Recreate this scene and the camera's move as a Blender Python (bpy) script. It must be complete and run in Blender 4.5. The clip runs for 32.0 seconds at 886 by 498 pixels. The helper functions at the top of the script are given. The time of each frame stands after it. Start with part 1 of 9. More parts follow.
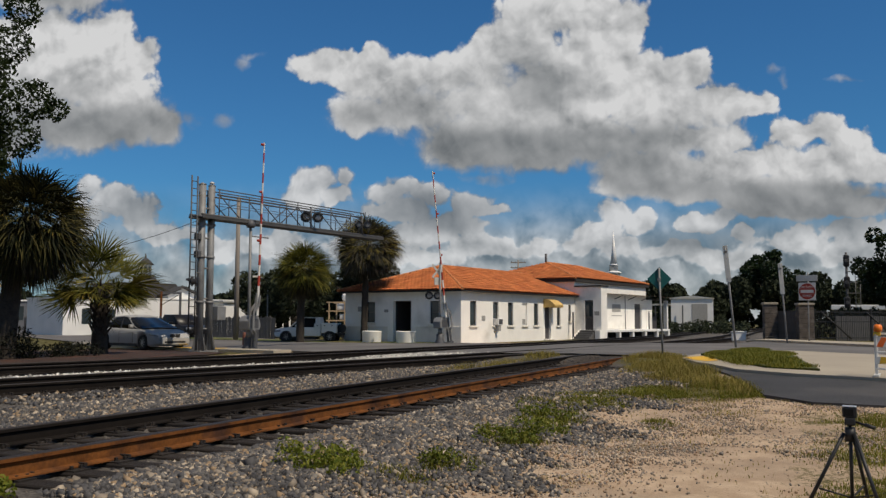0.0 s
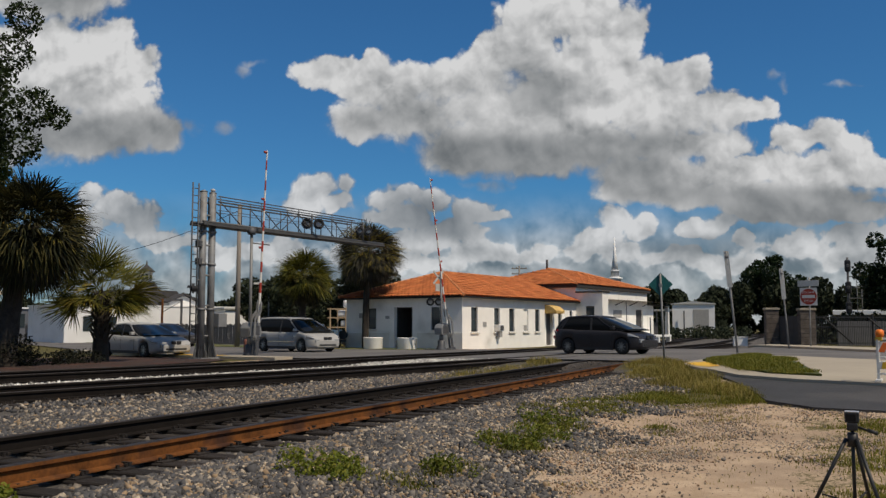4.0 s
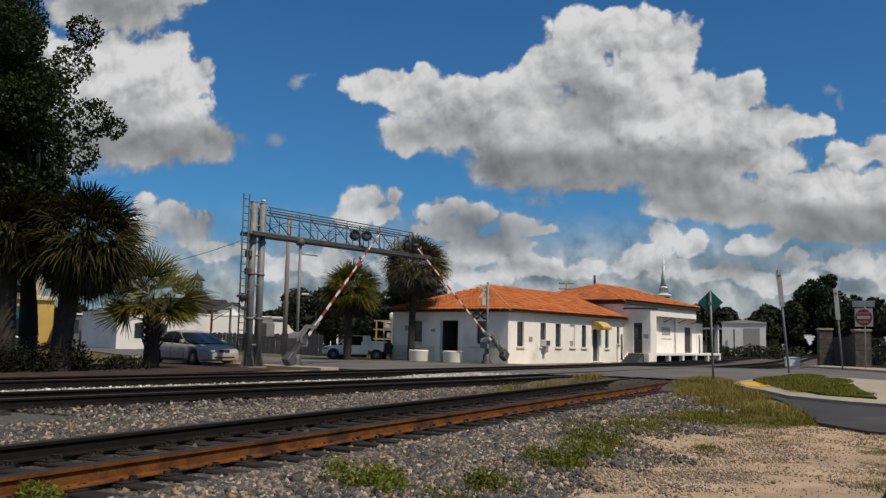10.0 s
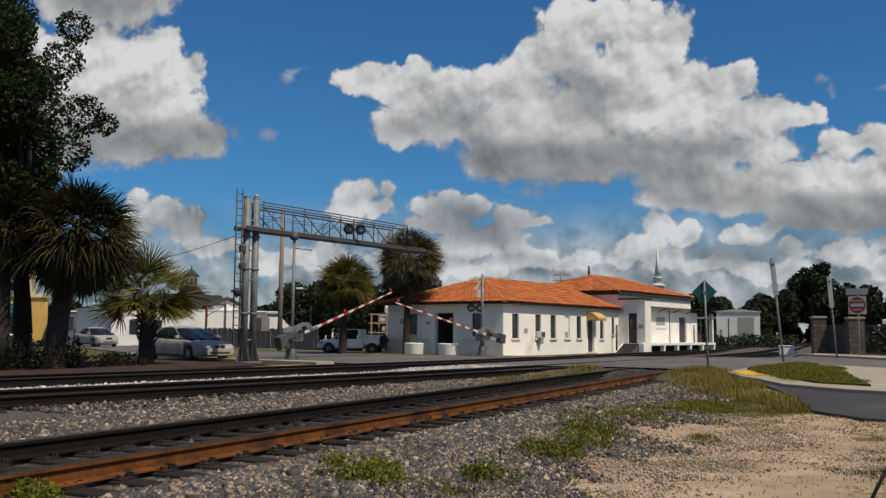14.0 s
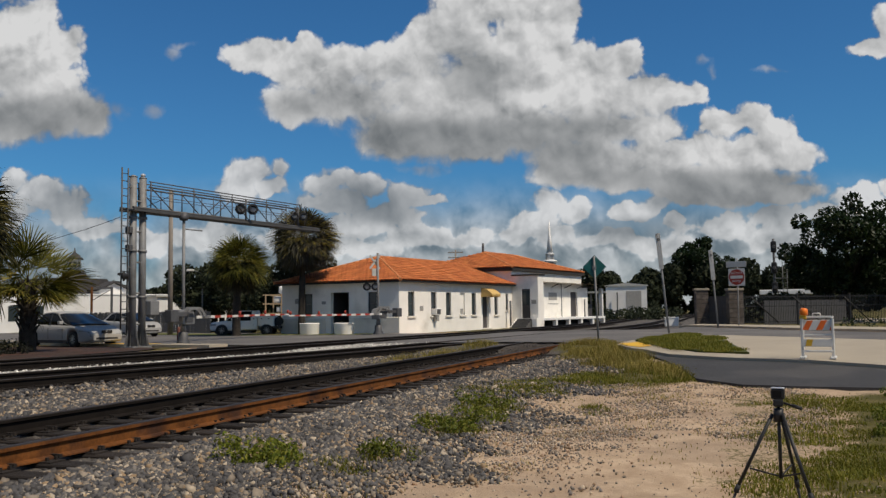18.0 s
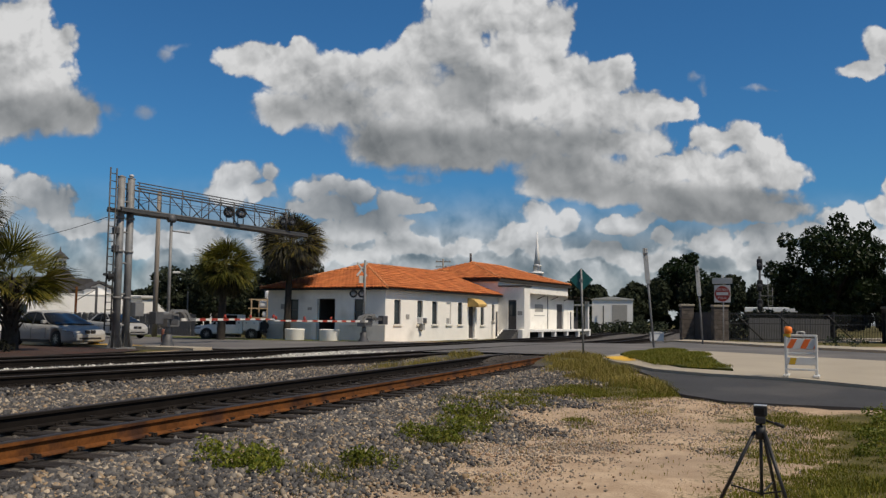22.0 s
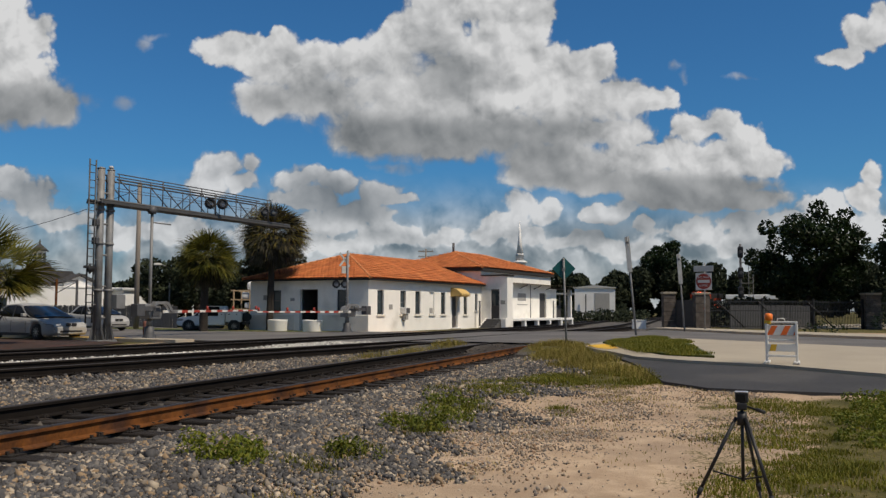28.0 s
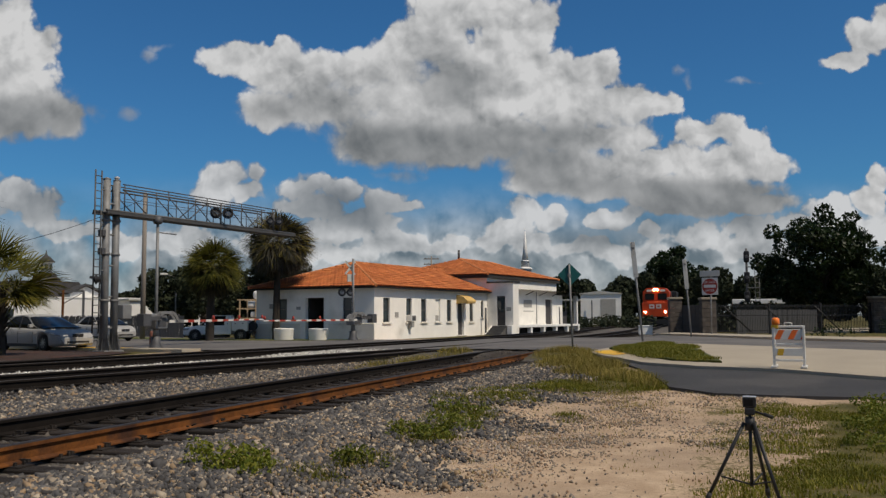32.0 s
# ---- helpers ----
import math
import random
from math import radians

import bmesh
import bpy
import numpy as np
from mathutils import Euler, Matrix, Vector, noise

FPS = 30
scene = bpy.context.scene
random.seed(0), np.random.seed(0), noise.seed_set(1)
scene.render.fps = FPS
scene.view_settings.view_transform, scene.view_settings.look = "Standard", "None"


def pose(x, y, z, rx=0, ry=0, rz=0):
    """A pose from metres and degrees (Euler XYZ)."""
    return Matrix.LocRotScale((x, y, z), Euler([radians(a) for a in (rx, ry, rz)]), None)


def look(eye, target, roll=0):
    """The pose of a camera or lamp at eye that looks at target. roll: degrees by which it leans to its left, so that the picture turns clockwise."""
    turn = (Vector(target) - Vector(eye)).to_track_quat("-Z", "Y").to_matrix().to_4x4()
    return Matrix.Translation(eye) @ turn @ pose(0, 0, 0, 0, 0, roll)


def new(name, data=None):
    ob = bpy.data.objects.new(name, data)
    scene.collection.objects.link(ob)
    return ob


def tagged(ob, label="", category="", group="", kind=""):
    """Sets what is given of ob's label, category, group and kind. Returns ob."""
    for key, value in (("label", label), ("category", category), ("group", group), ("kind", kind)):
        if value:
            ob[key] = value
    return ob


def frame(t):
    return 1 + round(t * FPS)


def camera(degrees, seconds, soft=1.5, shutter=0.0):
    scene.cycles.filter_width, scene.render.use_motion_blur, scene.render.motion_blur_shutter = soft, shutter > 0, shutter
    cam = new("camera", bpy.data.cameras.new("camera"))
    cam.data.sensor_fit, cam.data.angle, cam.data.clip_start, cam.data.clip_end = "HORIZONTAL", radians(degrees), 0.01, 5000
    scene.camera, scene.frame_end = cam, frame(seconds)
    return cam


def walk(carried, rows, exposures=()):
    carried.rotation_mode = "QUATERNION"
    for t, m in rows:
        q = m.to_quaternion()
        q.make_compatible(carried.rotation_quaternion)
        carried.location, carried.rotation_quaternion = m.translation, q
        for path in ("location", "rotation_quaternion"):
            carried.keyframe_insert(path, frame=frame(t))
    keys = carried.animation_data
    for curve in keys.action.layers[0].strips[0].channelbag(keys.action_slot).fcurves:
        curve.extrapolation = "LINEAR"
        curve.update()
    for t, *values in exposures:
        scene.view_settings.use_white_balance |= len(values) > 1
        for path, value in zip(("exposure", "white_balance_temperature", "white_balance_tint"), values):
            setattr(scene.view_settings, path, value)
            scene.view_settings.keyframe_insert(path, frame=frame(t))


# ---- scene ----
# ---- camera ----
cam = camera(52.0, 32.0, soft=1.4)
EYE = (0.0, 0.0, 1.5)
# seconds and the turn of a camera held in the hand at one spot: tilt, lean, heading
PATH = [
    (0.0, 94.524, -0.210, 23.180),
    (0.5, 94.377, 0.622, 23.870),
    (1.0, 94.821, 0.415, 23.403),
    (1.5, 94.826, 0.428, 23.878),
    (2.0, 93.413, -0.711, 22.963),
    (2.5, 94.518, -1.052, 23.467),
    (3.0, 94.680, -0.962, 23.442),
    (3.5, 94.892, -0.250, 23.509),
    (5.5, 94.833, 0.012, 22.922),
    (6.0, 95.105, 0.000, 23.190),
    (6.5, 94.768, -0.100, 22.858),
    (7.0, 94.810, -0.133, 23.604),
    (7.5, 95.248, -0.446, 24.840),
    (8.0, 95.585, -0.142, 25.597),
    (8.5, 96.154, -0.461, 25.925),
    (9.0, 96.004, -0.872, 26.114),
    (9.5, 95.831, -0.856, 26.174),
    (10.0, 95.733, -1.201, 26.123),
    (10.5, 95.676, -1.048, 25.549),
    (11.0, 95.668, -1.221, 25.572),
    (11.5, 95.630, -1.398, 25.563),
    (12.0, 95.405, -1.658, 25.643),
    (12.5, 95.357, -1.429, 25.721),
    (13.0, 95.335, -1.585, 25.705),
    (13.5, 95.357, -1.124, 25.629),
    (14.0, 95.279, -0.506, 25.823),
    (14.5, 95.259, 0.083, 25.650),
    (16.5, 93.843, 0.723, 22.479),
    (17.0, 92.951, 1.198, 20.762),
    (17.5, 92.938, 1.585, 19.405),
    (18.0, 93.908, 0.767, 19.292),
    (18.5, 93.827, 0.434, 18.475),
    (19.0, 94.367, 0.634, 17.942),
    (19.5, 94.540, -0.097, 18.283),
    (20.0, 95.061, -0.749, 18.835),
    (20.5, 95.291, -1.002, 18.528),
    (21.0, 95.053, -1.093, 18.119),
    (21.5, 95.241, -1.015, 18.319),
    (22.0, 94.480, -0.716, 18.413),
    (22.5, 94.656, -0.955, 18.265),
    (23.0, 94.345, -0.609, 18.256),
    (23.5, 94.457, -0.595, 17.682),
    (24.0, 94.437, -0.590, 17.820),
    (24.5, 94.627, -0.549, 17.731),
    (25.0, 94.787, -0.535, 17.688),
    (25.5, 94.539, -0.532, 17.509),
    (27.5, 93.841, -0.244, 17.404),
    (28.0, 93.843, -0.241, 17.354),
    (28.5, 93.827, -0.212, 17.616),
    (29.0, 94.005, -0.023, 17.734),
    (29.5, 94.518, -0.168, 17.971),
    (30.0, 94.641, -0.043, 17.849),
    (30.5, 94.592, -0.041, 17.740),
    (31.0, 94.483, 0.029, 17.702),
    (31.5, 94.239, -0.151, 17.447),
    (32.0, 94.301, 0.271, 17.729),
]
walk(cam, [(t, pose(*EYE, rx, ry, rz)) for t, rx, ry, rz in PATH],
     exposures=((0.0, -0.10), (14.0, -0.06), (28.5, -0.06), (30.5, -0.16), (32.0, -0.18)))

# ---- sky and sun ----
SUN_AZ, SUN_EL = 107.0, 55.0      # azimuth from +y towards +x, elevation
sun_dir = Vector((math.cos(radians(SUN_EL)) * math.sin(radians(SUN_AZ)),
                  math.cos(radians(SUN_EL)) * math.cos(radians(SUN_AZ)), math.sin(radians(SUN_EL))))
sun = new("sun", bpy.data.lights.new("sun", "SUN"))
sun.data.energy, sun.data.angle, sun.data.color = 4.0, radians(0.55), (1.0, 0.875, 0.70)
sun.matrix_world = look(sun_dir * 50, (0, 0, 0))

# cumulus masses: heading and height on a plane ahead of the view, with half widths and half heights
BIG_CLOUD = [(-0.182, 0.285, 0.035, 0.021), (-0.156, 0.29, 0.03, 0.019), (-0.123, 0.298, 0.02, 0.02), (-0.081, 0.279, 0.038, 0.021), (-0.04, 0.274, 0.037, 0.024), (-0.115, 0.264, 0.056, 0.026), (-0.09, 0.236, 0.05, 0.027), (-0.14, 0.232, 0.034, 0.022), (-0.002, 0.287, 0.032, 0.034), (0.012, 0.312, 0.024, 0.026), (0.046, 0.32, 0.041, 0.042), (0.081, 0.349, 0.064, 0.033), (0.129, 0.34, 0.053, 0.036), (0.158, 0.325, 0.027, 0.027), (0.115, 0.268, 0.089, 0.057), (0.189, 0.273, 0.045, 0.029), (0.232, 0.28, 0.026, 0.023), (0.266, 0.242, 0.04, 0.021), (0.305, 0.238, 0.022, 0.017), (0.201, 0.232, 0.083, 0.029), (0.048, 0.236, 0.114, 0.045), (-0.015, 0.197, 0.053, 0.031), (0.057, 0.19, 0.057, 0.023), (0.111, 0.207, 0.07, 0.031), (0.233, 0.2, 0.077, 0.019)]
RIGHT_CLOUD = [(0.346, 0.206, 0.026, 0.023), (0.377, 0.212, 0.026, 0.019), (0.401, 0.193, 0.031, 0.025), (0.425, 0.169, 0.027, 0.018), (0.361, 0.17, 0.071, 0.027), (0.303, 0.176, 0.043, 0.021), (0.264, 0.165, 0.051, 0.022), (0.193, 0.165, 0.07, 0.024), (0.161, 0.149, 0.036, 0.016), (0.225, 0.146, 0.07, 0.015), (0.347, 0.144, 0.091, 0.014), (0.32, 0.125, 0.058, 0.015), (0.392, 0.128, 0.062, 0.013), (0.539, 0.32, 0.024, 0.027), (0.52, 0.292, 0.028, 0.012), (0.56, 0.335, 0.02, 0.027), (0.551, 0.156, 0.017, 0.019), (0.539, 0.131, 0.022, 0.019)]
LEFT_CLOUD = [(-0.49, 0.312, 0.076, 0.044), (-0.428, 0.323, 0.041, 0.031), (-0.396, 0.297, 0.03, 0.032), (-0.439, 0.27, 0.066, 0.039), (-0.397, 0.23, 0.045, 0.029), (-0.464, 0.222, 0.082, 0.031), (-0.527, 0.244, 0.069, 0.054), (-0.546, 0.319, 0.056, 0.037), (-0.585, 0.279, 0.07, 0.075), (-0.36, 0.219, 0.02, 0.02), (-0.494, 0.386, 0.08, 0.031), (-0.417, 0.394, 0.034, 0.011)]
WISP_CLOUD = [(-0.33, 0.229, 0.02, 0.016), (-0.293, 0.226, 0.019, 0.013), (-0.271, 0.292, 0.017, 0.011), (-0.262, 0.299, 0.015, 0.008), (0.321, 0.28, 0.01, 0.009), (0.331, 0.262, 0.008, 0.018), (0.4, 0.268, 0.03, 0.005), (-0.003, 0.158, 0.038, 0.009)]
MID_CLOUD = [(-0.198, 0.147, 0.025, 0.023), (-0.182, 0.155, 0.018, 0.019), (-0.213, 0.138, 0.015, 0.014), (-0.164, 0.138, 0.021, 0.015), (-0.155, 0.158, 0.012, 0.014), (-0.102, 0.142, 0.026, 0.015), (-0.083, 0.148, 0.024, 0.013), (-0.053, 0.139, 0.031, 0.015), (-0.015, 0.13, 0.035, 0.014), (0.014, 0.124, 0.019, 0.01), (-0.09, 0.121, 0.041, 0.015), (-0.034, 0.109, 0.052, 0.015), (-0.065, 0.094, 0.062, 0.014), (-0.447, 0.149, 0.016, 0.016), (-0.419, 0.133, 0.031, 0.02), (-0.385, 0.116, 0.037, 0.022), (-0.357, 0.098, 0.04, 0.018), (-0.452, 0.111, 0.04, 0.026)]
LOW_CLOUD = [(0.148, 0.117, 0.029, 0.016), (0.172, 0.11, 0.02, 0.015), (0.127, 0.102, 0.035, 0.015), (0.102, 0.082, 0.03, 0.015), (0.07, 0.079, 0.028, 0.015), (0.044, 0.076, 0.025, 0.014), (0.15, 0.083, 0.038, 0.015), (0.235, 0.109, 0.029, 0.014), (0.261, 0.114, 0.022, 0.013), (0.281, 0.103, 0.017, 0.011), (0.21, 0.076, 0.064, 0.013), (0.267, 0.068, 0.077, 0.014), (0.345, 0.088, 0.071, 0.018), (0.409, 0.074, 0.058, 0.018), (0.496, 0.12, 0.039, 0.017), (0.462, 0.104, 0.037, 0.017), (0.508, 0.099, 0.052, 0.023), (0.55, 0.096, 0.033, 0.026), (-0.225, 0.085, 0.049, 0.016), (-0.146, 0.079, 0.049, 0.015), (-0.003, 0.082, 0.056, 0.015), (-0.072, 0.07, 0.074, 0.015), (-0.292, 0.08, 0.042, 0.017), (0.397, 0.103, 0.045, 0.015)]
# how the masses are modelled: the same, with the amount by which they darken towards their feet
BIG_FOOT = [(-0.002, 0.261, 0.025, 0.032, -0.12), (0.228, 0.262, 0.026, 0.016, -0.1), (0.06, 0.186, 0.107, 0.024, -0.5), (-0.015, 0.19, 0.056, 0.025, -0.32), (0.071, 0.255, 0.039, 0.028, -0.42), (0.127, 0.2, 0.076, 0.017, -0.28), (0.046, 0.29, 0.028, 0.039, -0.2), (-0.09, 0.236, 0.056, 0.023, -0.22), (-0.141, 0.232, 0.037, 0.022, -0.26), (-0.046, 0.239, 0.038, 0.038, -0.16), (0.194, 0.209, 0.07, 0.012, -0.2), (0.144, 0.236, 0.07, 0.015, 0.08), (0.246, 0.226, 0.058, 0.017, -0.16), (0.125, 0.294, 0.032, 0.026, -0.14)]
RIGHT_FOOT = [(0.161, 0.152, 0.045, 0.022, -0.34), (0.215, 0.141, 0.057, 0.013, -0.36), (0.334, 0.14, 0.077, 0.013, -0.5), (0.418, 0.147, 0.033, 0.01, -0.3), (0.317, 0.122, 0.071, 0.013, -0.45), (0.193, 0.17, 0.057, 0.019, -0.2), (0.296, 0.165, 0.039, 0.015, -0.14), (0.392, 0.128, 0.065, 0.012, -0.34), (0.375, 0.197, 0.014, 0.017, -0.1), (0.539, 0.315, 0.033, 0.027, -0.14)]
LEFT_FOOT = [(-0.45, 0.213, 0.102, 0.027, -0.48), (-0.393, 0.222, 0.04, 0.027, -0.26), (-0.494, 0.386, 0.091, 0.028, -0.55), (-0.329, 0.225, 0.029, 0.02, -0.34), (-0.29, 0.225, 0.023, 0.015, -0.36), (-0.462, 0.265, 0.023, 0.015, -0.16), (-0.582, 0.231, 0.077, 0.047, -0.4)]
LOW_FOOT = [(-0.42, 0.10, 0.16, 0.05, -0.22), (-0.14, 0.11, 0.14, 0.04, -0.10), (-0.053, 0.13, 0.056, 0.016, -0.26), (-0.009, 0.12, 0.044, 0.011, -0.3), (-0.078, 0.139, 0.031, 0.014, -0.22), (-0.034, 0.104, 0.056, 0.01, -0.34), (-0.155, 0.153, 0.015, 0.021, -0.34), (-0.102, 0.119, 0.037, 0.013, -0.22), (0.211, 0.086, 0.051, 0.008, -0.36), (0.339, 0.106, 0.058, 0.014, -0.32), (0.417, 0.109, 0.045, 0.015, -0.3), (0.255, 0.09, 0.045, 0.009, -0.34), (0.455, 0.08, 0.046, 0.013, -0.24), (0.109, 0.063, 0.075, 0.01, -0.22), (0.344, 0.067, 0.077, 0.009, -0.24), (-0.065, 0.08, 0.049, 0.007, -0.24), (-0.411, 0.114, 0.054, 0.012, -0.3), (-0.379, 0.131, 0.027, 0.012, -0.22)]


def build_world():
    w = bpy.data.worlds.new("sky")
    scene.world = w
    w.use_nodes = True
    nt = w.node_tree
    nt.nodes.clear()
    N, L = nt.nodes.new, nt.links.new

    def math_node(op, a, b=None, c=None, clamp=False):
        n = N("ShaderNodeMath")
        n.operation, n.use_clamp = op, clamp
        for i, v in enumerate((a, b, c)):
            if v is None:
                continue
            if isinstance(v, (int, float)):
                n.inputs[i].default_value = v
            else:
                L(v, n.inputs[i])
        return n.outputs[0]

    def ramp(v, lo, hi):
        n = N("ShaderNodeMapRange")
        n.interpolation_type = "SMOOTHSTEP"
        L(v, n.inputs[0])
        n.inputs[1].default_value, n.inputs[2].default_value = lo, hi
        return n.outputs[0]

    def noise_at(vec, scale, detail, rough=0.55):
        n = N("ShaderNodeTexNoise")
        n.noise_dimensions = "2D"
        L(vec, n.inputs["Vector"])
        n.inputs["Scale"].default_value, n.inputs["Detail"].default_value = scale, detail
        n.inputs["Roughness"].default_value = rough
        return n.outputs["Fac"]

    tc = N("ShaderNodeTexCoord")
    turn = N("ShaderNodeVectorRotate")
    turn.rotation_type = "Z_AXIS"
    L(tc.outputs["Generated"], turn.inputs["Vector"])
    turn.inputs["Angle"].default_value = radians(-20.7)
    sep = N("ShaderNodeSeparateXYZ")
    L(turn.outputs[0], sep.inputs[0])
    ahead = math_node("MAXIMUM", math_node("ABSOLUTE", sep.outputs[1]), 0.12)
    u, v = math_node("DIVIDE", sep.outputs[0], ahead), math_node("DIVIDE", sep.outputs[2], ahead)
    flat = N("ShaderNodeCombineXYZ")
    L(u, flat.inputs[0])
    L(v, flat.inputs[1])
    # billows push the outlines about
    def warped(scale, detail, amount):
        n = N("ShaderNodeTexNoise")
        n.noise_dimensions = "2D"
        L(flat.outputs[0], n.inputs["Vector"])
        n.inputs["Scale"].default_value, n.inputs["Detail"].default_value = scale, detail
        push = N("ShaderNodeVectorMath")
        push.operation = "MULTIPLY_ADD"
        L(n.outputs["Color"], push.inputs[0])
        push.inputs[1].default_value = (amount, amount, 0.0)
        push.inputs[2].default_value = (-amount / 2, -amount / 2, 0.0)
        out = N("ShaderNodeVectorMath")
        L(flat.outputs[0], out.inputs[0])
        L(push.outputs[0], out.inputs[1])
        return out.outputs[0]
    bent, swell = warped(22.0, 4.0, 0.020), warped(9.0, 1.0, 0.012)

    def field(vec, rows, k):
        total = None
        for cu, cv, ru, rv in rows:
            a = N("ShaderNodeVectorMath")
            a.operation = "MULTIPLY_ADD"
            L(vec, a.inputs[0])
            a.inputs[1].default_value = (1 / ru, 1 / rv, 0)
            a.inputs[2].default_value = (-cu / ru, -cv / rv, 0)
            d = N("ShaderNodeVectorMath")
            d.operation = "LENGTH"
            L(a.outputs[0], d.inputs[0])
            total = d.outputs["Value"] if total is None else math_node("SMOOTH_MIN", total, d.outputs["Value"], k)
        return total

    def billow(vec, scale):
        """Rounded heads: smooth bumps with smaller ones on them."""
        n = N("ShaderNodeTexVoronoi")
        n.voronoi_dimensions, n.feature = "2D", "SMOOTH_F1"
        L(vec, n.inputs["Vector"])
        n.inputs["Scale"].default_value, n.inputs["Detail"].default_value = scale, 3.0
        n.inputs["Smoothness"].default_value, n.inputs["Roughness"].default_value = 0.3, 0.55
        return math_node("SUBTRACT", 0.42, n.outputs["Distance"])

    def moved(vec, du, dv):
        n = N("ShaderNodeVectorMath")
        L(vec, n.inputs[0])
        n.inputs[1].default_value = (du, dv, 0)
        return n.outputs[0]

    def shading(vec, rows):
        total = 0.0
        for cu, cv, ru, rv, amount in rows:
            a = N("ShaderNodeVectorMath")
            a.operation = "MULTIPLY_ADD"
            L(vec, a.inputs[0])
            a.inputs[1].default_value = (1 / ru, 1 / rv, 0)
            a.inputs[2].default_value = (-cu / ru, -cv / rv, 0)
            d = N("ShaderNodeVectorMath")
            d.operation = "DOT_PRODUCT"
            L(a.outputs[0], d.inputs[0])
            L(a.outputs[0], d.inputs[1])
            total = math_node("MULTIPLY_ADD", math_node("POWER", 0.45, d.outputs["Value"]), amount, total)
        return total

    dist = field(bent, BIG_CLOUD + RIGHT_CLOUD + LEFT_CLOUD, 0.28)
    dist_low = field(bent, MID_CLOUD + LOW_CLOUD, 0.42)
    fine = noise_at(flat.outputs[0], 34.0, 5.0, 0.55)
    coarse = noise_at(flat.outputs[0], 7.0, 3.0, 0.5)
    puff = billow(bent, 26.0)
    lump = math_node("ADD", math_node("MULTIPLY", puff, 0.44), math_node("MULTIPLY", math_node("SUBTRACT", fine, 0.5), 0.40))
        # crisp heads, soft feet
    foot_shade = shading(swell, BIG_FOOT + RIGHT_FOOT + LEFT_FOOT + LOW_FOOT)
    over = math_node("SUBTRACT", math_node("MULTIPLY_ADD", foot_shade, -0.45, math_node("ADD", lump, 1.19)), dist)
    foot = ramp(foot_shade, -0.06, -0.34)
    alpha_head, alpha_foot = ramp(over, -0.04, 0.22), ramp(over, -0.20, 0.40)
    blend = N("ShaderNodeMix")
    L(foot, blend.inputs[0])
    L(alpha_head, blend.inputs[2])
    L(alpha_foot, blend.inputs[3])
    alpha_big = blend.outputs[0]
    alpha_low = ramp(math_node("SUBTRACT", math_node("ADD", math_node("MULTIPLY", lump, 1.3), 1.26), dist_low), -0.06, 0.34)
    alpha_wisp = math_node("MULTIPLY", ramp(math_node("SUBTRACT", math_node("ADD", math_node("MULTIPLY", lump, 1.6), 0.9), field(bent, WISP_CLOUD, 0.2)), -0.3, 0.8), 0.55)
    # away from the mapped part of the sky, scattered cloud of the same kind
    wide = ramp(math_node("ABSOLUTE", u), 0.75, 1.1)
    scatter = math_node("MULTIPLY", ramp(coarse, 0.46, 0.56), wide)
    veil = math_node("MULTIPLY", ramp(v, 0.16, 0.07), ramp(coarse, 0.10, 0.46))
    alpha = math_node("MAXIMUM", math_node("MAXIMUM", alpha_big, math_node("MULTIPLY", alpha_low, 0.94)),
                      math_node("MAXIMUM", scatter, math_node("MULTIPLY", veil, 0.85)))
    alpha = math_node("MAXIMUM", alpha, alpha_wisp)
    # relief: the billows catch the light on their upper right
    relief = math_node("SUBTRACT", puff, billow(moved(bent, 0.004, 0.009), 26.0))
    heads = math_node("SUBTRACT", billow(swell, 11.0), billow(moved(swell, 0.010, 0.022), 11.0))
    mass = noise_at(swell, 12.0, 2.0, 0.5)
    broad = math_node("SUBTRACT", mass, noise_at(moved(swell, 0.010, 0.020), 12.0, 2.0, 0.5))
    solid = math_node("MAXIMUM", alpha_big, math_node("MULTIPLY", alpha_low, alpha_low))
    bright = math_node("ADD", math_node("MULTIPLY_ADD", solid, 0.44, 0.40), math_node("MULTIPLY", foot_shade, 1.30))
    bright = math_node("SMOOTH_MAX", bright, 0.20, 0.30)
    lit = ramp(foot_shade, -0.55, 0.0)
    bright = math_node("ADD", bright, math_node("MULTIPLY", math_node("MULTIPLY_ADD", relief, 0.40, math_node("MULTIPLY", heads, 0.55)), math_node("MULTIPLY_ADD", lit, 0.7, 0.3)))
    bright = math_node("ADD", bright, math_node("MULTIPLY", broad, 0.50))
    bright = math_node("ADD", bright, math_node("MULTIPLY", math_node("SUBTRACT", fine, 0.5), 0.07), clamp=True)
    bright = math_node("MINIMUM", bright, 0.97)
    tint = N("ShaderNodeMix")
    tint.data_type = "RGBA"
    L(bright, tint.inputs["Factor"])
    tint.inputs[6].default_value, tint.inputs[7].default_value = (0.145, 0.160, 0.172, 1), (0.71, 0.71, 0.71, 1)
    sky = N("ShaderNodeTexSky")
    sky.sky_type, sky.sun_disc = "NISHITA", False
    sky.sun_elevation, sky.sun_rotation = radians(SUN_EL), radians(SUN_AZ)
    sky.air_density, sky.dust_density, sky.ozone_density = 1.0, 0.4, 3.5
    scale = N("ShaderNodeVectorMath")
    scale.operation = "MULTIPLY"
    L(sky.outputs[0], scale.inputs[0])
    scale.inputs[1].default_value = SKY
    mix = N("ShaderNodeMix")
    mix.data_type = "RGBA"
    L(alpha, mix.inputs["Factor"])
    L(scale.outputs[0], mix.inputs[6])
    L(tint.outputs[2], mix.inputs[7])
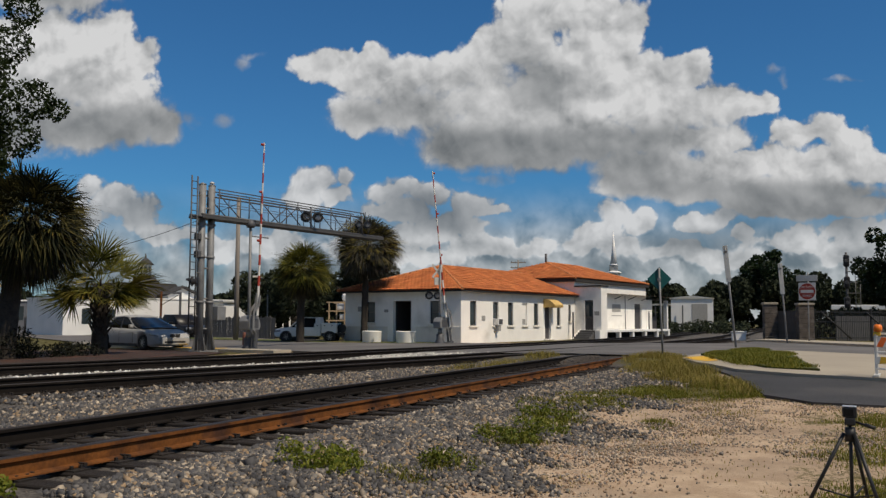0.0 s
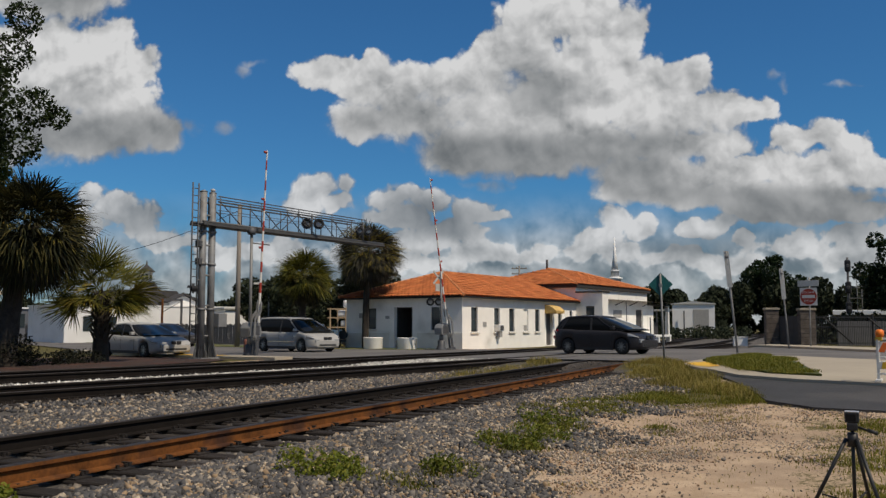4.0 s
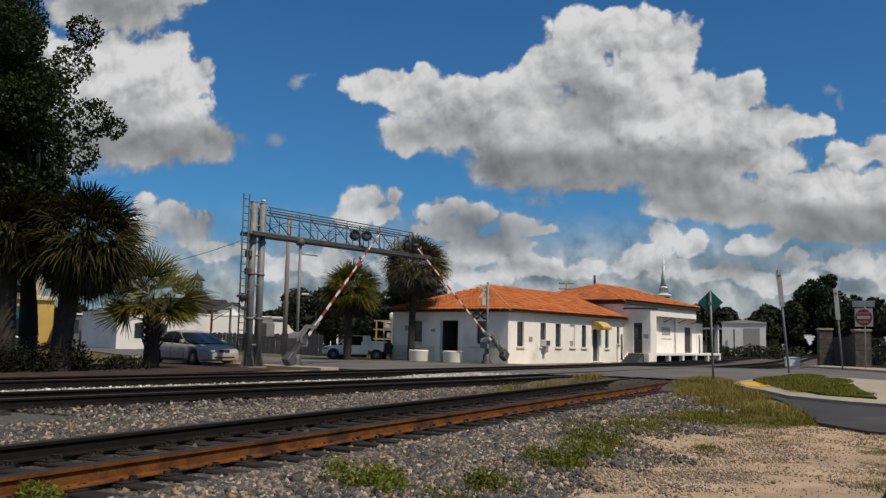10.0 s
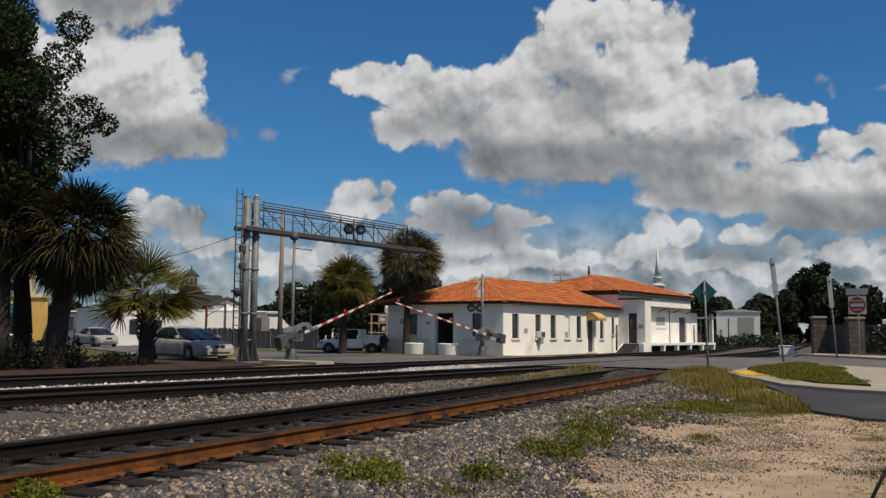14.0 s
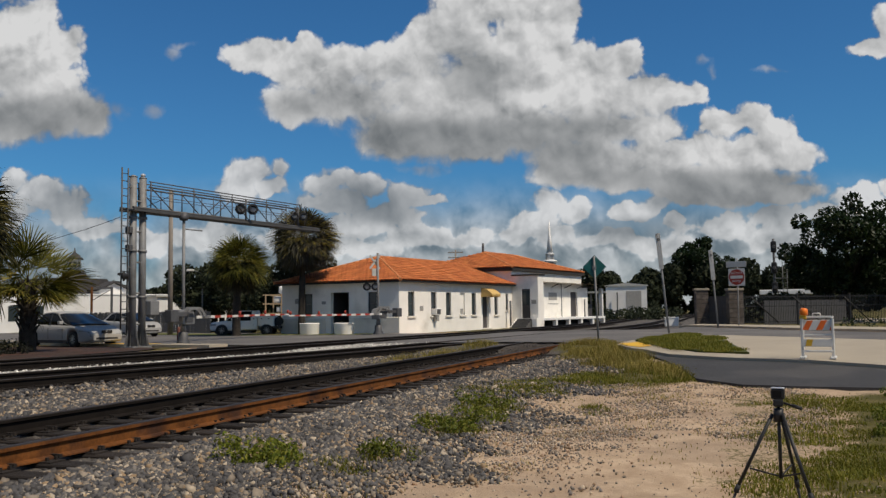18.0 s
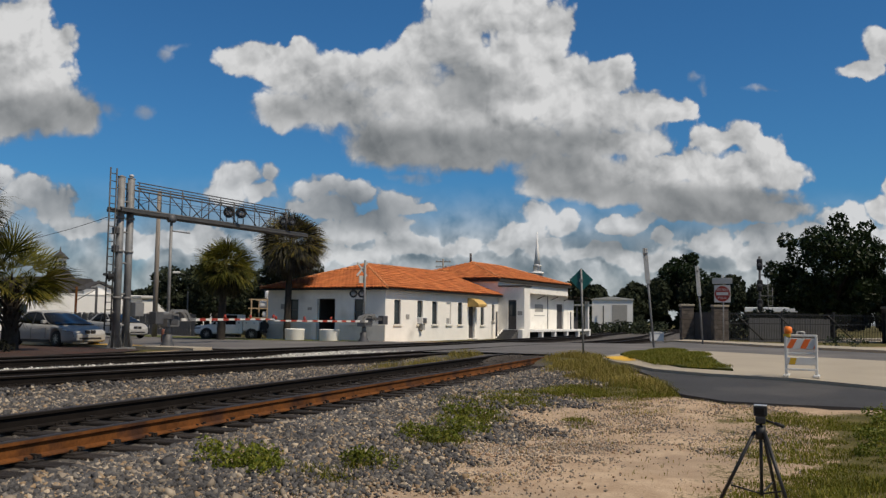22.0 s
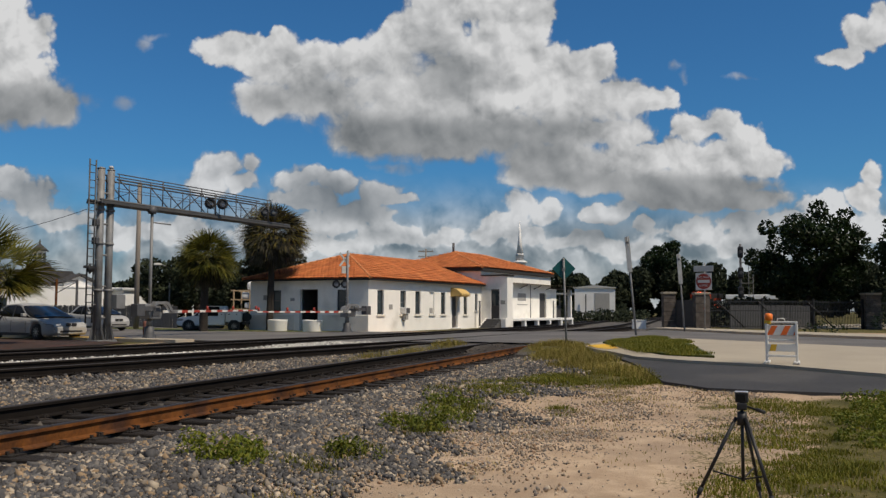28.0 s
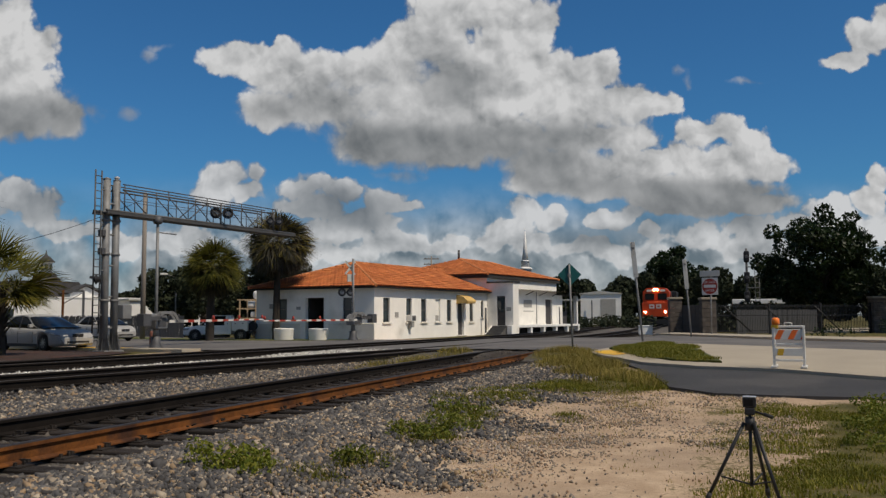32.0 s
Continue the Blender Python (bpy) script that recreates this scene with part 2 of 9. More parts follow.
    bg = N("ShaderNodeBackground")
    L(mix.outputs[2], bg.inputs["Color"])
    bg.inputs["Strength"].default_value = 1.0
    out = N("ShaderNodeOutputWorld")
    L(bg.outputs[0], out.inputs["Surface"])


SKY = (0.0255, 0.0590, 0.0830)          # strength of the clear sky, deepened to blue as the lens sees it
build_world()

# ---- materials ----
def mat(name, color, rough=0.7, metal=0.0, var=0.25, scale=3.0, fine=40.0, bump=0.15, alt=None, alt_cut=(0.5, 0.62),
        alt_scale=None, spec=0.4, rand=0.0, stretch=(1, 1, 1), coat=0.0):
    """A surface with variation at two scales, a second colour in patches (stains, wear) and fine relief."""
    m = bpy.data.materials.new(name)
    m.use_nodes = True
    nt = m.node_tree
    N, L = nt.nodes.new, nt.links.new
    b = nt.nodes["Principled BSDF"]
    b.inputs["Roughness"].default_value, b.inputs["Metallic"].default_value = rough, metal
    b.inputs["Specular IOR Level"].default_value = spec
    b.inputs["Coat Weight"].default_value = coat
    tc = N("ShaderNodeTexCoord")
    mp = N("ShaderNodeMapping")
    mp.inputs["Scale"].default_value = stretch
    L(tc.outputs["Object"], mp.inputs[0])

    def nz(s, d):
        n = N("ShaderNodeTexNoise")
        L(mp.outputs[0], n.inputs["Vector"])
        n.inputs["Scale"].default_value, n.inputs["Detail"].default_value = s, d
        return n.outputs["Fac"]

    def mr(v, lo, hi, a, c):
        n = N("ShaderNodeMapRange")
        L(v, n.inputs[0])
        for i, x in enumerate((lo, hi, a, c)):
            n.inputs[i + 1].default_value = x
        return n.outputs[0]

    big, small = nz(scale, 5), nz(fine, 4)
    col = N("ShaderNodeMix")
    col.data_type = "RGBA"
    col.inputs[6].default_value, col.inputs[7].default_value = (*color, 1), (*(alt or color), 1)
    if alt:
        L(mr(nz(alt_scale or scale * 0.7, 6), alt_cut[0], alt_cut[1], 0, 1), col.inputs["Factor"])
    else:
        col.inputs["Factor"].default_value = 0
    k = N("ShaderNodeMath")
    k.operation = "ADD"
    L(mr(big, 0.25, 0.75, 1 - var, 1 + var * 0.5), k.inputs[0])
    L(mr(small, 0.25, 0.75, -var * 0.5, var * 0.5), k.inputs[1])
    val = k.outputs[0]
    if rand:
        oi = N("ShaderNodeObjectInfo")
        r = N("ShaderNodeMath")
        r.operation = "MULTIPLY"
        L(val, r.inputs[0])
        L(mr(oi.outputs["Random"], 0, 1, 1 - rand, 1 + rand), r.inputs[1])
        val = r.outputs[0]
    mul = N("ShaderNodeVectorMath")
    mul.operation = "SCALE"
    L(col.outputs[2], mul.inputs[0])
    L(val, mul.inputs["Scale"])
    L(mul.outputs[0], b.inputs["Base Color"])
    L(mr(small, 0.2, 0.8, max(0, rough - 0.08), min(1, rough + 0.08)), b.inputs["Roughness"])
    if bump:
        bp = N("ShaderNodeBump")
        bp.inputs["Strength"].default_value, bp.inputs["Distance"].default_value = bump, 0.02
        L(small, bp.inputs["Height"])
        L(bp.outputs[0], b.inputs["Normal"])
    return m


def island_mat(name, colors, rough=0.9, bump=0.2, trans=0.0, step=False):
    """Many loose pieces in one mesh: each takes its own colour from a short scale."""
    m = bpy.data.materials.new(name)
    m.use_nodes = True
    nt = m.node_tree
    N, L = nt.nodes.new, nt.links.new
    b = nt.nodes["Principled BSDF"]
    b.inputs["Roughness"].default_value = rough
    b.inputs["Specular IOR Level"].default_value = 0.25
    g = N("ShaderNodeNewGeometry")
    r = N("ShaderNodeValToRGB")
    r.color_ramp.interpolation = "CONSTANT" if step else "LINEAR"
    els = r.color_ramp.elements
    for i, c in enumerate(colors):
        e = els[i] if i < 2 else els.new(0.5)
        e.position = i / len(colors) if step else i / (len(colors) - 1)
        e.color = (*c, 1)
    L(g.outputs["Random Per Island"], r.inputs[0])
    n = N("ShaderNodeTexNoise")
    tc = N("ShaderNodeTexCoord")
    L(tc.outputs["Object"], n.inputs["Vector"])
    n.inputs["Scale"].default_value, n.inputs["Detail"].default_value = 1.3, 6.0
    mr = N("ShaderNodeMapRange")
    L(n.outputs["Fac"], mr.inputs[0])
    for i, x in enumerate((0.3, 0.7, 0.72, 1.2)):
        mr.inputs[i + 1].default_value = x
    mul = N("ShaderNodeVectorMath")
    mul.operation = "SCALE"
    L(r.outputs[0], mul.inputs[0])
    L(mr.outputs[0], mul.inputs["Scale"])
    L(mul.outputs[0], b.inputs["Base Color"])
    if trans:
        t = N("ShaderNodeBsdfTranslucent")
        L(mul.outputs[0], t.inputs["Color"])
        mx = N("ShaderNodeMixShader")
        mx.inputs[0].default_value = trans
        L(b.outputs[0], mx.inputs[1])
        L(t.outputs[0], mx.inputs[2])
        L(mx.outputs[0], nt.nodes["Material Output"].inputs["Surface"])
    return m


def glow(name, color, strength):
    m = bpy.data.materials.new(name)
    m.use_nodes = True
    b = m.node_tree.nodes["Principled BSDF"]
    b.inputs["Base Color"].default_value = (*color, 1)
    b.inputs["Emission Color"].default_value = (*color, 1)
    b.inputs["Emission Strength"].default_value = strength
    return m


def glass(name, color=(0.03, 0.04, 0.045), rough=0.05, ior=1.5):
    m = bpy.data.materials.new(name)
    m.use_nodes = True
    b = m.node_tree.nodes["Principled BSDF"]
    b.inputs["Base Color"].default_value = (*color, 1)
    b.inputs["Roughness"].default_value = rough
    b.inputs["IOR"].default_value = ior
    return m


M = {}
M["stucco"] = mat("white_stucco", (0.86, 0.83, 0.77), 0.9, var=0.10, scale=0.8, fine=60, bump=0.25, alt=(0.62, 0.59, 0.53), alt_cut=(0.58, 0.78))
M["stucco_band"] = mat("cream_stucco_band", (0.76, 0.72, 0.64), 0.9, var=0.12, scale=1.0, fine=60, bump=0.25, alt=(0.50, 0.46, 0.40), alt_cut=(0.55, 0.75))
M["tile"] = mat("terracotta_tile", (0.50, 0.16, 0.05), 0.85, var=0.3, scale=2.0, fine=25, bump=0.2, alt=(0.36, 0.13, 0.07), alt_cut=(0.5, 0.7), rand=0.22)
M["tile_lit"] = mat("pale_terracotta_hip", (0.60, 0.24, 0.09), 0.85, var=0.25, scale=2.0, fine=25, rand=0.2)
M["soffit"] = mat("dark_soffit", (0.030, 0.026, 0.023), 0.8)
M["dark_glass"] = glass("dark_window_glass")
# for doors and frames; also darkens the entrance recess in place of shade
M["dark_wood"] = mat("dark_painted_wood", (0.06, 0.055, 0.055), 0.6, var=0.3)
M["white_paint"] = mat("white_paint", (0.78, 0.77, 0.74), 0.6, var=0.1, scale=2)
# near-black colour that stands for the shade below the dock deck
M["dock_shade"] = mat("unlit_room", (0.03, 0.03, 0.03), 0.95)
M["steel"] = mat("galvanised_steel", (0.22, 0.22, 0.22), 0.6, 0.25, var=0.22, scale=2.5, fine=30, bump=0.06, alt=(0.17, 0.165, 0.16))
M["steel_mid"] = mat("dull_grey_steel", (0.085, 0.084, 0.084), 0.6, 0.3, var=0.25, scale=2.5, fine=30, bump=0.06)
M["steel_dark"] = mat("weathered_dark_steel", (0.10, 0.10, 0.105), 0.6, 0.4, var=0.3, scale=3)
M["black"] = mat("black_paint", (0.015, 0.015, 0.016), 0.5, var=0.3, bump=0.03)
M["rail_side"] = mat("rusted_rail", (0.155, 0.056, 0.013), 0.9, 0.0, var=0.5, scale=3, fine=30, alt=(0.060, 0.026, 0.014), alt_cut=(0.46, 0.64), spec=0.2)
M["rail_brown"] = mat("dark_brown_rail", (0.013, 0.0105, 0.009), 0.85, 0.0, var=0.4, scale=4, fine=30, spec=0.1)
M["rail_top"] = mat("worn_rail_head", (0.034, 0.028, 0.025), 0.6, 0.3, var=0.3, scale=5, fine=20, bump=0.02)
M["tie"] = mat("weathered_crosstie", (0.024, 0.018, 0.014), 0.95, var=0.45, scale=2, fine=30, stretch=(1, 8, 8), rand=0.35, bump=0.5)
M["asphalt"] = mat("worn_asphalt", (0.115, 0.108, 0.102), 0.9, var=0.22, scale=0.35, fine=60, bump=0.3, alt=(0.175, 0.160, 0.148), alt_cut=(0.45, 0.7))
M["asphalt_new"] = mat("dark_asphalt", (0.046, 0.045, 0.046), 0.9, var=0.3, scale=0.6, fine=70, bump=0.3, alt=(0.072, 0.068, 0.066))
M["concrete"] = mat("pale_concrete", (0.37, 0.32, 0.245), 0.9, var=0.14, scale=0.7, fine=50, bump=0.2, alt=(0.36, 0.31, 0.24), alt_cut=(0.55, 0.75))
M["yellow_paint"] = mat("yellow_kerb_paint", (0.68, 0.40, 0.03), 0.7, var=0.2, scale=3, alt=(0.48, 0.36, 0.16), alt_cut=(0.6, 0.75))
M["bark"] = mat("grey_palm_trunk", (0.042, 0.034, 0.027), 0.95, var=0.5, scale=5, fine=20, bump=0.7)
M["bark_dark"] = mat("dark_bark", (0.03, 0.024, 0.019), 0.95, var=0.4, scale=5, fine=20, bump=0.6)
M["frond"] = island_mat("palm_frond", [(0.03, 0.04, 0.008), (0.07, 0.085, 0.012), (0.13, 0.13, 0.018), (0.24, 0.19, 0.03), (0.05, 0.055, 0.012)], 0.75, trans=0.25)
# near-black copy of the palm frond: the crowns' shade is put into the colour
M["frond_shaded"] = island_mat("shaded_palm_frond", [(0.006, 0.007, 0.003), (0.012, 0.014, 0.005), (0.024, 0.026, 0.007), (0.010, 0.010, 0.005), (0.095, 0.078, 0.020)], 0.85, trans=0.10)
M["frond_grey"] = island_mat("grey_weathered_frond", [(0.060, 0.057, 0.050), (0.036, 0.034, 0.030), (0.11, 0.10, 0.088), (0.045, 0.044, 0.030), (0.10, 0.085, 0.030)], 0.9, trans=0.15)
M["frond_mixed"] = island_mat("half_grey_palm_frond", [(0.055, 0.053, 0.046), (0.020, 0.021, 0.014), (0.085, 0.080, 0.066), (0.10, 0.095, 0.020), (0.030, 0.030, 0.022), (0.20, 0.16, 0.025)], 0.85, trans=0.2)
M["frond_olive"] = island_mat("olive_palm_frond", [(0.030, 0.034, 0.008), (0.075, 0.080, 0.010), (0.17, 0.155, 0.016), (0.30, 0.23, 0.022), (0.045, 0.048, 0.012)], 0.75, trans=0.25)
M["frond_dry"] = island_mat("dry_palm_frond", [(0.07, 0.055, 0.032), (0.035, 0.029, 0.018), (0.16, 0.12, 0.055), (0.05, 0.04, 0.028)], 0.9, trans=0.15)
M["frond_gold"] = island_mat("yellowed_palm_frond", [(0.28, 0.20, 0.03), (0.20, 0.17, 0.03), (0.15, 0.14, 0.03)], 0.8, trans=0.25)
M["leaf"] = island_mat("tree_leaf", [(0.008, 0.018, 0.004), (0.014, 0.030, 0.006), (0.028, 0.050, 0.010), (0.018, 0.028, 0.008)], 0.5, trans=0.25)
M["leaf_oak"] = island_mat("oak_leaf", [(0.008, 0.015, 0.003), (0.018, 0.032, 0.005), (0.055, 0.070, 0.010), (0.024, 0.036, 0.006)], 0.6, trans=0.25)
# darkened leaf: shade over the hedge is put into its colour
M["leaf_hedge"] = island_mat("dark_hedge_leaf", [(0.005, 0.007, 0.004), (0.009, 0.011, 0.005), (0.016, 0.015, 0.007)], 0.8, trans=0.1)
M["leaf_far"] = island_mat("far_leaf", [(0.018, 0.024, 0.013), (0.028, 0.036, 0.018), (0.040, 0.048, 0.024)], 0.9, trans=0.1)
M["grass"] = island_mat("grass_blade", [(0.090, 0.105, 0.010), (0.145, 0.15, 0.014), (0.21, 0.185, 0.024), (0.27, 0.21, 0.050), (0.115, 0.12, 0.012)], 0.7, trans=0.3)
M["grass_dry"] = island_mat("seeding_grass_blade", [(0.14, 0.135, 0.018), (0.25, 0.20, 0.04), (0.33, 0.25, 0.075), (0.11, 0.12, 0.014), (0.20, 0.17, 0.03)], 0.8, trans=0.3)
M["weed"] = island_mat("weed_leaf", [(0.080, 0.11, 0.010), (0.135, 0.155, 0.016), (0.21, 0.20, 0.026)], 0.6, trans=0.3)
M["stone_oily"] = island_mat("oily_ballast_stone", [(0.030, 0.028, 0.027), (0.060, 0.055, 0.050), (0.110, 0.095, 0.080), (0.040, 0.036, 0.034), (0.075, 0.055, 0.040), (0.16, 0.14, 0.12)], 0.9, step=True)
M["stone"] = island_mat("ballast_stone", [(0.070, 0.066, 0.064), (0.120, 0.112, 0.106), (0.27, 0.19, 0.115), (0.044, 0.041, 0.040), (0.175, 0.158, 0.138), (0.40, 0.33, 0.245), (0.082, 0.079, 0.079), (0.235, 0.14, 0.078), (0.100, 0.095, 0.094), (0.058, 0.046, 0.038), (0.235, 0.195, 0.15), (0.092, 0.086, 0.082)], 0.9, step=True)
M["stone_pale"] = island_mat("pale_ballast_stone", [(0.42, 0.40, 0.37), (0.55, 0.53, 0.49), (0.25, 0.24, 0.22), (0.70, 0.68, 0.62), (0.36, 0.33, 0.29)], 0.9, step=True)
M["stone_tan"] = island_mat("tan_gravel", [(0.36, 0.27, 0.185), (0.26, 0.21, 0.16), (0.46, 0.375, 0.28), (0.19, 0.165, 0.145), (0.33, 0.22, 0.14), (0.54, 0.47, 0.38)], 0.9, step=True)


# ---- building blocks ----
def box(bm, x0, y0, z0, x1, y1, z1, m=None):
    vs = [Vector(p) for p in ((x0, y0, z0), (x1, y0, z0), (x1, y1, z0), (x0, y1, z0), (x0, y0, z1), (x1, y0, z1), (x1, y1, z1), (x0, y1, z1))]
    vs = [bm.verts.new(m @ p if m else p) for p in vs]
    for f in ((0, 3, 2, 1), (4, 5, 6, 7), (0, 1, 5, 4), (1, 2, 6, 5), (2, 3, 7, 6), (3, 0, 4, 7)):
        bm.faces.new([vs[i] for i in f])
    return bm


def bevel(bm, w, seg=2):
    bmesh.ops.bevel(bm, geom=bm.edges[:], offset=w, segments=seg, affect="EDGES", profile=0.6, clamp_overlap=True)
    return bm


def tube(bm, p, q, r0, r1=None, n=10, caps=True):
    p, q = Vector(p), Vector(q)
    r1 = r0 if r1 is None else r1
    turn = (q - p).to_track_quat("Z", "Y").to_matrix()
    rings = []
    for c, r in ((p, r0), (q, r1)):
        rings.append([bm.verts.new(c + turn @ Vector((r * math.cos(2 * math.pi * i / n), r * math.sin(2 * math.pi * i / n), 0))) for i in range(n)])
    for i in range(n):
        j = (i + 1) % n
        f = bm.faces.new((rings[0][i], rings[0][j], rings[1][j], rings[1][i]))
        f.smooth = True
    if caps:
        bm.faces.new(rings[0][::-1])
        bm.faces.new(rings[1])
    return bm


def lathe(bm, profile, n=20, m=None):
    """A turned form about z from (radius, height) pairs."""
    rings = []
    for r, z in profile:
        ring = []
        for i in range(n):
            p = Vector((r * math.cos(2 * math.pi * i / n), r * math.sin(2 * math.pi * i / n), z))
            ring.append(bm.verts.new(m @ p if m else p))
        rings.append(ring)
    for a, b in zip(rings, rings[1:]):
        for i in range(n):
            f = bm.faces.new((a[i], a[(i + 1) % n], b[(i + 1) % n], b[i]))
            f.smooth = True
    bm.faces.new(rings[0][::-1])
    bm.faces.new(rings[-1])
    return bm


def prism(bm, outline, z0, z1, m=None):
    """An outline in x, y raised from z0 to z1."""
    lo = [bm.verts.new(m @ Vector((x, y, z0)) if m else (x, y, z0)) for x, y in outline]
    hi = [bm.verts.new(m @ Vector((x, y, z1)) if m else (x, y, z1)) for x, y in outline]
    n = len(outline)
    bm.faces.new(lo[::-1])
    bm.faces.new(hi)
    for i in range(n):
        bm.faces.new((lo[i], lo[(i + 1) % n], hi[(i + 1) % n], hi[i]))
    return bm


def part(name, bm, material, parent=None, label="", m=None, kind=""):
    me = bpy.data.meshes.new(name)
    bmesh.ops.recalc_face_normals(bm, faces=bm.faces)
    bm.to_mesh(me)
    bm.free()
    if material:
        me.materials.append(material)
    ob = new(name, me)
    if parent:
        ob.parent = parent
    if m:
        ob.matrix_basis = m
    return tagged(ob, label=label, kind=kind)


def again(ob, m, parent=None):
    """One more piece on the same mesh."""
    o = new(ob.name.split(".")[0], ob.data)
    o.parent = parent if parent else ob.parent
    o.matrix_basis = m
    return o


def thing(name, m, label, category, group="", kind=""):
    e = new(name)
    e.empty_display_size = 0.2
    e.matrix_basis = m
    return tagged(e, label, category, group, kind)


def mesh_of(name, verts, faces, material, smooth=False):
    """A mesh from arrays of points and of faces that all have the same number of corners."""
    verts, faces = np.asarray(verts, "f"), np.asarray(faces, "i")
    me = bpy.data.meshes.new(name)
    me.vertices.add(len(verts))
    me.vertices.foreach_set("co", verts.ravel())
    n = faces.shape[1]
    me.loops.add(faces.size)
    me.loops.foreach_set("vertex_index", faces.ravel())
    me.polygons.add(len(faces))
    me.polygons.foreach_set("loop_start", np.arange(len(faces)) * n)
    if smooth:
        me.polygons.foreach_set("use_smooth", np.ones(len(faces), bool))
    me.update(calc_edges=True)
    me.materials.append(material)
    return me


B = bmesh.new
rng = np.random.default_rng(7)

# ---- the ground ----
def lerp(v, xs, ys):
    return np.interp(v, xs, ys)


def road_z(x):
    return lerp(x, [-30, -18, -8, 0, 20], [0.20, 0.26, 0.42, 0.45, 0.45])


LINE_Y = np.arange(-80, 420, 1.0)
LINE_X = np.interp(LINE_Y, [-80, 0, 14, 26, 45, 65, 90, 110, 130, 160, 220, 260, 420], [-30.0, -15.1, -12.5, -10.3, -7.8, -6.9, -7.9, -8.8, -8.3, -5.0, 3.4, 10.0, 48])
LINE_X = np.convolve(np.pad(LINE_X, 12, mode="reflect", reflect_type="odd"), np.hanning(25) / np.hanning(25).sum(), mode="valid")
GAP = 5.0                                    # between the two running lines


def main_x(y):
    return np.interp(y, LINE_Y, LINE_X)


def main_line(y, off=0.0):
    """Centre of the running lines at y; off to the left of it, square to the rails."""
    x, s = main_x(y), main_x(y + 0.5) - main_x(y - 0.5)
    return x - off / np.sqrt(1 + s * s), y + off * s / np.sqrt(1 + s * s)


def ground_z(x, y):
    """Height of the ground: the yard, the railway bed, the rise to the crossing."""
    x, y = np.asarray(x, float), np.asarray(y, float)
    base = np.where(y < 26, np.clip((y - 12) / 14, 0, 1) * road_z(x), road_z(x))
    a = np.clip((x + 4.9) / 2.1, 0, 1)
    near = np.where(x < -19, 0.25, 0.25 * (1 - a) + base * a)
    t = np.clip((y - 25) / 2.0, 0, 1)
    z = near * (1 - t) + road_z(x) * t
    mx = main_x(y)
    bed = np.clip(1 - (np.abs(x - mx + 2.5) - 5.0) / 1.2, 0, 1) * np.clip((y - 46) / 4, 0, 1)
    z = z * (1 - bed) + 0.26 * bed
    far = np.clip((np.hypot(x, y) - 90) / 200, 0, 1)
    return z * (1 - far) + 0.1 * far


def bumps(x, y, s, seed):
    return np.array([noise.noise((a * s, b * s, seed)) for a, b in zip(np.ravel(x), np.ravel(y))]).reshape(np.shape(x))


def axis(fine0, fine1, step, reach):
    a = list(np.arange(fine0, fine1 + 1e-6, step))
    d, lo, hi = step, fine0, fine1
    while hi < reach:
        d *= 1.25
        lo, hi = lo - d, hi + d
        a = [lo] + a + [hi]
    return np.array(a)


GRASS_SPOTS = [(-4.3, 7.4, 0.55, 0.45), (-3.6, 7.6, 0.35, 0.4), (-3.5, 8.4, 0.3, 0.6), (-3.6, 10.6, 0.4, 0.8), (-3.75, 12.6, 0.5, 1.2),
               (-4.35, 14.9, 0.5, 1.3), (-3.7, 15.6, 0.6, 1.5), (-3.1, 17.2, 0.7, 1.6), (-2.2, 18.6, 0.9, 2.0), (-3.2, 21.5, 0.9, 2.6),
               (-4.4, 24.5, 0.9, 3.2), (-5.0, 27.5, 0.8, 2.0), (-2.35, 13.3, 0.28, 0.5), (-1.7, 17.9, 0.6, 0.9), (-8.6, 23.0, 0.7, 4.0)]


def grass_mask(x, y):
    m = np.zeros(np.shape(x))
    for cx, cy, rx, ry in GRASS_SPOTS:
        m = np.maximum(m, np.clip(1.6 - np.hypot((x - cx) / rx, (y - cy) / ry), 0, 1))
    edge = np.interp(y, [5, 8, 11.5, 15.7], [0.0, 0.0, 0.5, 0.9])
    m = np.maximum(m, np.clip((x - edge) / 0.7, 0, 1) * np.clip((16.2 - y) / 0.6, 0, 1))
    m = np.maximum(m, 0.45 * np.clip((x + 0.8) / 0.5, 0, 1) * np.clip((16.4 - y) / 1, 0, 1))
    return m


SIDING_X = -6.62


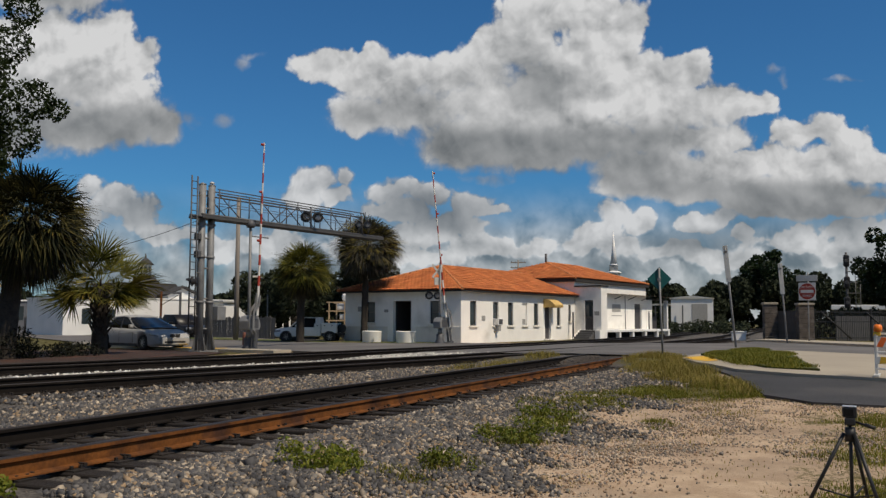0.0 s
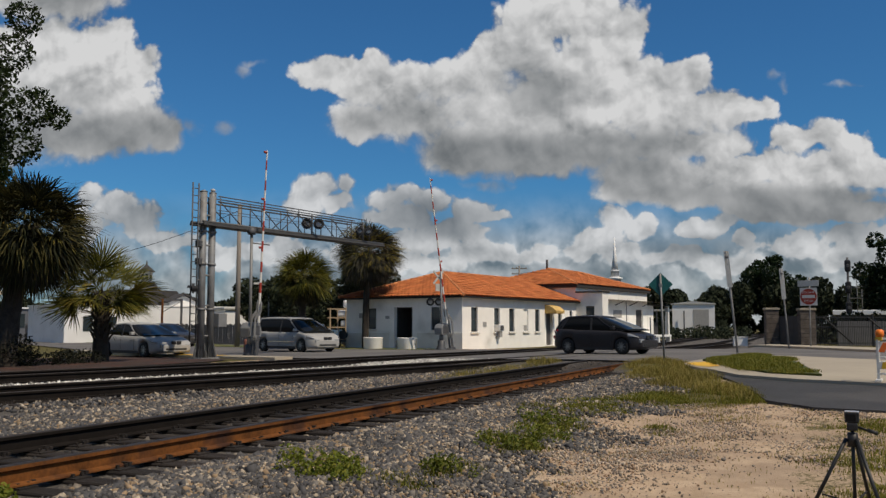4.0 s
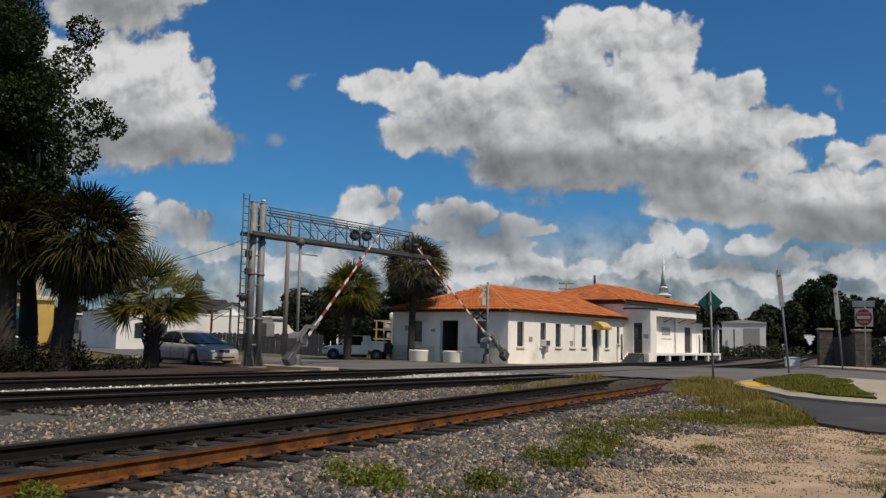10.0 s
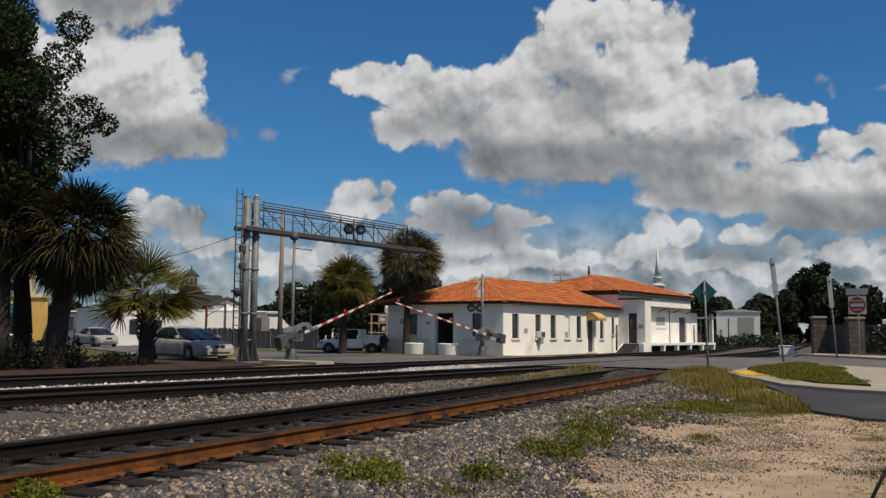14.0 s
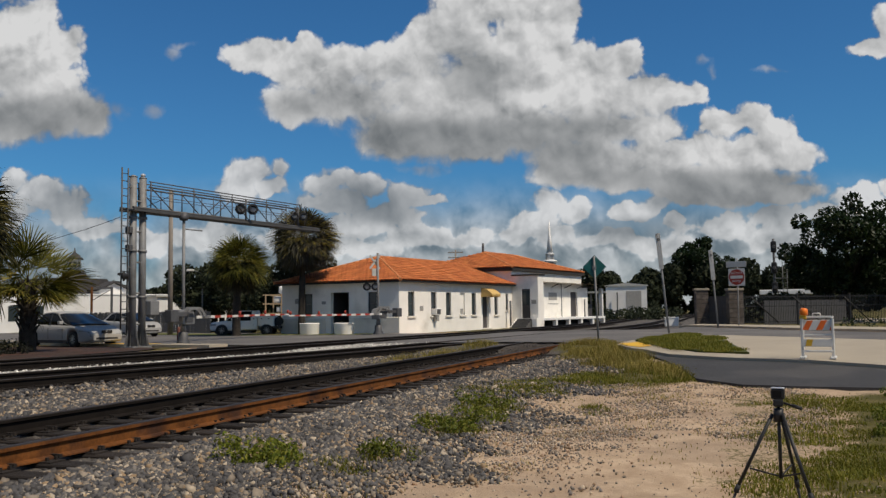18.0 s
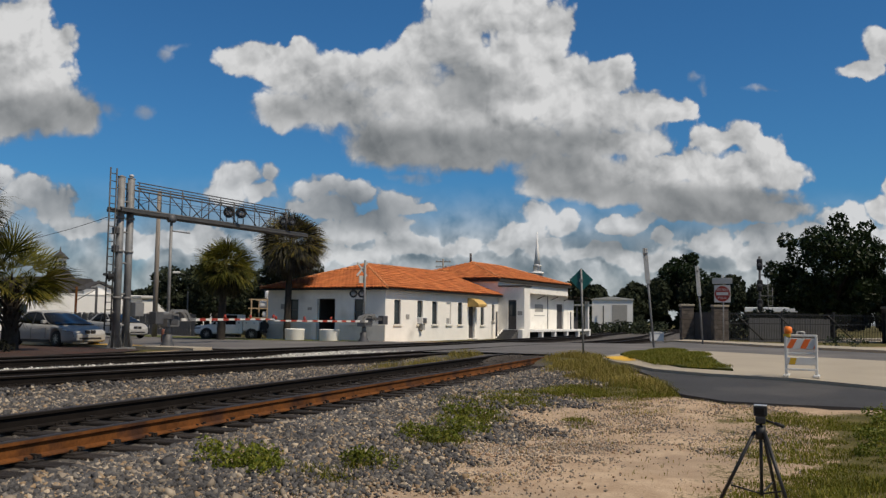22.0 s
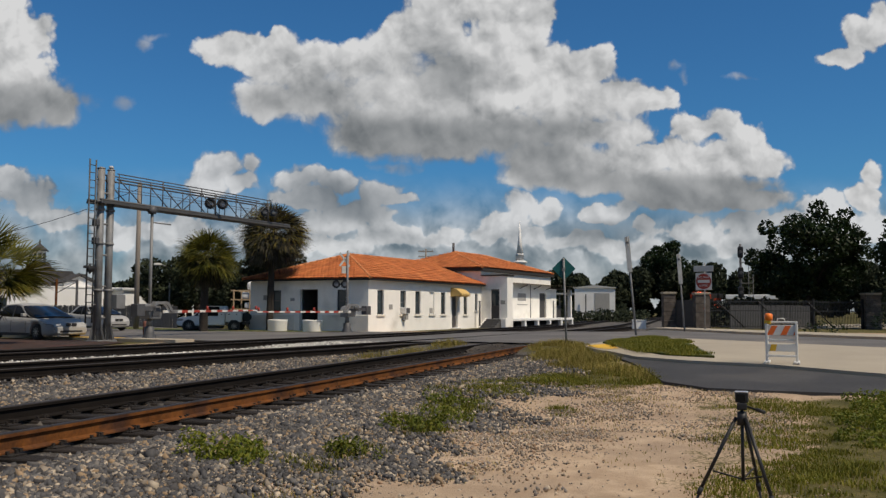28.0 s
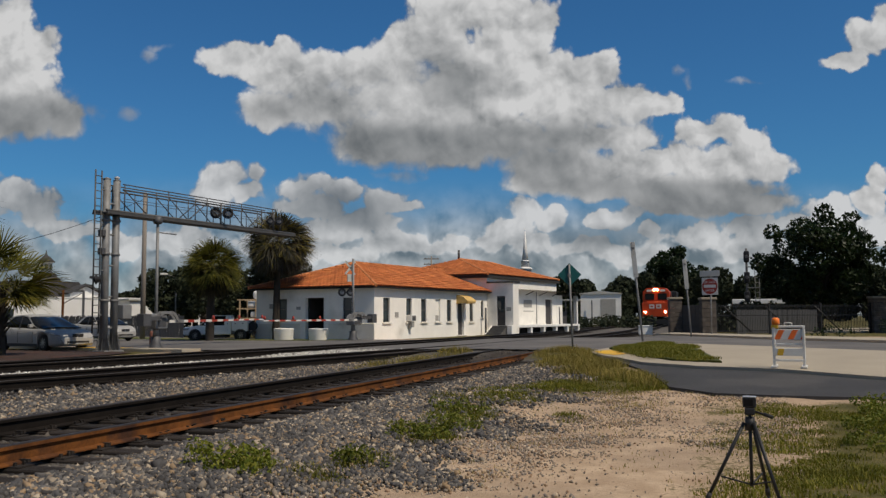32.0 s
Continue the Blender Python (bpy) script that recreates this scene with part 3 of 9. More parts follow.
def build_ground():
    xs, ys = axis(-27, 12, 0.28, 3800), axis(2, 50, 0.28, 3800)
    X, Y = np.meshgrid(xs, ys)
    Z = ground_z(X, Y)
    close = (np.abs(X + 7) < 21) & (Y > 0) & (Y < 52)
    rough = np.zeros(X.shape)
    rough[close] = bumps(X[close], Y[close], 1.7, 3.0) * 0.035 + bumps(X[close], Y[close], 6.0, 9.0) * 0.012
    Z = Z + rough * np.where(X < -2.9, 0.22, 1.0) - 0.02
    n, k = len(ys), len(xs)
    idx = np.arange(n * k).reshape(n, k)
    quads = np.stack([idx[:-1, :-1], idx[:-1, 1:], idx[1:, 1:], idx[1:, :-1]], -1).reshape(-1, 4)
    # what covers it: railway ballast, grass, pale new ballast
    wob = np.zeros(X.shape)
    wob[close] = bumps(X[close], Y[close], 0.9, 5.0)
    mx = main_x(Y)
    ballast = np.clip((-3.0 + 0.9 * wob - X) / 0.8, 0, 1) * (X > -20) * (Y < 30)
    ballast = np.maximum(ballast, (np.abs(X - mx + 2.5) < 5.4) * (Y < 260))
    far_side = np.clip((-20.2 - X) / 0.6, 0, 1)
    grass = np.maximum(grass_mask(X + 0.2 * wob, Y), np.maximum(far_side, (Y > 50) * 1.0) * (ballast < 0.5))
    pale = np.clip(1.6 - np.abs(X - mx + 2.5) / 1.0, 0, 1) * (Y < 30)
    oil = np.clip(1.4 - np.abs(X - SIDING_X) / 0.75, 0, 1) + np.clip(1.4 - np.abs(X - mx) / 0.8, 0, 1) + np.clip(1.4 - np.abs(X - mx + GAP) / 0.8, 0, 1)
    oil = np.clip(oil, 0, 1) * (Y < 30)
    me = mesh_of("ground", np.stack([X.ravel(), Y.ravel(), Z.ravel()], 1), quads, ground_material(), smooth=True)
    at = me.color_attributes.new("cover", "FLOAT_COLOR", "POINT")
    at.data.foreach_set("color", np.stack([ballast.ravel(), grass.ravel(), pale.ravel(), 1 - oil.ravel()], 1).ravel().astype("f"))
    tagged(new("ground", me), "sandy yard of dirt, gravel and thin grass beside the tracks", "ground", kind="structure")


def ground_material():
    m = bpy.data.materials.new("yard_ground")
    m.use_nodes = True
    nt = m.node_tree
    N, L = nt.nodes.new, nt.links.new
    b = nt.nodes["Principled BSDF"]
    b.inputs["Roughness"].default_value = 0.95
    b.inputs["Specular IOR Level"].default_value = 0.2
    at = N("ShaderNodeAttribute")
    at.attribute_name = "cover"
    sep = N("ShaderNodeSeparateColor")
    L(at.outputs["Color"], sep.inputs[0])
    tc = N("ShaderNodeTexCoord")

    def nz(s, d=6):
        n = N("ShaderNodeTexNoise")
        L(tc.outputs["Object"], n.inputs["Vector"])
        n.inputs["Scale"].default_value, n.inputs["Detail"].default_value = s, d
        n.inputs["Roughness"].default_value = 0.65
        return n.outputs["Fac"]

    def mr(v, lo, hi, a=0.0, c=1.0):
        n = N("ShaderNodeMapRange")
        L(v, n.inputs[0])
        for i, x in enumerate((lo, hi, a, c)):
            n.inputs[i + 1].default_value = x
        return n.outputs[0]

    def mix(f, a, c):
        n = N("ShaderNodeMix")
        n.data_type = "RGBA"
        L(f, n.inputs["Factor"])
        for s, v in ((6, a), (7, c)):
            if isinstance(v, tuple):
                n.inputs[s].default_value = (*v, 1)
            else:
                L(v, n.inputs[s])
        return n.outputs[2]

    def add(a, c, op="ADD"):
        n = N("ShaderNodeMath")
        n.operation = op
        L(a, n.inputs[0])
        if isinstance(c, (int, float)):
            n.inputs[1].default_value = c
        else:
            L(c, n.inputs[1])
        return n.outputs[0]

    big, mid, small = nz(0.35), nz(2.2), nz(24.0)
    dirt = mix(mr(mid, 0.38, 0.62), (0.38, 0.272, 0.178), (0.51, 0.38, 0.258))
    dirt = mix(mr(big, 0.46, 0.68), dirt, (0.29, 0.215, 0.15))
    dirt = mix(mr(small, 0.56, 0.74), dirt, (0.26, 0.20, 0.155))
    rock = mix(mr(small, 0.35, 0.65), (0.032, 0.029, 0.027), (0.16, 0.145, 0.128))
    rock = mix(sep.outputs[2], rock, (0.50, 0.48, 0.45))
    rock = mix(at.outputs["Alpha"], (0.045, 0.036, 0.028), rock)
    turf = mix(mr(mid, 0.35, 0.65), (0.070, 0.068, 0.014), (0.165, 0.128, 0.045))
    turf = mix(mr(small, 0.4, 0.7), turf, (0.055, 0.052, 0.02))
    fray = add(mr(mid, 0.3, 0.7, -0.35, 0.35), mr(small, 0.3, 0.7, -0.25, 0.25))
    col = mix(mr(add(sep.outputs[0], fray), 0.40, 0.60), dirt, rock)
    col = mix(mr(add(sep.outputs[1], fray), 0.42, 0.66), col, turf)
    L(col, b.inputs["Base Color"])
    bp = N("ShaderNodeBump")
    bp.inputs["Strength"].default_value, bp.inputs["Distance"].default_value = 0.7, 0.03
    L(small, bp.inputs["Height"])
    L(bp.outputs[0], b.inputs["Normal"])
    return m


build_ground()


def sheet(name, outline, lift, material, label, category, thick=0.0, step=1.0, kind="structure"):
    """A paved surface that follows the rise of the ground, with a kerb face of its own."""
    bm = B()
    vs = [bm.verts.new((x, y, 0)) for x, y in outline]
    bm.faces.new(vs)
    lo = min(p[0] for p in outline)
    hi = max(p[0] for p in outline)
    lo, hi = max(lo, -60), min(hi, 40)
    for c in np.arange(lo + step, hi, step):
        bmesh.ops.bisect_plane(bm, geom=bm.verts[:] + bm.edges[:] + bm.faces[:], plane_co=(c, 0, 0), plane_no=(1, 0, 0))
    ylo, yhi = max(min(p[1] for p in outline), 5), min(max(p[1] for p in outline), 60)
    for c in np.arange(ylo + step, yhi, step * 1.5):
        bmesh.ops.bisect_plane(bm, geom=bm.verts[:] + bm.edges[:] + bm.faces[:], plane_co=(0, c, 0), plane_no=(0, 1, 0))
    for v in bm.verts:
        v.co.z = float(ground_z(v.co.x, v.co.y)) + lift
    if thick:
        r = bmesh.ops.extrude_face_region(bm, geom=bm.faces[:])
        for g in r["geom"]:
            if isinstance(g, bmesh.types.BMVert):
                g.co.z -= thick
    return tagged(part(name, bm, material), label, category, kind=kind)


ROAD = [(-140, 79), (-60, 53), (-36, 37.0), (-24, 31.6), (-15, 30.2), (-8, 29.2), (-4.2, 28.0), (-3.2, 24.2), (-2.4, 22.2), (-2.9, 20.8), (-1.49, 18.8),
        (-1.17, 17.4), (-0.35, 16.5), (0.74, 16.35), (2.0, 16.3), (6, 13.5), (20, 4), (24, 9), (9, 15.4), (2.5, 19.3), (0.94, 20.6), (-0.81, 21.2),
        (-2.1, 22.1), (-3.2, 24.3), (-3.9, 26.2), (-3.75, 28.4), (-3.0, 34.5), (-1.7, 33.4), (3.55, 27.3), (9, 22), (30, 2), (60, 0), (40, 14), (12, 30.6), (4.8, 37.0),
        (0.8, 42.3), (-2.4, 48.6), (-4.4, 52), (-9, 47.2), (-15.5, 45.6), (-22, 48.4), (-36, 53), (-60, 69), (-140, 95)]
sheet("road", [p for i, p in enumerate(ROAD) if i < 7 or i >= 24], 0.035, M["asphalt"], "worn grey asphalt street over the level crossing", "road")
sheet("road", [(-3.1, 24.1), (-2.45, 22.2), (-2.1, 21.2), (-1.49, 18.9), (-1.17, 17.4), (-0.35, 16.5), (0.74, 16.35), (2.0, 16.3), (6, 13.5), (20, 4),
               (24, 9), (9, 15.4), (2.5, 19.3), (0.94, 20.6), (-0.81, 21.2), (-2.1, 22.1)], 0.03, M["asphalt_new"],
      "dark asphalt side lane beside the concrete drive", "road", thick=0.25)
sheet("pavement", [(-3.9, 26.1), (-3.2, 24.3), (-2.1, 22.1), (-0.81, 21.2), (0.94, 20.6), (2.5, 19.3), (9, 15.4), (9, 22), (3.55, 27.3), (-1.7, 33.4), (-3.0, 34.5), (-3.75, 28.4)],
      0.10, M["concrete"], "pale cream concrete drive with a low kerb", "pavement", thick=0.3)
sheet("verge", [(-3.55, 27.3), (-2.7, 24.9), (-1.5, 22.6), (-0.3, 22.0), (-0.8, 25.0), (-1.75, 31.2), (-2.95, 34.1), (-3.45, 30.0)], 0.15,
      mat("verge_turf", (0.045, 0.060, 0.010), 0.95, var=0.4, scale=2, fine=30, bump=0.8, alt=(0.075, 0.080, 0.016)), "small grass island inside the concrete drive", "grass", thick=0.2)
sheet("kerb_paint", [(-3.86, 26.2), (-3.45, 25.2), (-3.05, 24.45), (-2.75, 24.55), (-3.0, 25.4), (-3.4, 26.6)], 0.115, M["yellow_paint"], "yellow-painted kerb nose", "kerb")
sheet("pavement", [(-4.4, 52.3), (-2.3, 48.8), (0.9, 42.6), (4.95, 37.3), (12.3, 31), (40, 14.5), (41, 17), (14, 34), (6.6, 40.0), (2.6, 45.5), (-0.8, 50.5), (-3.2, 54)],
      0.13, M["concrete"], "pale concrete kerb and walk before the gate", "pavement", thick=0.3)
sheet("pavement", [(-36, 35.6), (-24, 30.3), (-19.6, 29.4), (-19.5, 30.5), (-24, 31.7), (-36, 37)], 0.10, M["concrete"], "pale concrete walk along the street", "pavement", thick=0.3)
sheet("pavement", [(2.6, 58.5), (9.5, 62.5), (24, 72), (16, 90), (6, 74), (3.6, 64)], 0.05, M["concrete"], "pale yard beyond the iron gate", "pavement", thick=0.2, step=2.0)
sheet("kerb_paint", [(-26.2, 31.15), (-23.0, 30.25), (-22.7, 30.9), (-26.0, 31.9)], 0.115, M["yellow_paint"], "yellow tactile paving by the crossing", "kerb")

sheet("verge", [(-20.2, 45.9), (-22, 44.9), (-29, 45.9), (-40, 49.6), (-60, 58.5), (-60, 66), (-36, 51.5), (-26.5, 48.4), (-20.6, 47.2)], 0.05,
      mat("street_turf", (0.065, 0.085, 0.014), 0.95, var=0.4, scale=1.2, fine=30, bump=0.8, alt=(0.17, 0.14, 0.05)), "strip of grass between the street and the depot", "grass", thick=0.15, step=2.0)
sheet("planting_bed", [(-30, 15.5), (-20.6, 15.5), (-20.5, 26.5), (-21.3, 28.8), (-24, 29.9), (-30, 32.0)], 0.02,
      mat("brown_mulch", (0.045, 0.026, 0.018), 0.95, var=0.5, scale=2, fine=25, bump=1.0, alt=(0.075, 0.030, 0.018), alt_cut=(0.5, 0.65)), "dark reddish mulch bed under the palms", "planting bed", step=2.0)

# ---- the tracks ----
RAIL_PROFILE = [(-0.07, 0), (0.07, 0), (0.07, 0.012), (0.012, 0.03), (0.010, 0.115), (0.036, 0.130), (0.036, 0.160), (0.028, 0.170),
                (-0.028, 0.170), (-0.036, 0.160), (-0.036, 0.130), (-0.010, 0.115), (-0.012, 0.03), (-0.07, 0.012)]


def rail(name, pts, parent, side_mat, label):
    """A rail of the usual section swept along points."""
    bm = B()
    rings = []
    for i, p in enumerate(pts):
        a, b = pts[max(0, i - 1)], pts[min(len(pts) - 1, i + 1)]
        d = Vector((b[0] - a[0], b[1] - a[1], 0)).normalized()
        s = Vector((d.y, -d.x, 0))
        rings.append([bm.verts.new(Vector(p) + s * u + Vector((0, 0, h))) for u, h in RAIL_PROFILE])
    n = len(RAIL_PROFILE)
    top = {7, 6, 8}
    for a, b in zip(rings, rings[1:]):
        for i in range(n):
            f = bm.faces.new((a[i], a[(i + 1) % n], b[(i + 1) % n], b[i]))
            f.material_index = 1 if i in top else 0
    bm.faces.new(rings[0])
    bm.faces.new(rings[-1][::-1])
    ob = part(name, bm, side_mat, parent, label)
    ob.data.materials.append(M["rail_top"])
    return ob


def tie_mesh():
    bm = B()
    box(bm, -1.3, -0.115, -0.16, 1.3, 0.115, 0.0)
    bevel(bm, 0.012, 1)
    for sx in (-0.7525, 0.7525):
        box(bm, sx - 0.17, -0.09, 0.0, sx + 0.17, 0.09, 0.014)
        for du in (-0.10, 0.10):
            for dv in (-0.05, 0.05):
                box(bm, sx + du - 0.012, dv - 0.012, 0.01, sx + du + 0.012, dv + 0.012, 0.045)
        box(bm, sx - 0.10, 0.09, 0.02, sx + 0.10, 0.125, 0.05)     # rail anchor
    return part("crosstie", bm, M["tie"])


TIE = tie_mesh()


def track(label, centre, y0, y1, tie_spans, side_mat, rail_label, z=0.28, gauge=1.505, far_mat=None):
    t = thing("railway_track", Matrix(), label, "railway track", "tracks at the crossing", kind="structure")
    ys = np.arange(y0, y1 + 0.01, 2.0)
    for side in (-1, 1):
        pts = [(*centre(y, side * gauge / 2), z) for y in ys]
        rail("rail", pts, t, (far_mat or side_mat) if side > 0 else side_mat, rail_label)
    r = random.Random(len(label))
    for a, b, step in tie_spans:
        for y in np.arange(a, b, step):
            x, yy = centre(y, 0.0)
            x2, y2 = centre(y + 0.5, 0.0)
            ang = math.degrees(math.atan2(y2 - yy, x2 - x)) - 90
            again(TIE, pose(x + r.uniform(-0.04, 0.04), yy + r.uniform(-0.03, 0.03), z - 0.012 + r.uniform(-0.012, 0.004), 0, 0, ang + r.uniform(-1.5, 1.5)), t)
    return t


def siding_line(y, off=0.0):
    return SIDING_X - off, y


track("rusted siding track with worn wooden crossties", siding_line, -4, 34, [(-2, 29.5, 0.52)], M["rail_side"], "rusted steel rail", gauge=1.56, far_mat=M["rail_brown"])
track("main running track on grey ballast", lambda y, o=0.0: main_line(y, o), -40, 400, [(-14, 29, 0.58), (47, 75, 0.6)], M["rail_brown"], "dark steel rail")
track("second running track beside the depot", lambda y, o=0.0: main_line(y, o + GAP), -40, 400, [(-14, 30, 0.58), (47, 75, 0.6)], M["rail_brown"], "dark steel rail")
bpy.data.objects.remove(TIE)

# ---- the depot ----
def wall_mesh(length, z0, z1, thick, openings, m=None):
    """A wall along x from 0 to length, its outer face at y = 0, with openings right through it."""
    bm = B()
    xs = sorted({0, length, *[v for o in openings for v in o[:2]]})
    zs = sorted({z0, z1, *[v for o in openings for v in o[2:]]})
    for a, b in zip(xs, xs[1:]):
        run = None
        for c, d in zip(zs, zs[1:]):
            cx, cz = (a + b) / 2, (c + d) / 2
            hole = any(o[0] < cx < o[1] and o[2] < cz < o[3] for o in openings)
            if not hole:
                run = [c, d] if run is None else [run[0], d]
            if (hole or d == z1) and run:
                box(bm, a, 0, run[0], b, thick, run[1], m)
                run = None
    bmesh.ops.remove_doubles(bm, verts=bm.verts, dist=1e-4)
    return bm


def barrel_slope(name, o, e, u, length, reach, parent, label=""):
    """Courses of half-round clay tiles on a roof slope: o the start of the eave, e along it, u up the slope, reach(s) the slope's length at s."""
    o, e, u = np.array(o, float), np.array(e, float), np.array(u, float)
    e, u = e / np.linalg.norm(e), u / np.linalg.norm(u)
    n = np.cross(e, u)
    pitch, course = 0.25, 0.40
    verts, faces = [], []
    r = random.Random(3)
    for i in range(int(length / pitch)):
        s = (i + 0.5) * pitch
        top = reach(s)
        t = -0.06
        while t < top - 0.05:
            t1 = min(t + course + 0.05, top)
            k = len(verts)
            j = r.uniform(-0.012, 0.012)
            for tt, lift, w in ((t, 0.045 + j, 1.0), (t1, 0.012, 0.86)):
                for a in (0, 40, 90, 140, 180):
                    c, d = math.cos(radians(a)), math.sin(radians(a))
                    verts.append(o + e * (s + c * pitch * 0.53 * w) + u * tt + n * (lift + 0.075 * d))
            for q in range(4):
                faces.append((k + q, k + q + 1, k + 5 + q + 1, k + 5 + q))
            t += course
    ob = new(name, mesh_of(name, verts, faces, M["tiles"], smooth=True))
    ob.parent = parent
    return tagged(ob, label, kind="stuff")


CAP = None


def cap_run(name, p, q, parent, r0=0.10):
    """Overlapping cap tiles along a hip or ridge, each a piece of its own on one mesh."""
    global CAP
    if CAP is None:
        CAP = part("cap_tile", tube(B(), (0, 0, 0), (0, 0, 0.47), r0, r0 * 0.80, 8), M["tile_lit"])
        CAP_DATA.append(CAP.data)
        bpy.data.objects.remove(CAP)
    p, q = Vector(p), Vector(q)
    d = q - p
    n = max(1, int(d.length / 0.42))
    turn = d.to_track_quat("Z", "Y").to_matrix().to_4x4()
    for i in range(n):
        ob = new("cap_tile", CAP_DATA[0])
        ob.parent = parent
        ob.matrix_basis = Matrix.Translation(p + d * (i / n) - Vector((0, 0, 0.025))) @ turn


CAP_DATA = []
M["tiles"] = island_mat("terracotta_barrel_tiles", [(0.48, 0.14, 0.042), (0.56, 0.19, 0.060), (0.40, 0.115, 0.038), (0.60, 0.23, 0.08), (0.50, 0.155, 0.048)], 0.85)
M["tan_cloth"] = mat("tan_awning_cloth", (0.60, 0.40, 0.14), 0.9, var=0.15, scale=4)
M["stone_grey"] = mat("grey_step_concrete", (0.11, 0.105, 0.10), 0.9, var=0.3, scale=2)
M["plaque"] = mat("grey_plaque", (0.33, 0.32, 0.30), 0.6, var=0.2, scale=8)
M["blind"] = mat("cream_blind", (0.40, 0.35, 0.27), 0.9, var=0.15, scale=6)


def window(parent, m, w, h, blind=0.0, board=False):
    """A sash window in its opening: frame, meeting rail, panes and a sill that stands out. x along the wall, y into it."""
    f = B()
    t = 0.045
    for a in ((0, 0.09, 0, t, 0.15, h), (w - t, 0.09, 0, w, 0.15, h), (t, 0.09, 0, w - t, 0.15, t), (t, 0.09, h - t, w - t, 0.15, h), (t, 0.095, h * 0.5 - 0.02, w - t, 0.145, h * 0.5 + 0.02)):
        box(f, *a)
    win = part("window", f, M["white_paint"] if board else M["dark_wood"], parent, m=m)
    part("sill", bevel(box(B(), -0.10, -0.09, -0.11, w + 0.10, 0.12, 0.0), 0.01, 1), M["stucco_band"], win, "cream window sill")
    if board:
        part("board", box(B(), t, 0.10, t + 0.35, w - t, 0.13, h - t), M["stucco"], win, "white-painted board over the window")
        part("louvre", box(B(), t, 0.098, t, w - t, 0.135, t + 0.33), M["plaque"], win)
    else:
        for z0, z1 in ((t, h * 0.5 - 0.02), (h * 0.5 + 0.02, h - t)):
            part("pane", box(B(), t, 0.115, z0, w - t, 0.122, z1), M["dark_glass"], win)
        if blind:
            part("blind", box(B(), t, 0.15, h * (1 - blind), w - t, 0.16, h - t), M["blind"], win, "cream blind behind the glass")
    return win


def lettering(parent, m, words, size, material, label=""):
    c = bpy.data.curves.new("lettering", "FONT")
    c.body, c.size, c.extrude, c.align_x, c.align_y = words, size, 0.004, "CENTER", "CENTER"
    ob = new("lettering", c)
    me = bpy.data.meshes.new_from_object(ob.evaluated_get(bpy.context.evaluated_depsgraph_get()))
    bpy.data.objects.remove(ob)
    me.materials.append(material)
    ob = new("lettering", me)
    ob.parent, ob.matrix_basis = parent, m
    return tagged(ob, label)


DEPOT = pose(-19.2, 47.4, 0.19, 0, 0, 79.6)
LEN, DEEP, EAVE, RIDGE = 14.75, 8.4, 2.98, 4.72


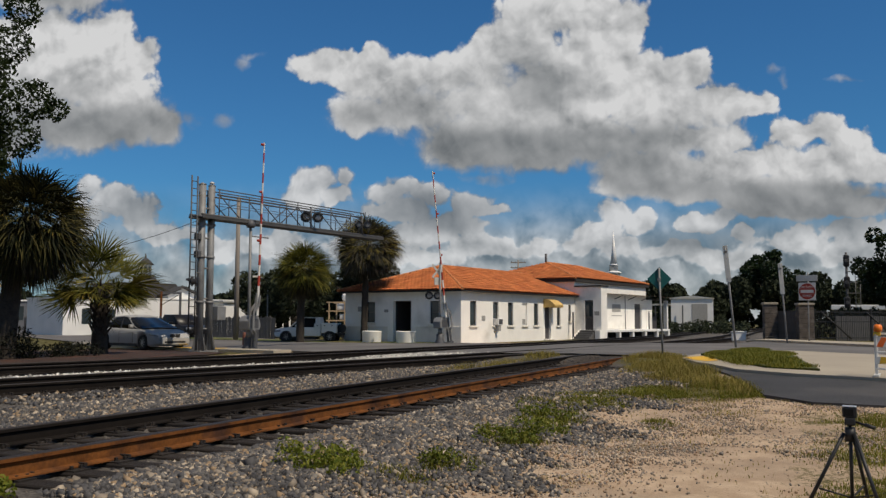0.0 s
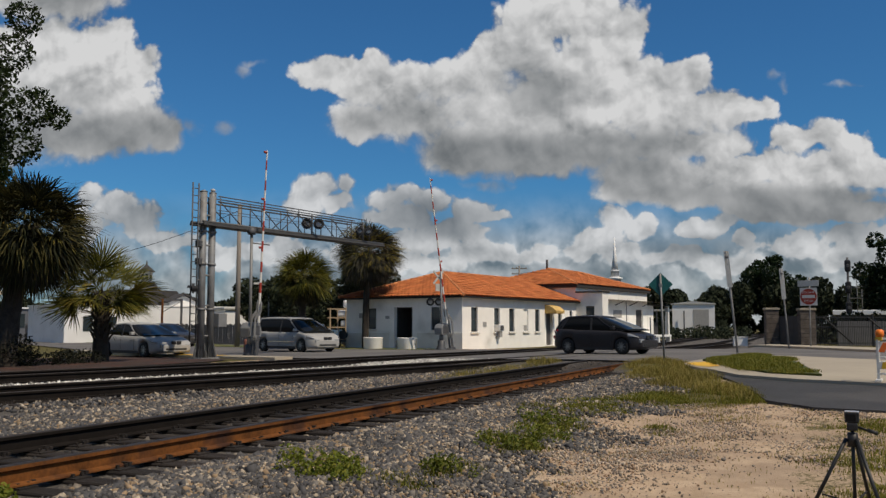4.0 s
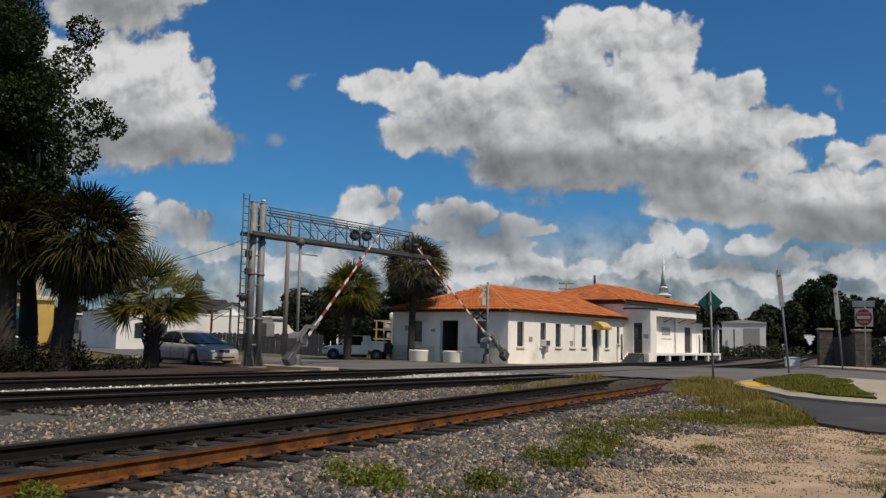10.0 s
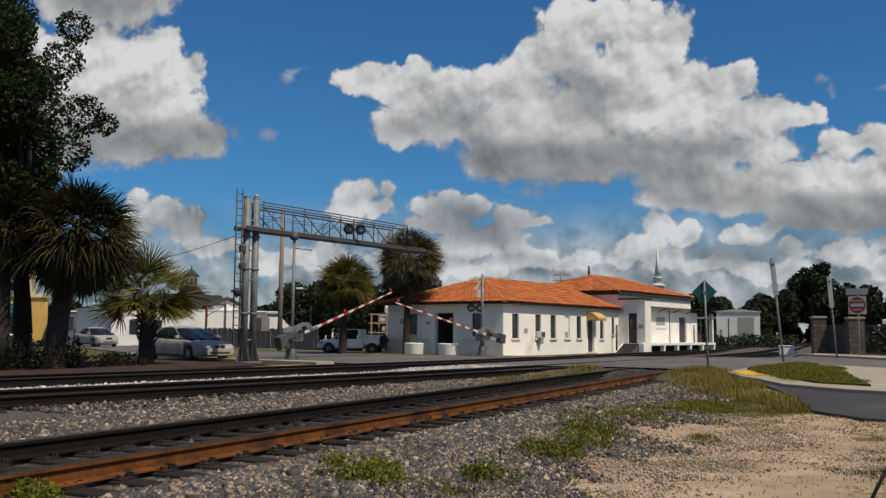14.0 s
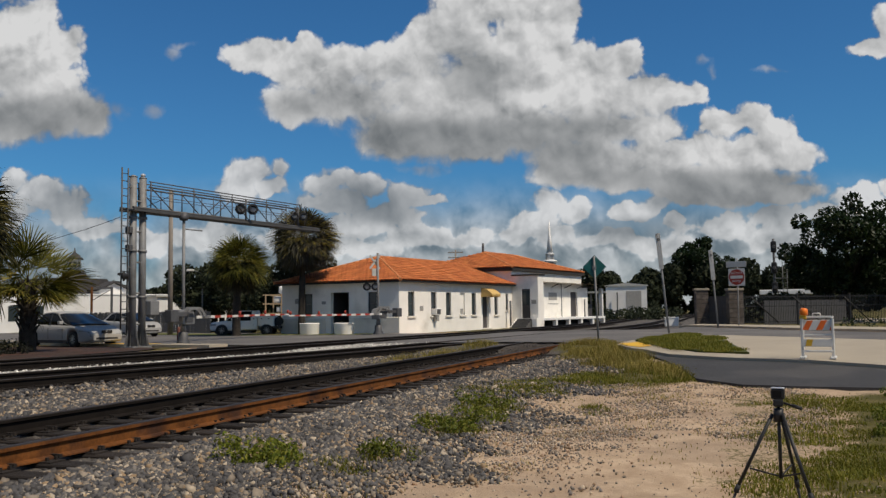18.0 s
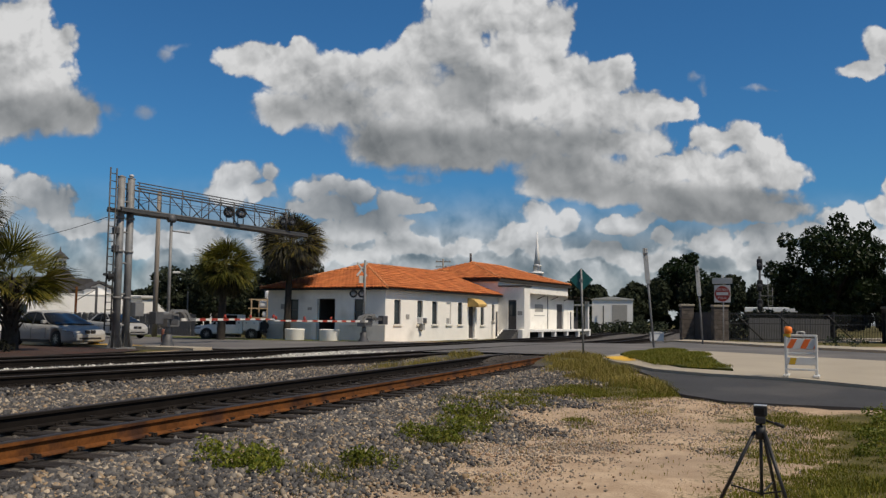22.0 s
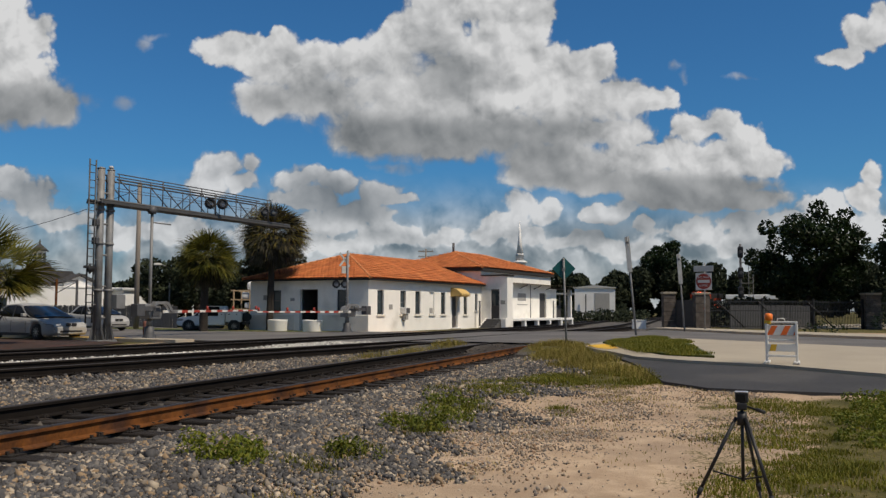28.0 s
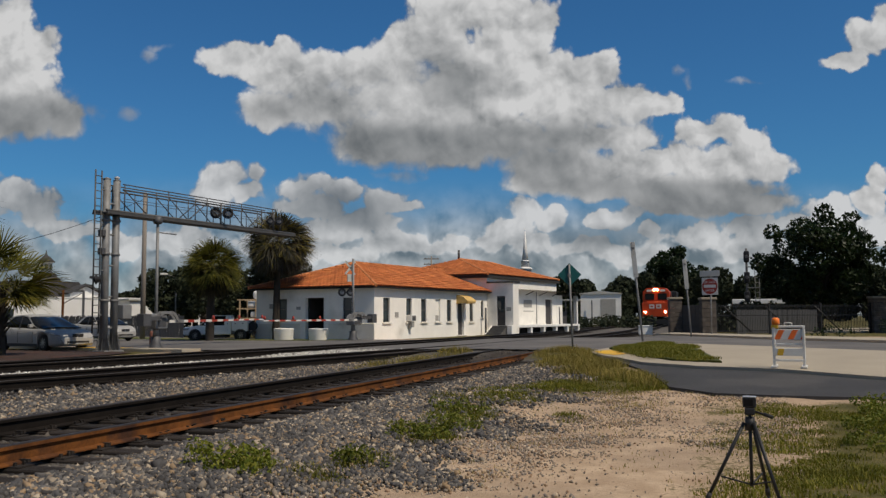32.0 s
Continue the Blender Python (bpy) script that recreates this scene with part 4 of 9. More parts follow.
def build_depot():
    d = thing("station_building", DEPOT, "white stucco railway depot with terracotta tile hip roofs", "building")
    side = pose(0, 0, 0)                                   # the wall to the tracks: x along, y inwards
    front = pose(0, DEEP, 0, 0, 0, -90)                    # the end wall to the street, from its far corner
    wins = [(0.96, 1.66), (3.55, 4.2), (5.35, 6.0), (7.16, 7.8), (8.72, 9.32), (12.0, 12.52), (13.76, 14.16)]
    lows = [1.05, 1.05, 1.05, 1.05, 1.05, 1.02, 1.32]
    door = (10.25, 11.14, 0.15, 2.25)
    holes = [(a, b, z, 2.45) for (a, b), z in zip(wins, lows)] + [door]
    part("wall", wall_mesh(LEN, -0.5, EAVE, 0.25, holes), M["stucco"], d, "sunlit white stucco wall with narrow windows")
    for i, ((a, b), z) in enumerate(zip(wins, lows)):
        window(d, pose(a, 0, z), b - a, 2.45 - z, blind=(0.75, 0.35, 0.25, 0, 0.15, 0.3, 0.2)[i], board=i == 3)
    leaf = part("door", box(B(), 10.25, 0.16, 0.15, 11.14, 0.21, 2.25), M["dark_wood"], d, "dark recessed door")
    part("door_handle", box(B(), 10.32, 0.12, 1.1, 10.36, 0.16, 1.25), M["steel"], leaf)
    part("step", bevel(box(B(), 10.1, -0.75, -0.3, 11.35, -0.003, 0.14), 0.015, 1), M["stucco_band"], d, "low concrete doorstep")
    # scalloped awning
    bm = B()
    n = 9
    for k in range(n):
        a0, a1 = 10.05 + 1.3 * k / n, 10.05 + 1.3 * (k + 1) / n
        vs = [bm.verts.new(p) for p in ((a0, -0.01, 2.78), (a1, -0.01, 2.78), (a1, -0.45, 2.66), (a0, -0.45, 2.66), (a1, -0.8, 2.40), (a0, -0.8, 2.40), ((a0 + a1) / 2, -0.82, 2.16))]
        for f in ((0, 1, 2, 3), (3, 2, 4, 5), (5, 4, 6)):
            bm.faces.new([vs[i] for i in f])
    for a in (10.05, 11.35):
        vs = [bm.verts.new(p) for p in ((a, -0.01, 2.78), (a, -0.45, 2.66), (a, -0.8, 2.40), (a, -0.7, 2.22), (a, -0.01, 2.2))]
        bm.faces.new(vs)
    bmesh.ops.remove_doubles(bm, verts=bm.verts, dist=1e-3)
    bmesh.ops.solidify(bm, geom=bm.faces[:], thickness=0.012)
    part("awning", bm, M["tan_cloth"], d, "tan scalloped cloth awning over the door")
    ac = part("air_conditioner", bevel(box(B(), 3.62, -0.34, 1.08, 4.14, 0.09, 1.46), 0.02, 1), M["white_paint"], d, "window air conditioner")
    part("grille", box(B(), 3.66, -0.345, 1.12, 4.1, -0.337, 1.42), M["steel_dark"], ac)
    part("bracket", box(B(), 3.75, -0.28, 0.72, 4.02, -0.006, 1.07), M["plaque"], ac)
    part("plaque", box(B(), 2.24, -0.02, 1.34, 2.62, -0.002, 1.62), M["plaque"], d, "small grey notice on the wall")
    # street end
    fh = [(DEEP - 6.75, DEEP - 6.1, 1.2, 2.43), (DEEP - 4.74, DEEP - 3.44, 0.02, 2.48), (DEEP - 2.12, DEEP - 1.5, 1.15, 2.45)]
    bm = wall_mesh(DEEP - 0.25, -0.5, EAVE, 0.25, fh, front)
    part("wall", bm, M["stucco"], d, "shaded white stucco end wall")
    for a, b, z0, z1 in (fh[0], fh[2]):
        window(d, front @ pose(a, 0, z0), b - a, z1 - z0)
    a, b = fh[1][:2]
    bm = B()
    for q in ((a, 0.25, 0.0, a + 0.06, 1.6, 2.5), (b - 0.06, 0.25, 0.0, b, 1.6, 2.5), (a, 1.6, 0, b, 1.7, 2.5), (a + 0.06, 0.25, 2.44, b - 0.06, 1.6, 2.5)):
        box(bm, *q, front)
    # recess walls coloured dark: the doorway's shade is painted into them
    part("porch_recess", bm, M["dark_wood"], d, "deep entrance recess with its shade put into dark walls")
    leaf = part("door", box(B(), a + 0.12, 1.52, 0.03, b - 0.12, 1.57, 2.2, front), M["dark_wood"], d, "dark entrance door in the recess")
    part("door_handle", box(B(), b - 0.26, 1.46, 1.0, b - 0.22, 1.52, 1.15, front), M["steel"], leaf)
    part("water_table", bevel(box(B(), -0.03, -0.045, -0.5, a - 0.35, -0.003, 0.97, front), 0.01, 1), M["stucco_band"], d, "projecting stucco base")
    part("water_table", bevel(box(B(), b + 0.35, -0.045, -0.5, DEEP + 0.03, -0.003, 0.99, front), 0.01, 1), M["stucco_band"], d, "projecting stucco base")
    for k in range(3):
        part("entrance_step", bevel(box(B(), a - 0.05, -0.25 - 0.3 * (2 - k), -0.4, b + 0.05, -0.05 - 0.3 * (2 - k) + 0.3, 0.0 - 0.02 + 0.0 - 0.09 * (2 - k), front), 0.012, 1), M["stone_grey"], d)
    part("plaque", box(B(), 3.0, -0.02, 1.8, 3.3, -0.002, 1.97, front), M["plaque"], d, "small dark plate by the entrance")
    part("plaque", box(B(), 1.0, -0.02, 1.85, 1.3, -0.002, 2.15, front), M["plaque"], d, "small grey notice")
    # far walls
    part("wall", box(B(), 0.25, DEEP - 0.25, -0.5, LEN, DEEP, EAVE), M["stucco"], d)
    # hip roof of the low wing
    o = 0.36
    x0, y0, y1, zr, ze = -o, -o, DEEP + o, RIDGE, EAVE + 0.10
    mid, hip = DEEP / 2, 4.3
    deck = B()
    vs = [deck.verts.new(p) for p in ((x0, y0, ze), (LEN, y0, ze), (LEN, y1, ze), (x0, y1, ze), (hip, mid, zr), (LEN, mid, zr))]
    for f in ((0, 1, 5, 4), (3, 0, 4), (2, 3, 4, 5), (0, 3, 2, 1), (1, 2, 5)):
        deck.faces.new([vs[i] for i in f])
    part("roof", deck, M["tile"], d, "terracotta hip roof")
    part("eave_board", box(box(B(), x0, y0, EAVE, LEN, y0 + 0.34, ze - 0.004), x0, y0 + 0.34, EAVE, x0 + 0.34, y1, ze - 0.004), M["soffit"], d, "dark eave")
    run = LEN - x0
    rise = math.hypot(mid - y0, zr - ze)
    barrel_slope("roof_tiles", (x0, y0, ze), (1, 0, 0), (0, mid - y0, zr - ze), run, lambda s: rise * min(1, s / (hip - x0)), d, "rows of half-round terracotta tiles")
    half = y1 - mid
    rise2 = math.hypot(hip - x0, zr - ze)
    barrel_slope("roof_tiles", (x0, y1, ze), (0, -1, 0), (hip - x0, 0, zr - ze), y1 - y0, lambda s: rise2 * (1 - abs(s - half) / half), d, "rows of half-round terracotta tiles")
    cap_run("hip_cap", (x0, y0, ze + 0.06), (hip, mid, zr + 0.06), d)
    cap_run("hip_cap", (x0, y1, ze + 0.06), (hip, mid, zr + 0.06), d)
    cap_run("ridge_cap", (hip, mid, zr + 0.06), (LEN, mid, zr + 0.06), d)
    # tall freight wing
    T0, T1, TE, TR = LEN + 0.003, 28.3, 4.22, 5.72
    part("wall", box(B(), T0, 0.25, 0, T0 + 0.25, DEEP - 0.25, TE), M["stucco"], d, "shaded gable-end wall above the low roof")
    dock = [(19.4, 20.3, 0.72, 2.7), (25.8, 27.3, 0.72, 2.72)]
    part("wall", wall_mesh(T1 - T0, -0.5, TE, 0.25, [(p - T0, q - T0, r, s) for p, q, r, s in dock], pose(T0, 0, 0)), M["stucco"], d, "tall sunlit white freight wall")
    for p, q, r, s in dock:
        leaf = part("door", box(B(), p, 0.14, r, q, 0.2, s), M["dark_wood"], d, "dark freight door")
        part("door_handle", box(B(), p + 0.1, 0.10, 1.7, p + 0.14, 0.14, 1.9), M["steel"], leaf)
    part("wall", box(B(), T0, DEEP - 0.25, -0.5, T1, DEEP, TE), M["stucco"], d)
    part("wall", box(B(), T1 - 0.25, 0.25, -0.5, T1, DEEP - 0.25, TE), M["stucco"], d)
    q = 0.20
    X0, X1, Y0, Y1 = T0 - q, T1 + q, -q, DEEP + q
    ze, zr, hx0, hx1 = TE + 0.10, TR, 18.7, 24.3
    deck = B()
    vs = [deck.verts.new(p) for p in ((X0, Y0, ze), (X1, Y0, ze), (X1, Y1, ze), (X0, Y1, ze), (hx0, mid, zr), (hx1, mid, zr))]
    for f in ((0, 1, 5, 4), (1, 2, 5), (2, 3, 4, 5), (3, 0, 4), (0, 3, 2, 1)):
        deck.faces.new([vs[i] for i in f])
    part("roof", deck, M["tile"], d, "terracotta hip roof of the tall wing")
    bm = B()
    for a in ((X0, Y0, TE - 0.14, X1, 0.0, ze - 0.004), (X0, 0.0, TE - 0.14, T0, Y1, ze - 0.004)):
        box(bm, *a)
    part("eave_board", bm, M["soffit"], d, "dark eave")
    rise = math.hypot(mid - Y0, zr - ze)
    barrel_slope("roof_tiles", (X0, Y0, ze), (1, 0, 0), (0, mid - Y0, zr - ze), X1 - X0,
                 lambda s: rise * min(1, s / (hx0 - X0), (X1 - X0 - s) / (X1 - hx1)), d, "rows of half-round terracotta tiles")
    half = (Y1 - Y0) / 2
    rise2 = math.hypot(hx0 - X0, zr - ze)
    barrel_slope("roof_tiles", (X0, Y1, ze), (0, -1, 0), (hx0 - X0, 0, zr - ze), Y1 - Y0, lambda s: rise2 * (1 - abs(s - half) / half), d, "rows of half-round terracotta tiles")
    cap_run("hip_cap", (X0, Y0, ze + 0.06), (hx0, mid, zr + 0.06), d)
    cap_run("hip_cap", (X1, Y0, ze + 0.06), (hx1, mid, zr + 0.06), d)
    cap_run("ridge_cap", (hx0, mid, zr + 0.06), (hx1, mid, zr + 0.06), d)
    part("vent_pipe", tube(B(), (18.65, mid, zr - 0.1), (18.65, mid, zr + 0.72), 0.09), M["steel_dark"], d, "dark vent pipe on the ridge")
    # porch block with its door and steps
    P0, P1, PY, PZ = LEN + 0.006, 15.75, -2.0, 3.7
    bm = wall_mesh(2.0, -0.5, PZ, 0.2, [(0.75, 1.4, 0.72, 2.77)], pose(P0, 0, 0, 0, 0, -90))
    part("wall", bm, M["stucco"], d, "shaded porch wall")
    bm = B()
    box(bm, P0 + 0.2, PY, -0.5, P1, PY + 0.2, PZ)
    box(bm, P1 - 0.2, PY + 0.2, -0.5, P1, -0.003, PZ)
    part("wall", bm, M["stucco"], d)
    part("roof", bevel(box(B(), P0 - 0.08, PY - 0.08, PZ, P1 + 0.08, 0.0, PZ + 0.10), 0.015, 1), M["soffit"], d, "flat porch roof")
    leaf = part("door", box(B(), P0 + 0.1, -1.4, 0.72, P0 + 0.15, -0.75, 2.77), M["dark_wood"], d, "dark porch door with a glazed upper half")
    part("pane", box(B(), P0 + 0.085, -1.33, 1.65, P0 + 0.098, -0.82, 2.65), M["dark_glass"], leaf)
    part("plaque", box(B(), P0 - 0.02, -1.85, 1.72, P0 - 0.002, -1.5, 2.0), M["plaque"], d, "small grey notice")
    for k in range(5):
        part("porch_step", bevel(box(B(), P0 - 0.3 * (5 - k), -1.62, -0.4, P0 - 0.3 * (4 - k) - 0.004, -0.5, 0.70 * (k + 1) / 5), 0.012, 1), M["stone_grey"], d)
    part("stair_rail", bevel(prism(B(), [(-0.02, 0.30), (-0.02, 0.72), (-0.16, 0.72), (-1.60, -0.05), (-1.60, -0.4), (-1.45, -0.4)], 0, 0.10, Matrix(((1, 0, 0, P0), (0, 0, -1, -0.38), (0, 1, 0, 0), (0, 0, 0, 1)))), 0.01, 1), M["stucco"], d, "white sloping stair wall")
    part("corner_wall", bevel(box(B(), P0 - 0.35, -2.04, -0.5, P0 - 0.003, -1.66, 0.74), 0.02, 1), M["stucco"], d, "low white wall beside the steps")
    part("pipe", tube(B(), (P0 - 1.0, -0.36, -0.3), (P0 - 1.0, -0.36, 1.95), 0.07), M["steel_dark"], d, "dark standpipe beside the steps")
    # loading dock
    D0, D1 = P1 + 0.004, 28.75
    part("dock_deck", bevel(box(B(), D0, -1.85, 0.55, D1, -0.003, 0.72), 0.015, 1), M["white_paint"], d, "white-edged loading dock deck")
    for k in range(6):
        x = D0 + 0.2 + (D1 - D0 - 0.4) * k / 5
        part("dock_post", box(B(), x - 0.16, -1.83, -0.6, x + 0.16, -1.55, 0.546), M["white_paint"], d)
    # added dark sheet behind the posts, painted shade under the deck
    part("dock_backing", box(B(), D0, -0.9, -0.6, D1, -0.8, 0.545), M["dock_shade"], d, "near-black sheet added for the shade under the dock")
    bm = B()
    vs = [bm.verts.new(p) for p in ((D0 + 0.1, -0.003, 3.42), (D1 + 4.2, -0.003, 3.42), (D1 + 4.2, -0.75, 3.34), (D0 + 0.1, -0.75, 3.34))]
    bm.faces.new(vs)
    bmesh.ops.solidify(bm, geom=bm.faces[:], thickness=0.07)
    part("canopy", bm, mat("brown_canopy", (0.12, 0.075, 0.045), 0.85, var=0.4, scale=2), d, "thin brown canopy over the dock")
    for k in range(7):
        x = D0 + 0.4 + (D1 + 3.6 - D0) * k / 6
        part("canopy_bracket", tube(B(), (x, -0.02, 3.0), (x, -0.68, 3.27), 0.03, n=6), M["soffit"], d)
    part("plaque", box(B(), 21.3, -0.02, 2.05, 22.9, -0.002, 2.62), M["plaque"], d, "grey sign board on the dock wall")
    part("plaque", box(B(), 21.2, -0.016, 1.72, 23.2, -0.002, 1.78), M["plaque"], d)
    part("pipe", tube(B(), (23.8, -0.05, 0.72), (23.75, -0.05, 3.3), 0.03, n=6), M["steel"], d)
    part("pipe", tube(B(), (25.0, -1.5, 0.72), (25.0, -1.5, 2.1), 0.05, n=8), M["steel_dark"], d)
    # open bay at the far end
    A0, A1 = D1 + 0.004, 32.8
    part("wall", box(B(), T1 + 0.004, 2.4, -0.5, A1, 2.6, 3.1), M["stucco"], d, "shaded wall of the open bay")
    part("wall", box(B(), T1 + 0.004, -0.02, -0.5, T1 + 1.3, 2.396, 3.1), M["stucco"], d)
    part("roof", box(B(), T1 + 0.43, -0.1, 3.12, A1 + 0.1, 3.4, 3.22), M["soffit"], d, "flat roof of the open bay")
    part("post", box(B(), A1 - 0.3, -0.25, -0.5, A1, 0.05, 3.1), M["white_paint"], d, "white corner post")
    part("bay_screen", box(B(), T1 + 1.304, 0.6, 0.0, A1 - 0.5, 0.7, 1.75), M["dark_wood"], d, "dark boarded screen")
    return d


build_depot()

# ---- crossing signals, gates and signs ----
M["sign_red"] = mat("faded_sign_red", (0.33, 0.040, 0.022), 0.5, var=0.15, scale=6)
M["sign_white"] = mat("sign_white", (0.62, 0.60, 0.56), 0.5, var=0.08, scale=6)
M["sign_back"] = mat("bare_aluminium_sign", (0.50, 0.49, 0.46), 0.55, 0.2, var=0.15, scale=5)
M["sign_teal"] = mat("dark_teal_sign", (0.006, 0.085, 0.085), 0.45, var=0.15, scale=6)
M["orange"] = mat("orange_reflective", (0.75, 0.14, 0.02), 0.5, var=0.1, scale=8)
M["lamp_face"] = mat("grey_lamp_face", (0.45, 0.45, 0.46), 0.3, var=0.1)


def flasher_pair(parent, m, r=0.30, sep=0.36, face="lamp_face"):
    """Two round crossing flashers on a short arm: background discs, lamps and hoods. x along the pair, faces to -y."""
    fl = part("crossarm", tube(B(), (-sep - 0.06, 0, 0), (sep + 0.06, 0, 0), 0.035, n=8), M["steel_dark"], parent, m=m)
    for s in (-sep, sep):
        bm = lathe(B(), [(r * 0.5, -0.2), (r * 0.55, -0.04), (r, -0.03), (r, 0.0)], 20, pose(s, -0.06, 0, 90))
        part("backplate", bm, M["black"], fl, "round black flasher backplate")
        bm = lathe(B(), [(r * 0.55, 0), (r * 0.56, 0.03), (r * 0.4, 0.07), (0.02, 0.09)], 16, pose(s, -0.062, 0, 90))
        part("lamp_lens", bm, M[face], fl, "pale unlit lamp lens" if face == "lamp_face" else "dark unlit lamp lens")
        hood = B()
        for k in range(7):
            a0, a1 = radians(10 + k * 23), radians(10 + (k + 1) * 23)
            vs = [hood.verts.new((s + r * 0.62 * math.cos(a), y, r * 0.62 * math.sin(a))) for a, y in ((a0, -0.06), (a1, -0.06), (a1, -0.26), (a0, -0.26))]
            hood.faces.new(vs)
        bmesh.ops.remove_doubles(hood, verts=hood.verts, dist=1e-4)
        bmesh.ops.solidify(hood, geom=hood.faces[:], thickness=0.008)
        part("hood", hood, M["black"], fl, "curved black lamp hood")
    return fl


def build_gantry():
    g = thing("crossing_cantilever", pose(-22.9, 29.63, 0.25), "grey steel cantilever with flashers reaching over the street", "signal gantry")
    H, L = 6.62, 12.25
    head = math.degrees(math.atan2(41.9 - 29.55, -21.7 + 23.0)) - 90       # the beam runs nearly along y
    R = pose(0, 0, 0, 0, 0, head)

    def P(x, y, z):
        return R @ Vector((x, y, z))

    def low(y):
        """The foot of the beam, which rises a little outwards."""
        return H - 1.22 + 0.011 * y
    for y, r in ((-0.42, 0.150), (0.10, 0.145)):
        post = part("post", tube(B(), P(0, y, 0.0), P(0, y, H), r, r * 0.96, 18), M["steel"], g, "round grey steel post")
        part("base_plate", bevel(box(B(), -0.3, y - 0.26, -0.1, 0.3, y + 0.26, 0.05, R), 0.01, 1), M["steel"], post)
        for k in range(6):
            a = k * math.pi / 3
            vs = B()
            p = Vector((0, y, 0))
            u = Vector((math.cos(a), math.sin(a), 0))
            f = [vs.verts.new(R @ q) for q in (p + u * (r - 0.01) + Vector((0, 0, 0.05)), p + u * (r + 0.16) + Vector((0, 0, 0.05)), p + u * (r - 0.01) + Vector((0, 0, 0.75)))]
            vs.faces.new(f)
            bmesh.ops.solidify(vs, geom=vs.faces[:], thickness=0.02)
            part("gusset", vs, M["steel"], post)
        part("cap", lathe(B(), [(r, H), (r * 1.08, H + 0.03), (0.03, H + 0.09)], 16, R @ pose(0, y, 0)), M["steel"], post)
        for z in (1.9, 3.7, 5.0):
            part("collar", lathe(B(), [(r + 0.004, z), (r + 0.03, z + 0.01), (r + 0.03, z + 0.09), (r + 0.004, z + 0.1)], 16, R @ pose(0, y, 0)), M["steel"], post)
    for k in range(5):
        part("tie_bar", tube(B(), P(0, -0.42, 0.9 + k * 1.2), P(0, 0.10, 0.9 + k * 1.2), 0.04, n=6), M["steel"], g)
    # ladder with its stand-offs
    lad = part("ladder", tube(tube(B(), P(0.05, -1.06, 0.7), P(0.05, -1.06, H + 0.30), 0.032, n=6), P(0.05, -0.74, 0.7), P(0.05, -0.74, H + 0.30), 0.032, n=6), M["steel_mid"], g, "grey climbing ladder")
    for k in range(21):
        part("rung", tube(B(), P(0.05, -1.06, 0.9 + k * 0.29), P(0.05, -0.74, 0.9 + k * 0.29), 0.018, n=5), M["steel_mid"], lad)
    for z in (1.4, 3.1, 4.8, 6.2):
        part("stand_off", tube(B(), P(0.05, -0.74, z), P(0.0, -0.50, z), 0.022, n=5), M["steel"], lad)
    # beam: two open trusses side by side over a thin grating
    t0, t1 = -0.75, L
    for x in (-0.32, 0.32):
        part("chord", tube(B(), P(x, t0, low(t0)), P(x, t1, low(t1)), 0.05, n=8), M["steel_mid"], g)
        part("chord", tube(B(), P(x, 0.1, low(0.1) + 0.86), P(x, t1 - 2.0, low(t1 - 2.0) + 0.86), 0.034, n=8), M["steel_mid"], g)
        part("handrail", tube(B(), P(x, 0.1, low(0.1) + 1.08), P(x, t1 - 1.7, low(t1 - 1.7) + 1.08), 0.024, n=6), M["steel_mid"], g)
        part("knee_rail", tube(B(), P(x, 0.1, low(0.1) + 0.52), P(x, t1 - 1.7, low(t1 - 1.7) + 0.52), 0.012, n=5), M["steel_mid"], g)
        n = 8
        bays = [0.2 + (t1 - 2.2) * k / n for k in range(n + 1)]
        for k, y in enumerate(bays):
            part("upright", tube(B(), P(x, y, low(y)), P(x, y, low(y) + (1.08 if k % 2 == 0 else 0.86)), 0.026 if k % 2 == 0 else 0.02, n=6), M["steel_mid"], g)
            if k < n and k % 4 != 1:
                y2 = bays[k + 1]
                a, b = (0.0, 0.86) if k % 2 else (0.86, 0.0)
                part("diagonal", tube(B(), P(x, y, low(y) + a), P(x, y2, low(y2) + b), 0.022, n=6), M["steel_mid"], g)
    for k in range(9):
        y = 0.2 + (t1 - 0.4) * k / 8
        part("cross_beam", tube(B(), P(-0.32, y, low(y)), P(0.32, y, low(y)), 0.03, n=6), M["steel_mid"], g)
    deck = part("walkway", prism(B(), [(t0, low(t0) - 0.11), (t1, low(t1) - 0.11), (t1, low(t1) - 0.06), (t0, low(t0) - 0.06)], -0.36, 0.36, R @ Matrix(((0, 0, 1, 0), (1, 0, 0, 0), (0, 1, 0, 0), (0, 0, 0, 1)))), M["steel_dark"], g, "grating walkway under the truss")
    for x in (-0.375, 0.375):
        part("edge", prism(B(), [(t0, low(t0) - 0.13), (t1, low(t1) - 0.13), (t1, low(t1) - 0.03), (t0, low(t0) - 0.03)], x - 0.012, x + 0.012, R @ Matrix(((0, 0, 1, 0), (1, 0, 0, 0), (0, 1, 0, 0), (0, 0, 0, 1)))), M["steel_mid"], deck)
    for x in (-0.3, 0.3):
        part("end_post", tube(B(), P(x, L - 1.3, low(L)), P(x, L - 1.3, low(L) + 0.85), 0.026, n=6), M["steel_mid"], g)
    for y, s in ((6.15, 0.25), (10.3, 0.20)):
        flasher_pair(g, R @ pose(0.40, y, low(y) + 0.50, 0, 0, 44), s, s + 0.02)
        part("flasher_post", tube(B(), P(0.36, y, low(y)), P(0.36, y, low(y) + 0.95), 0.04, n=8), M["steel_dark"], g)
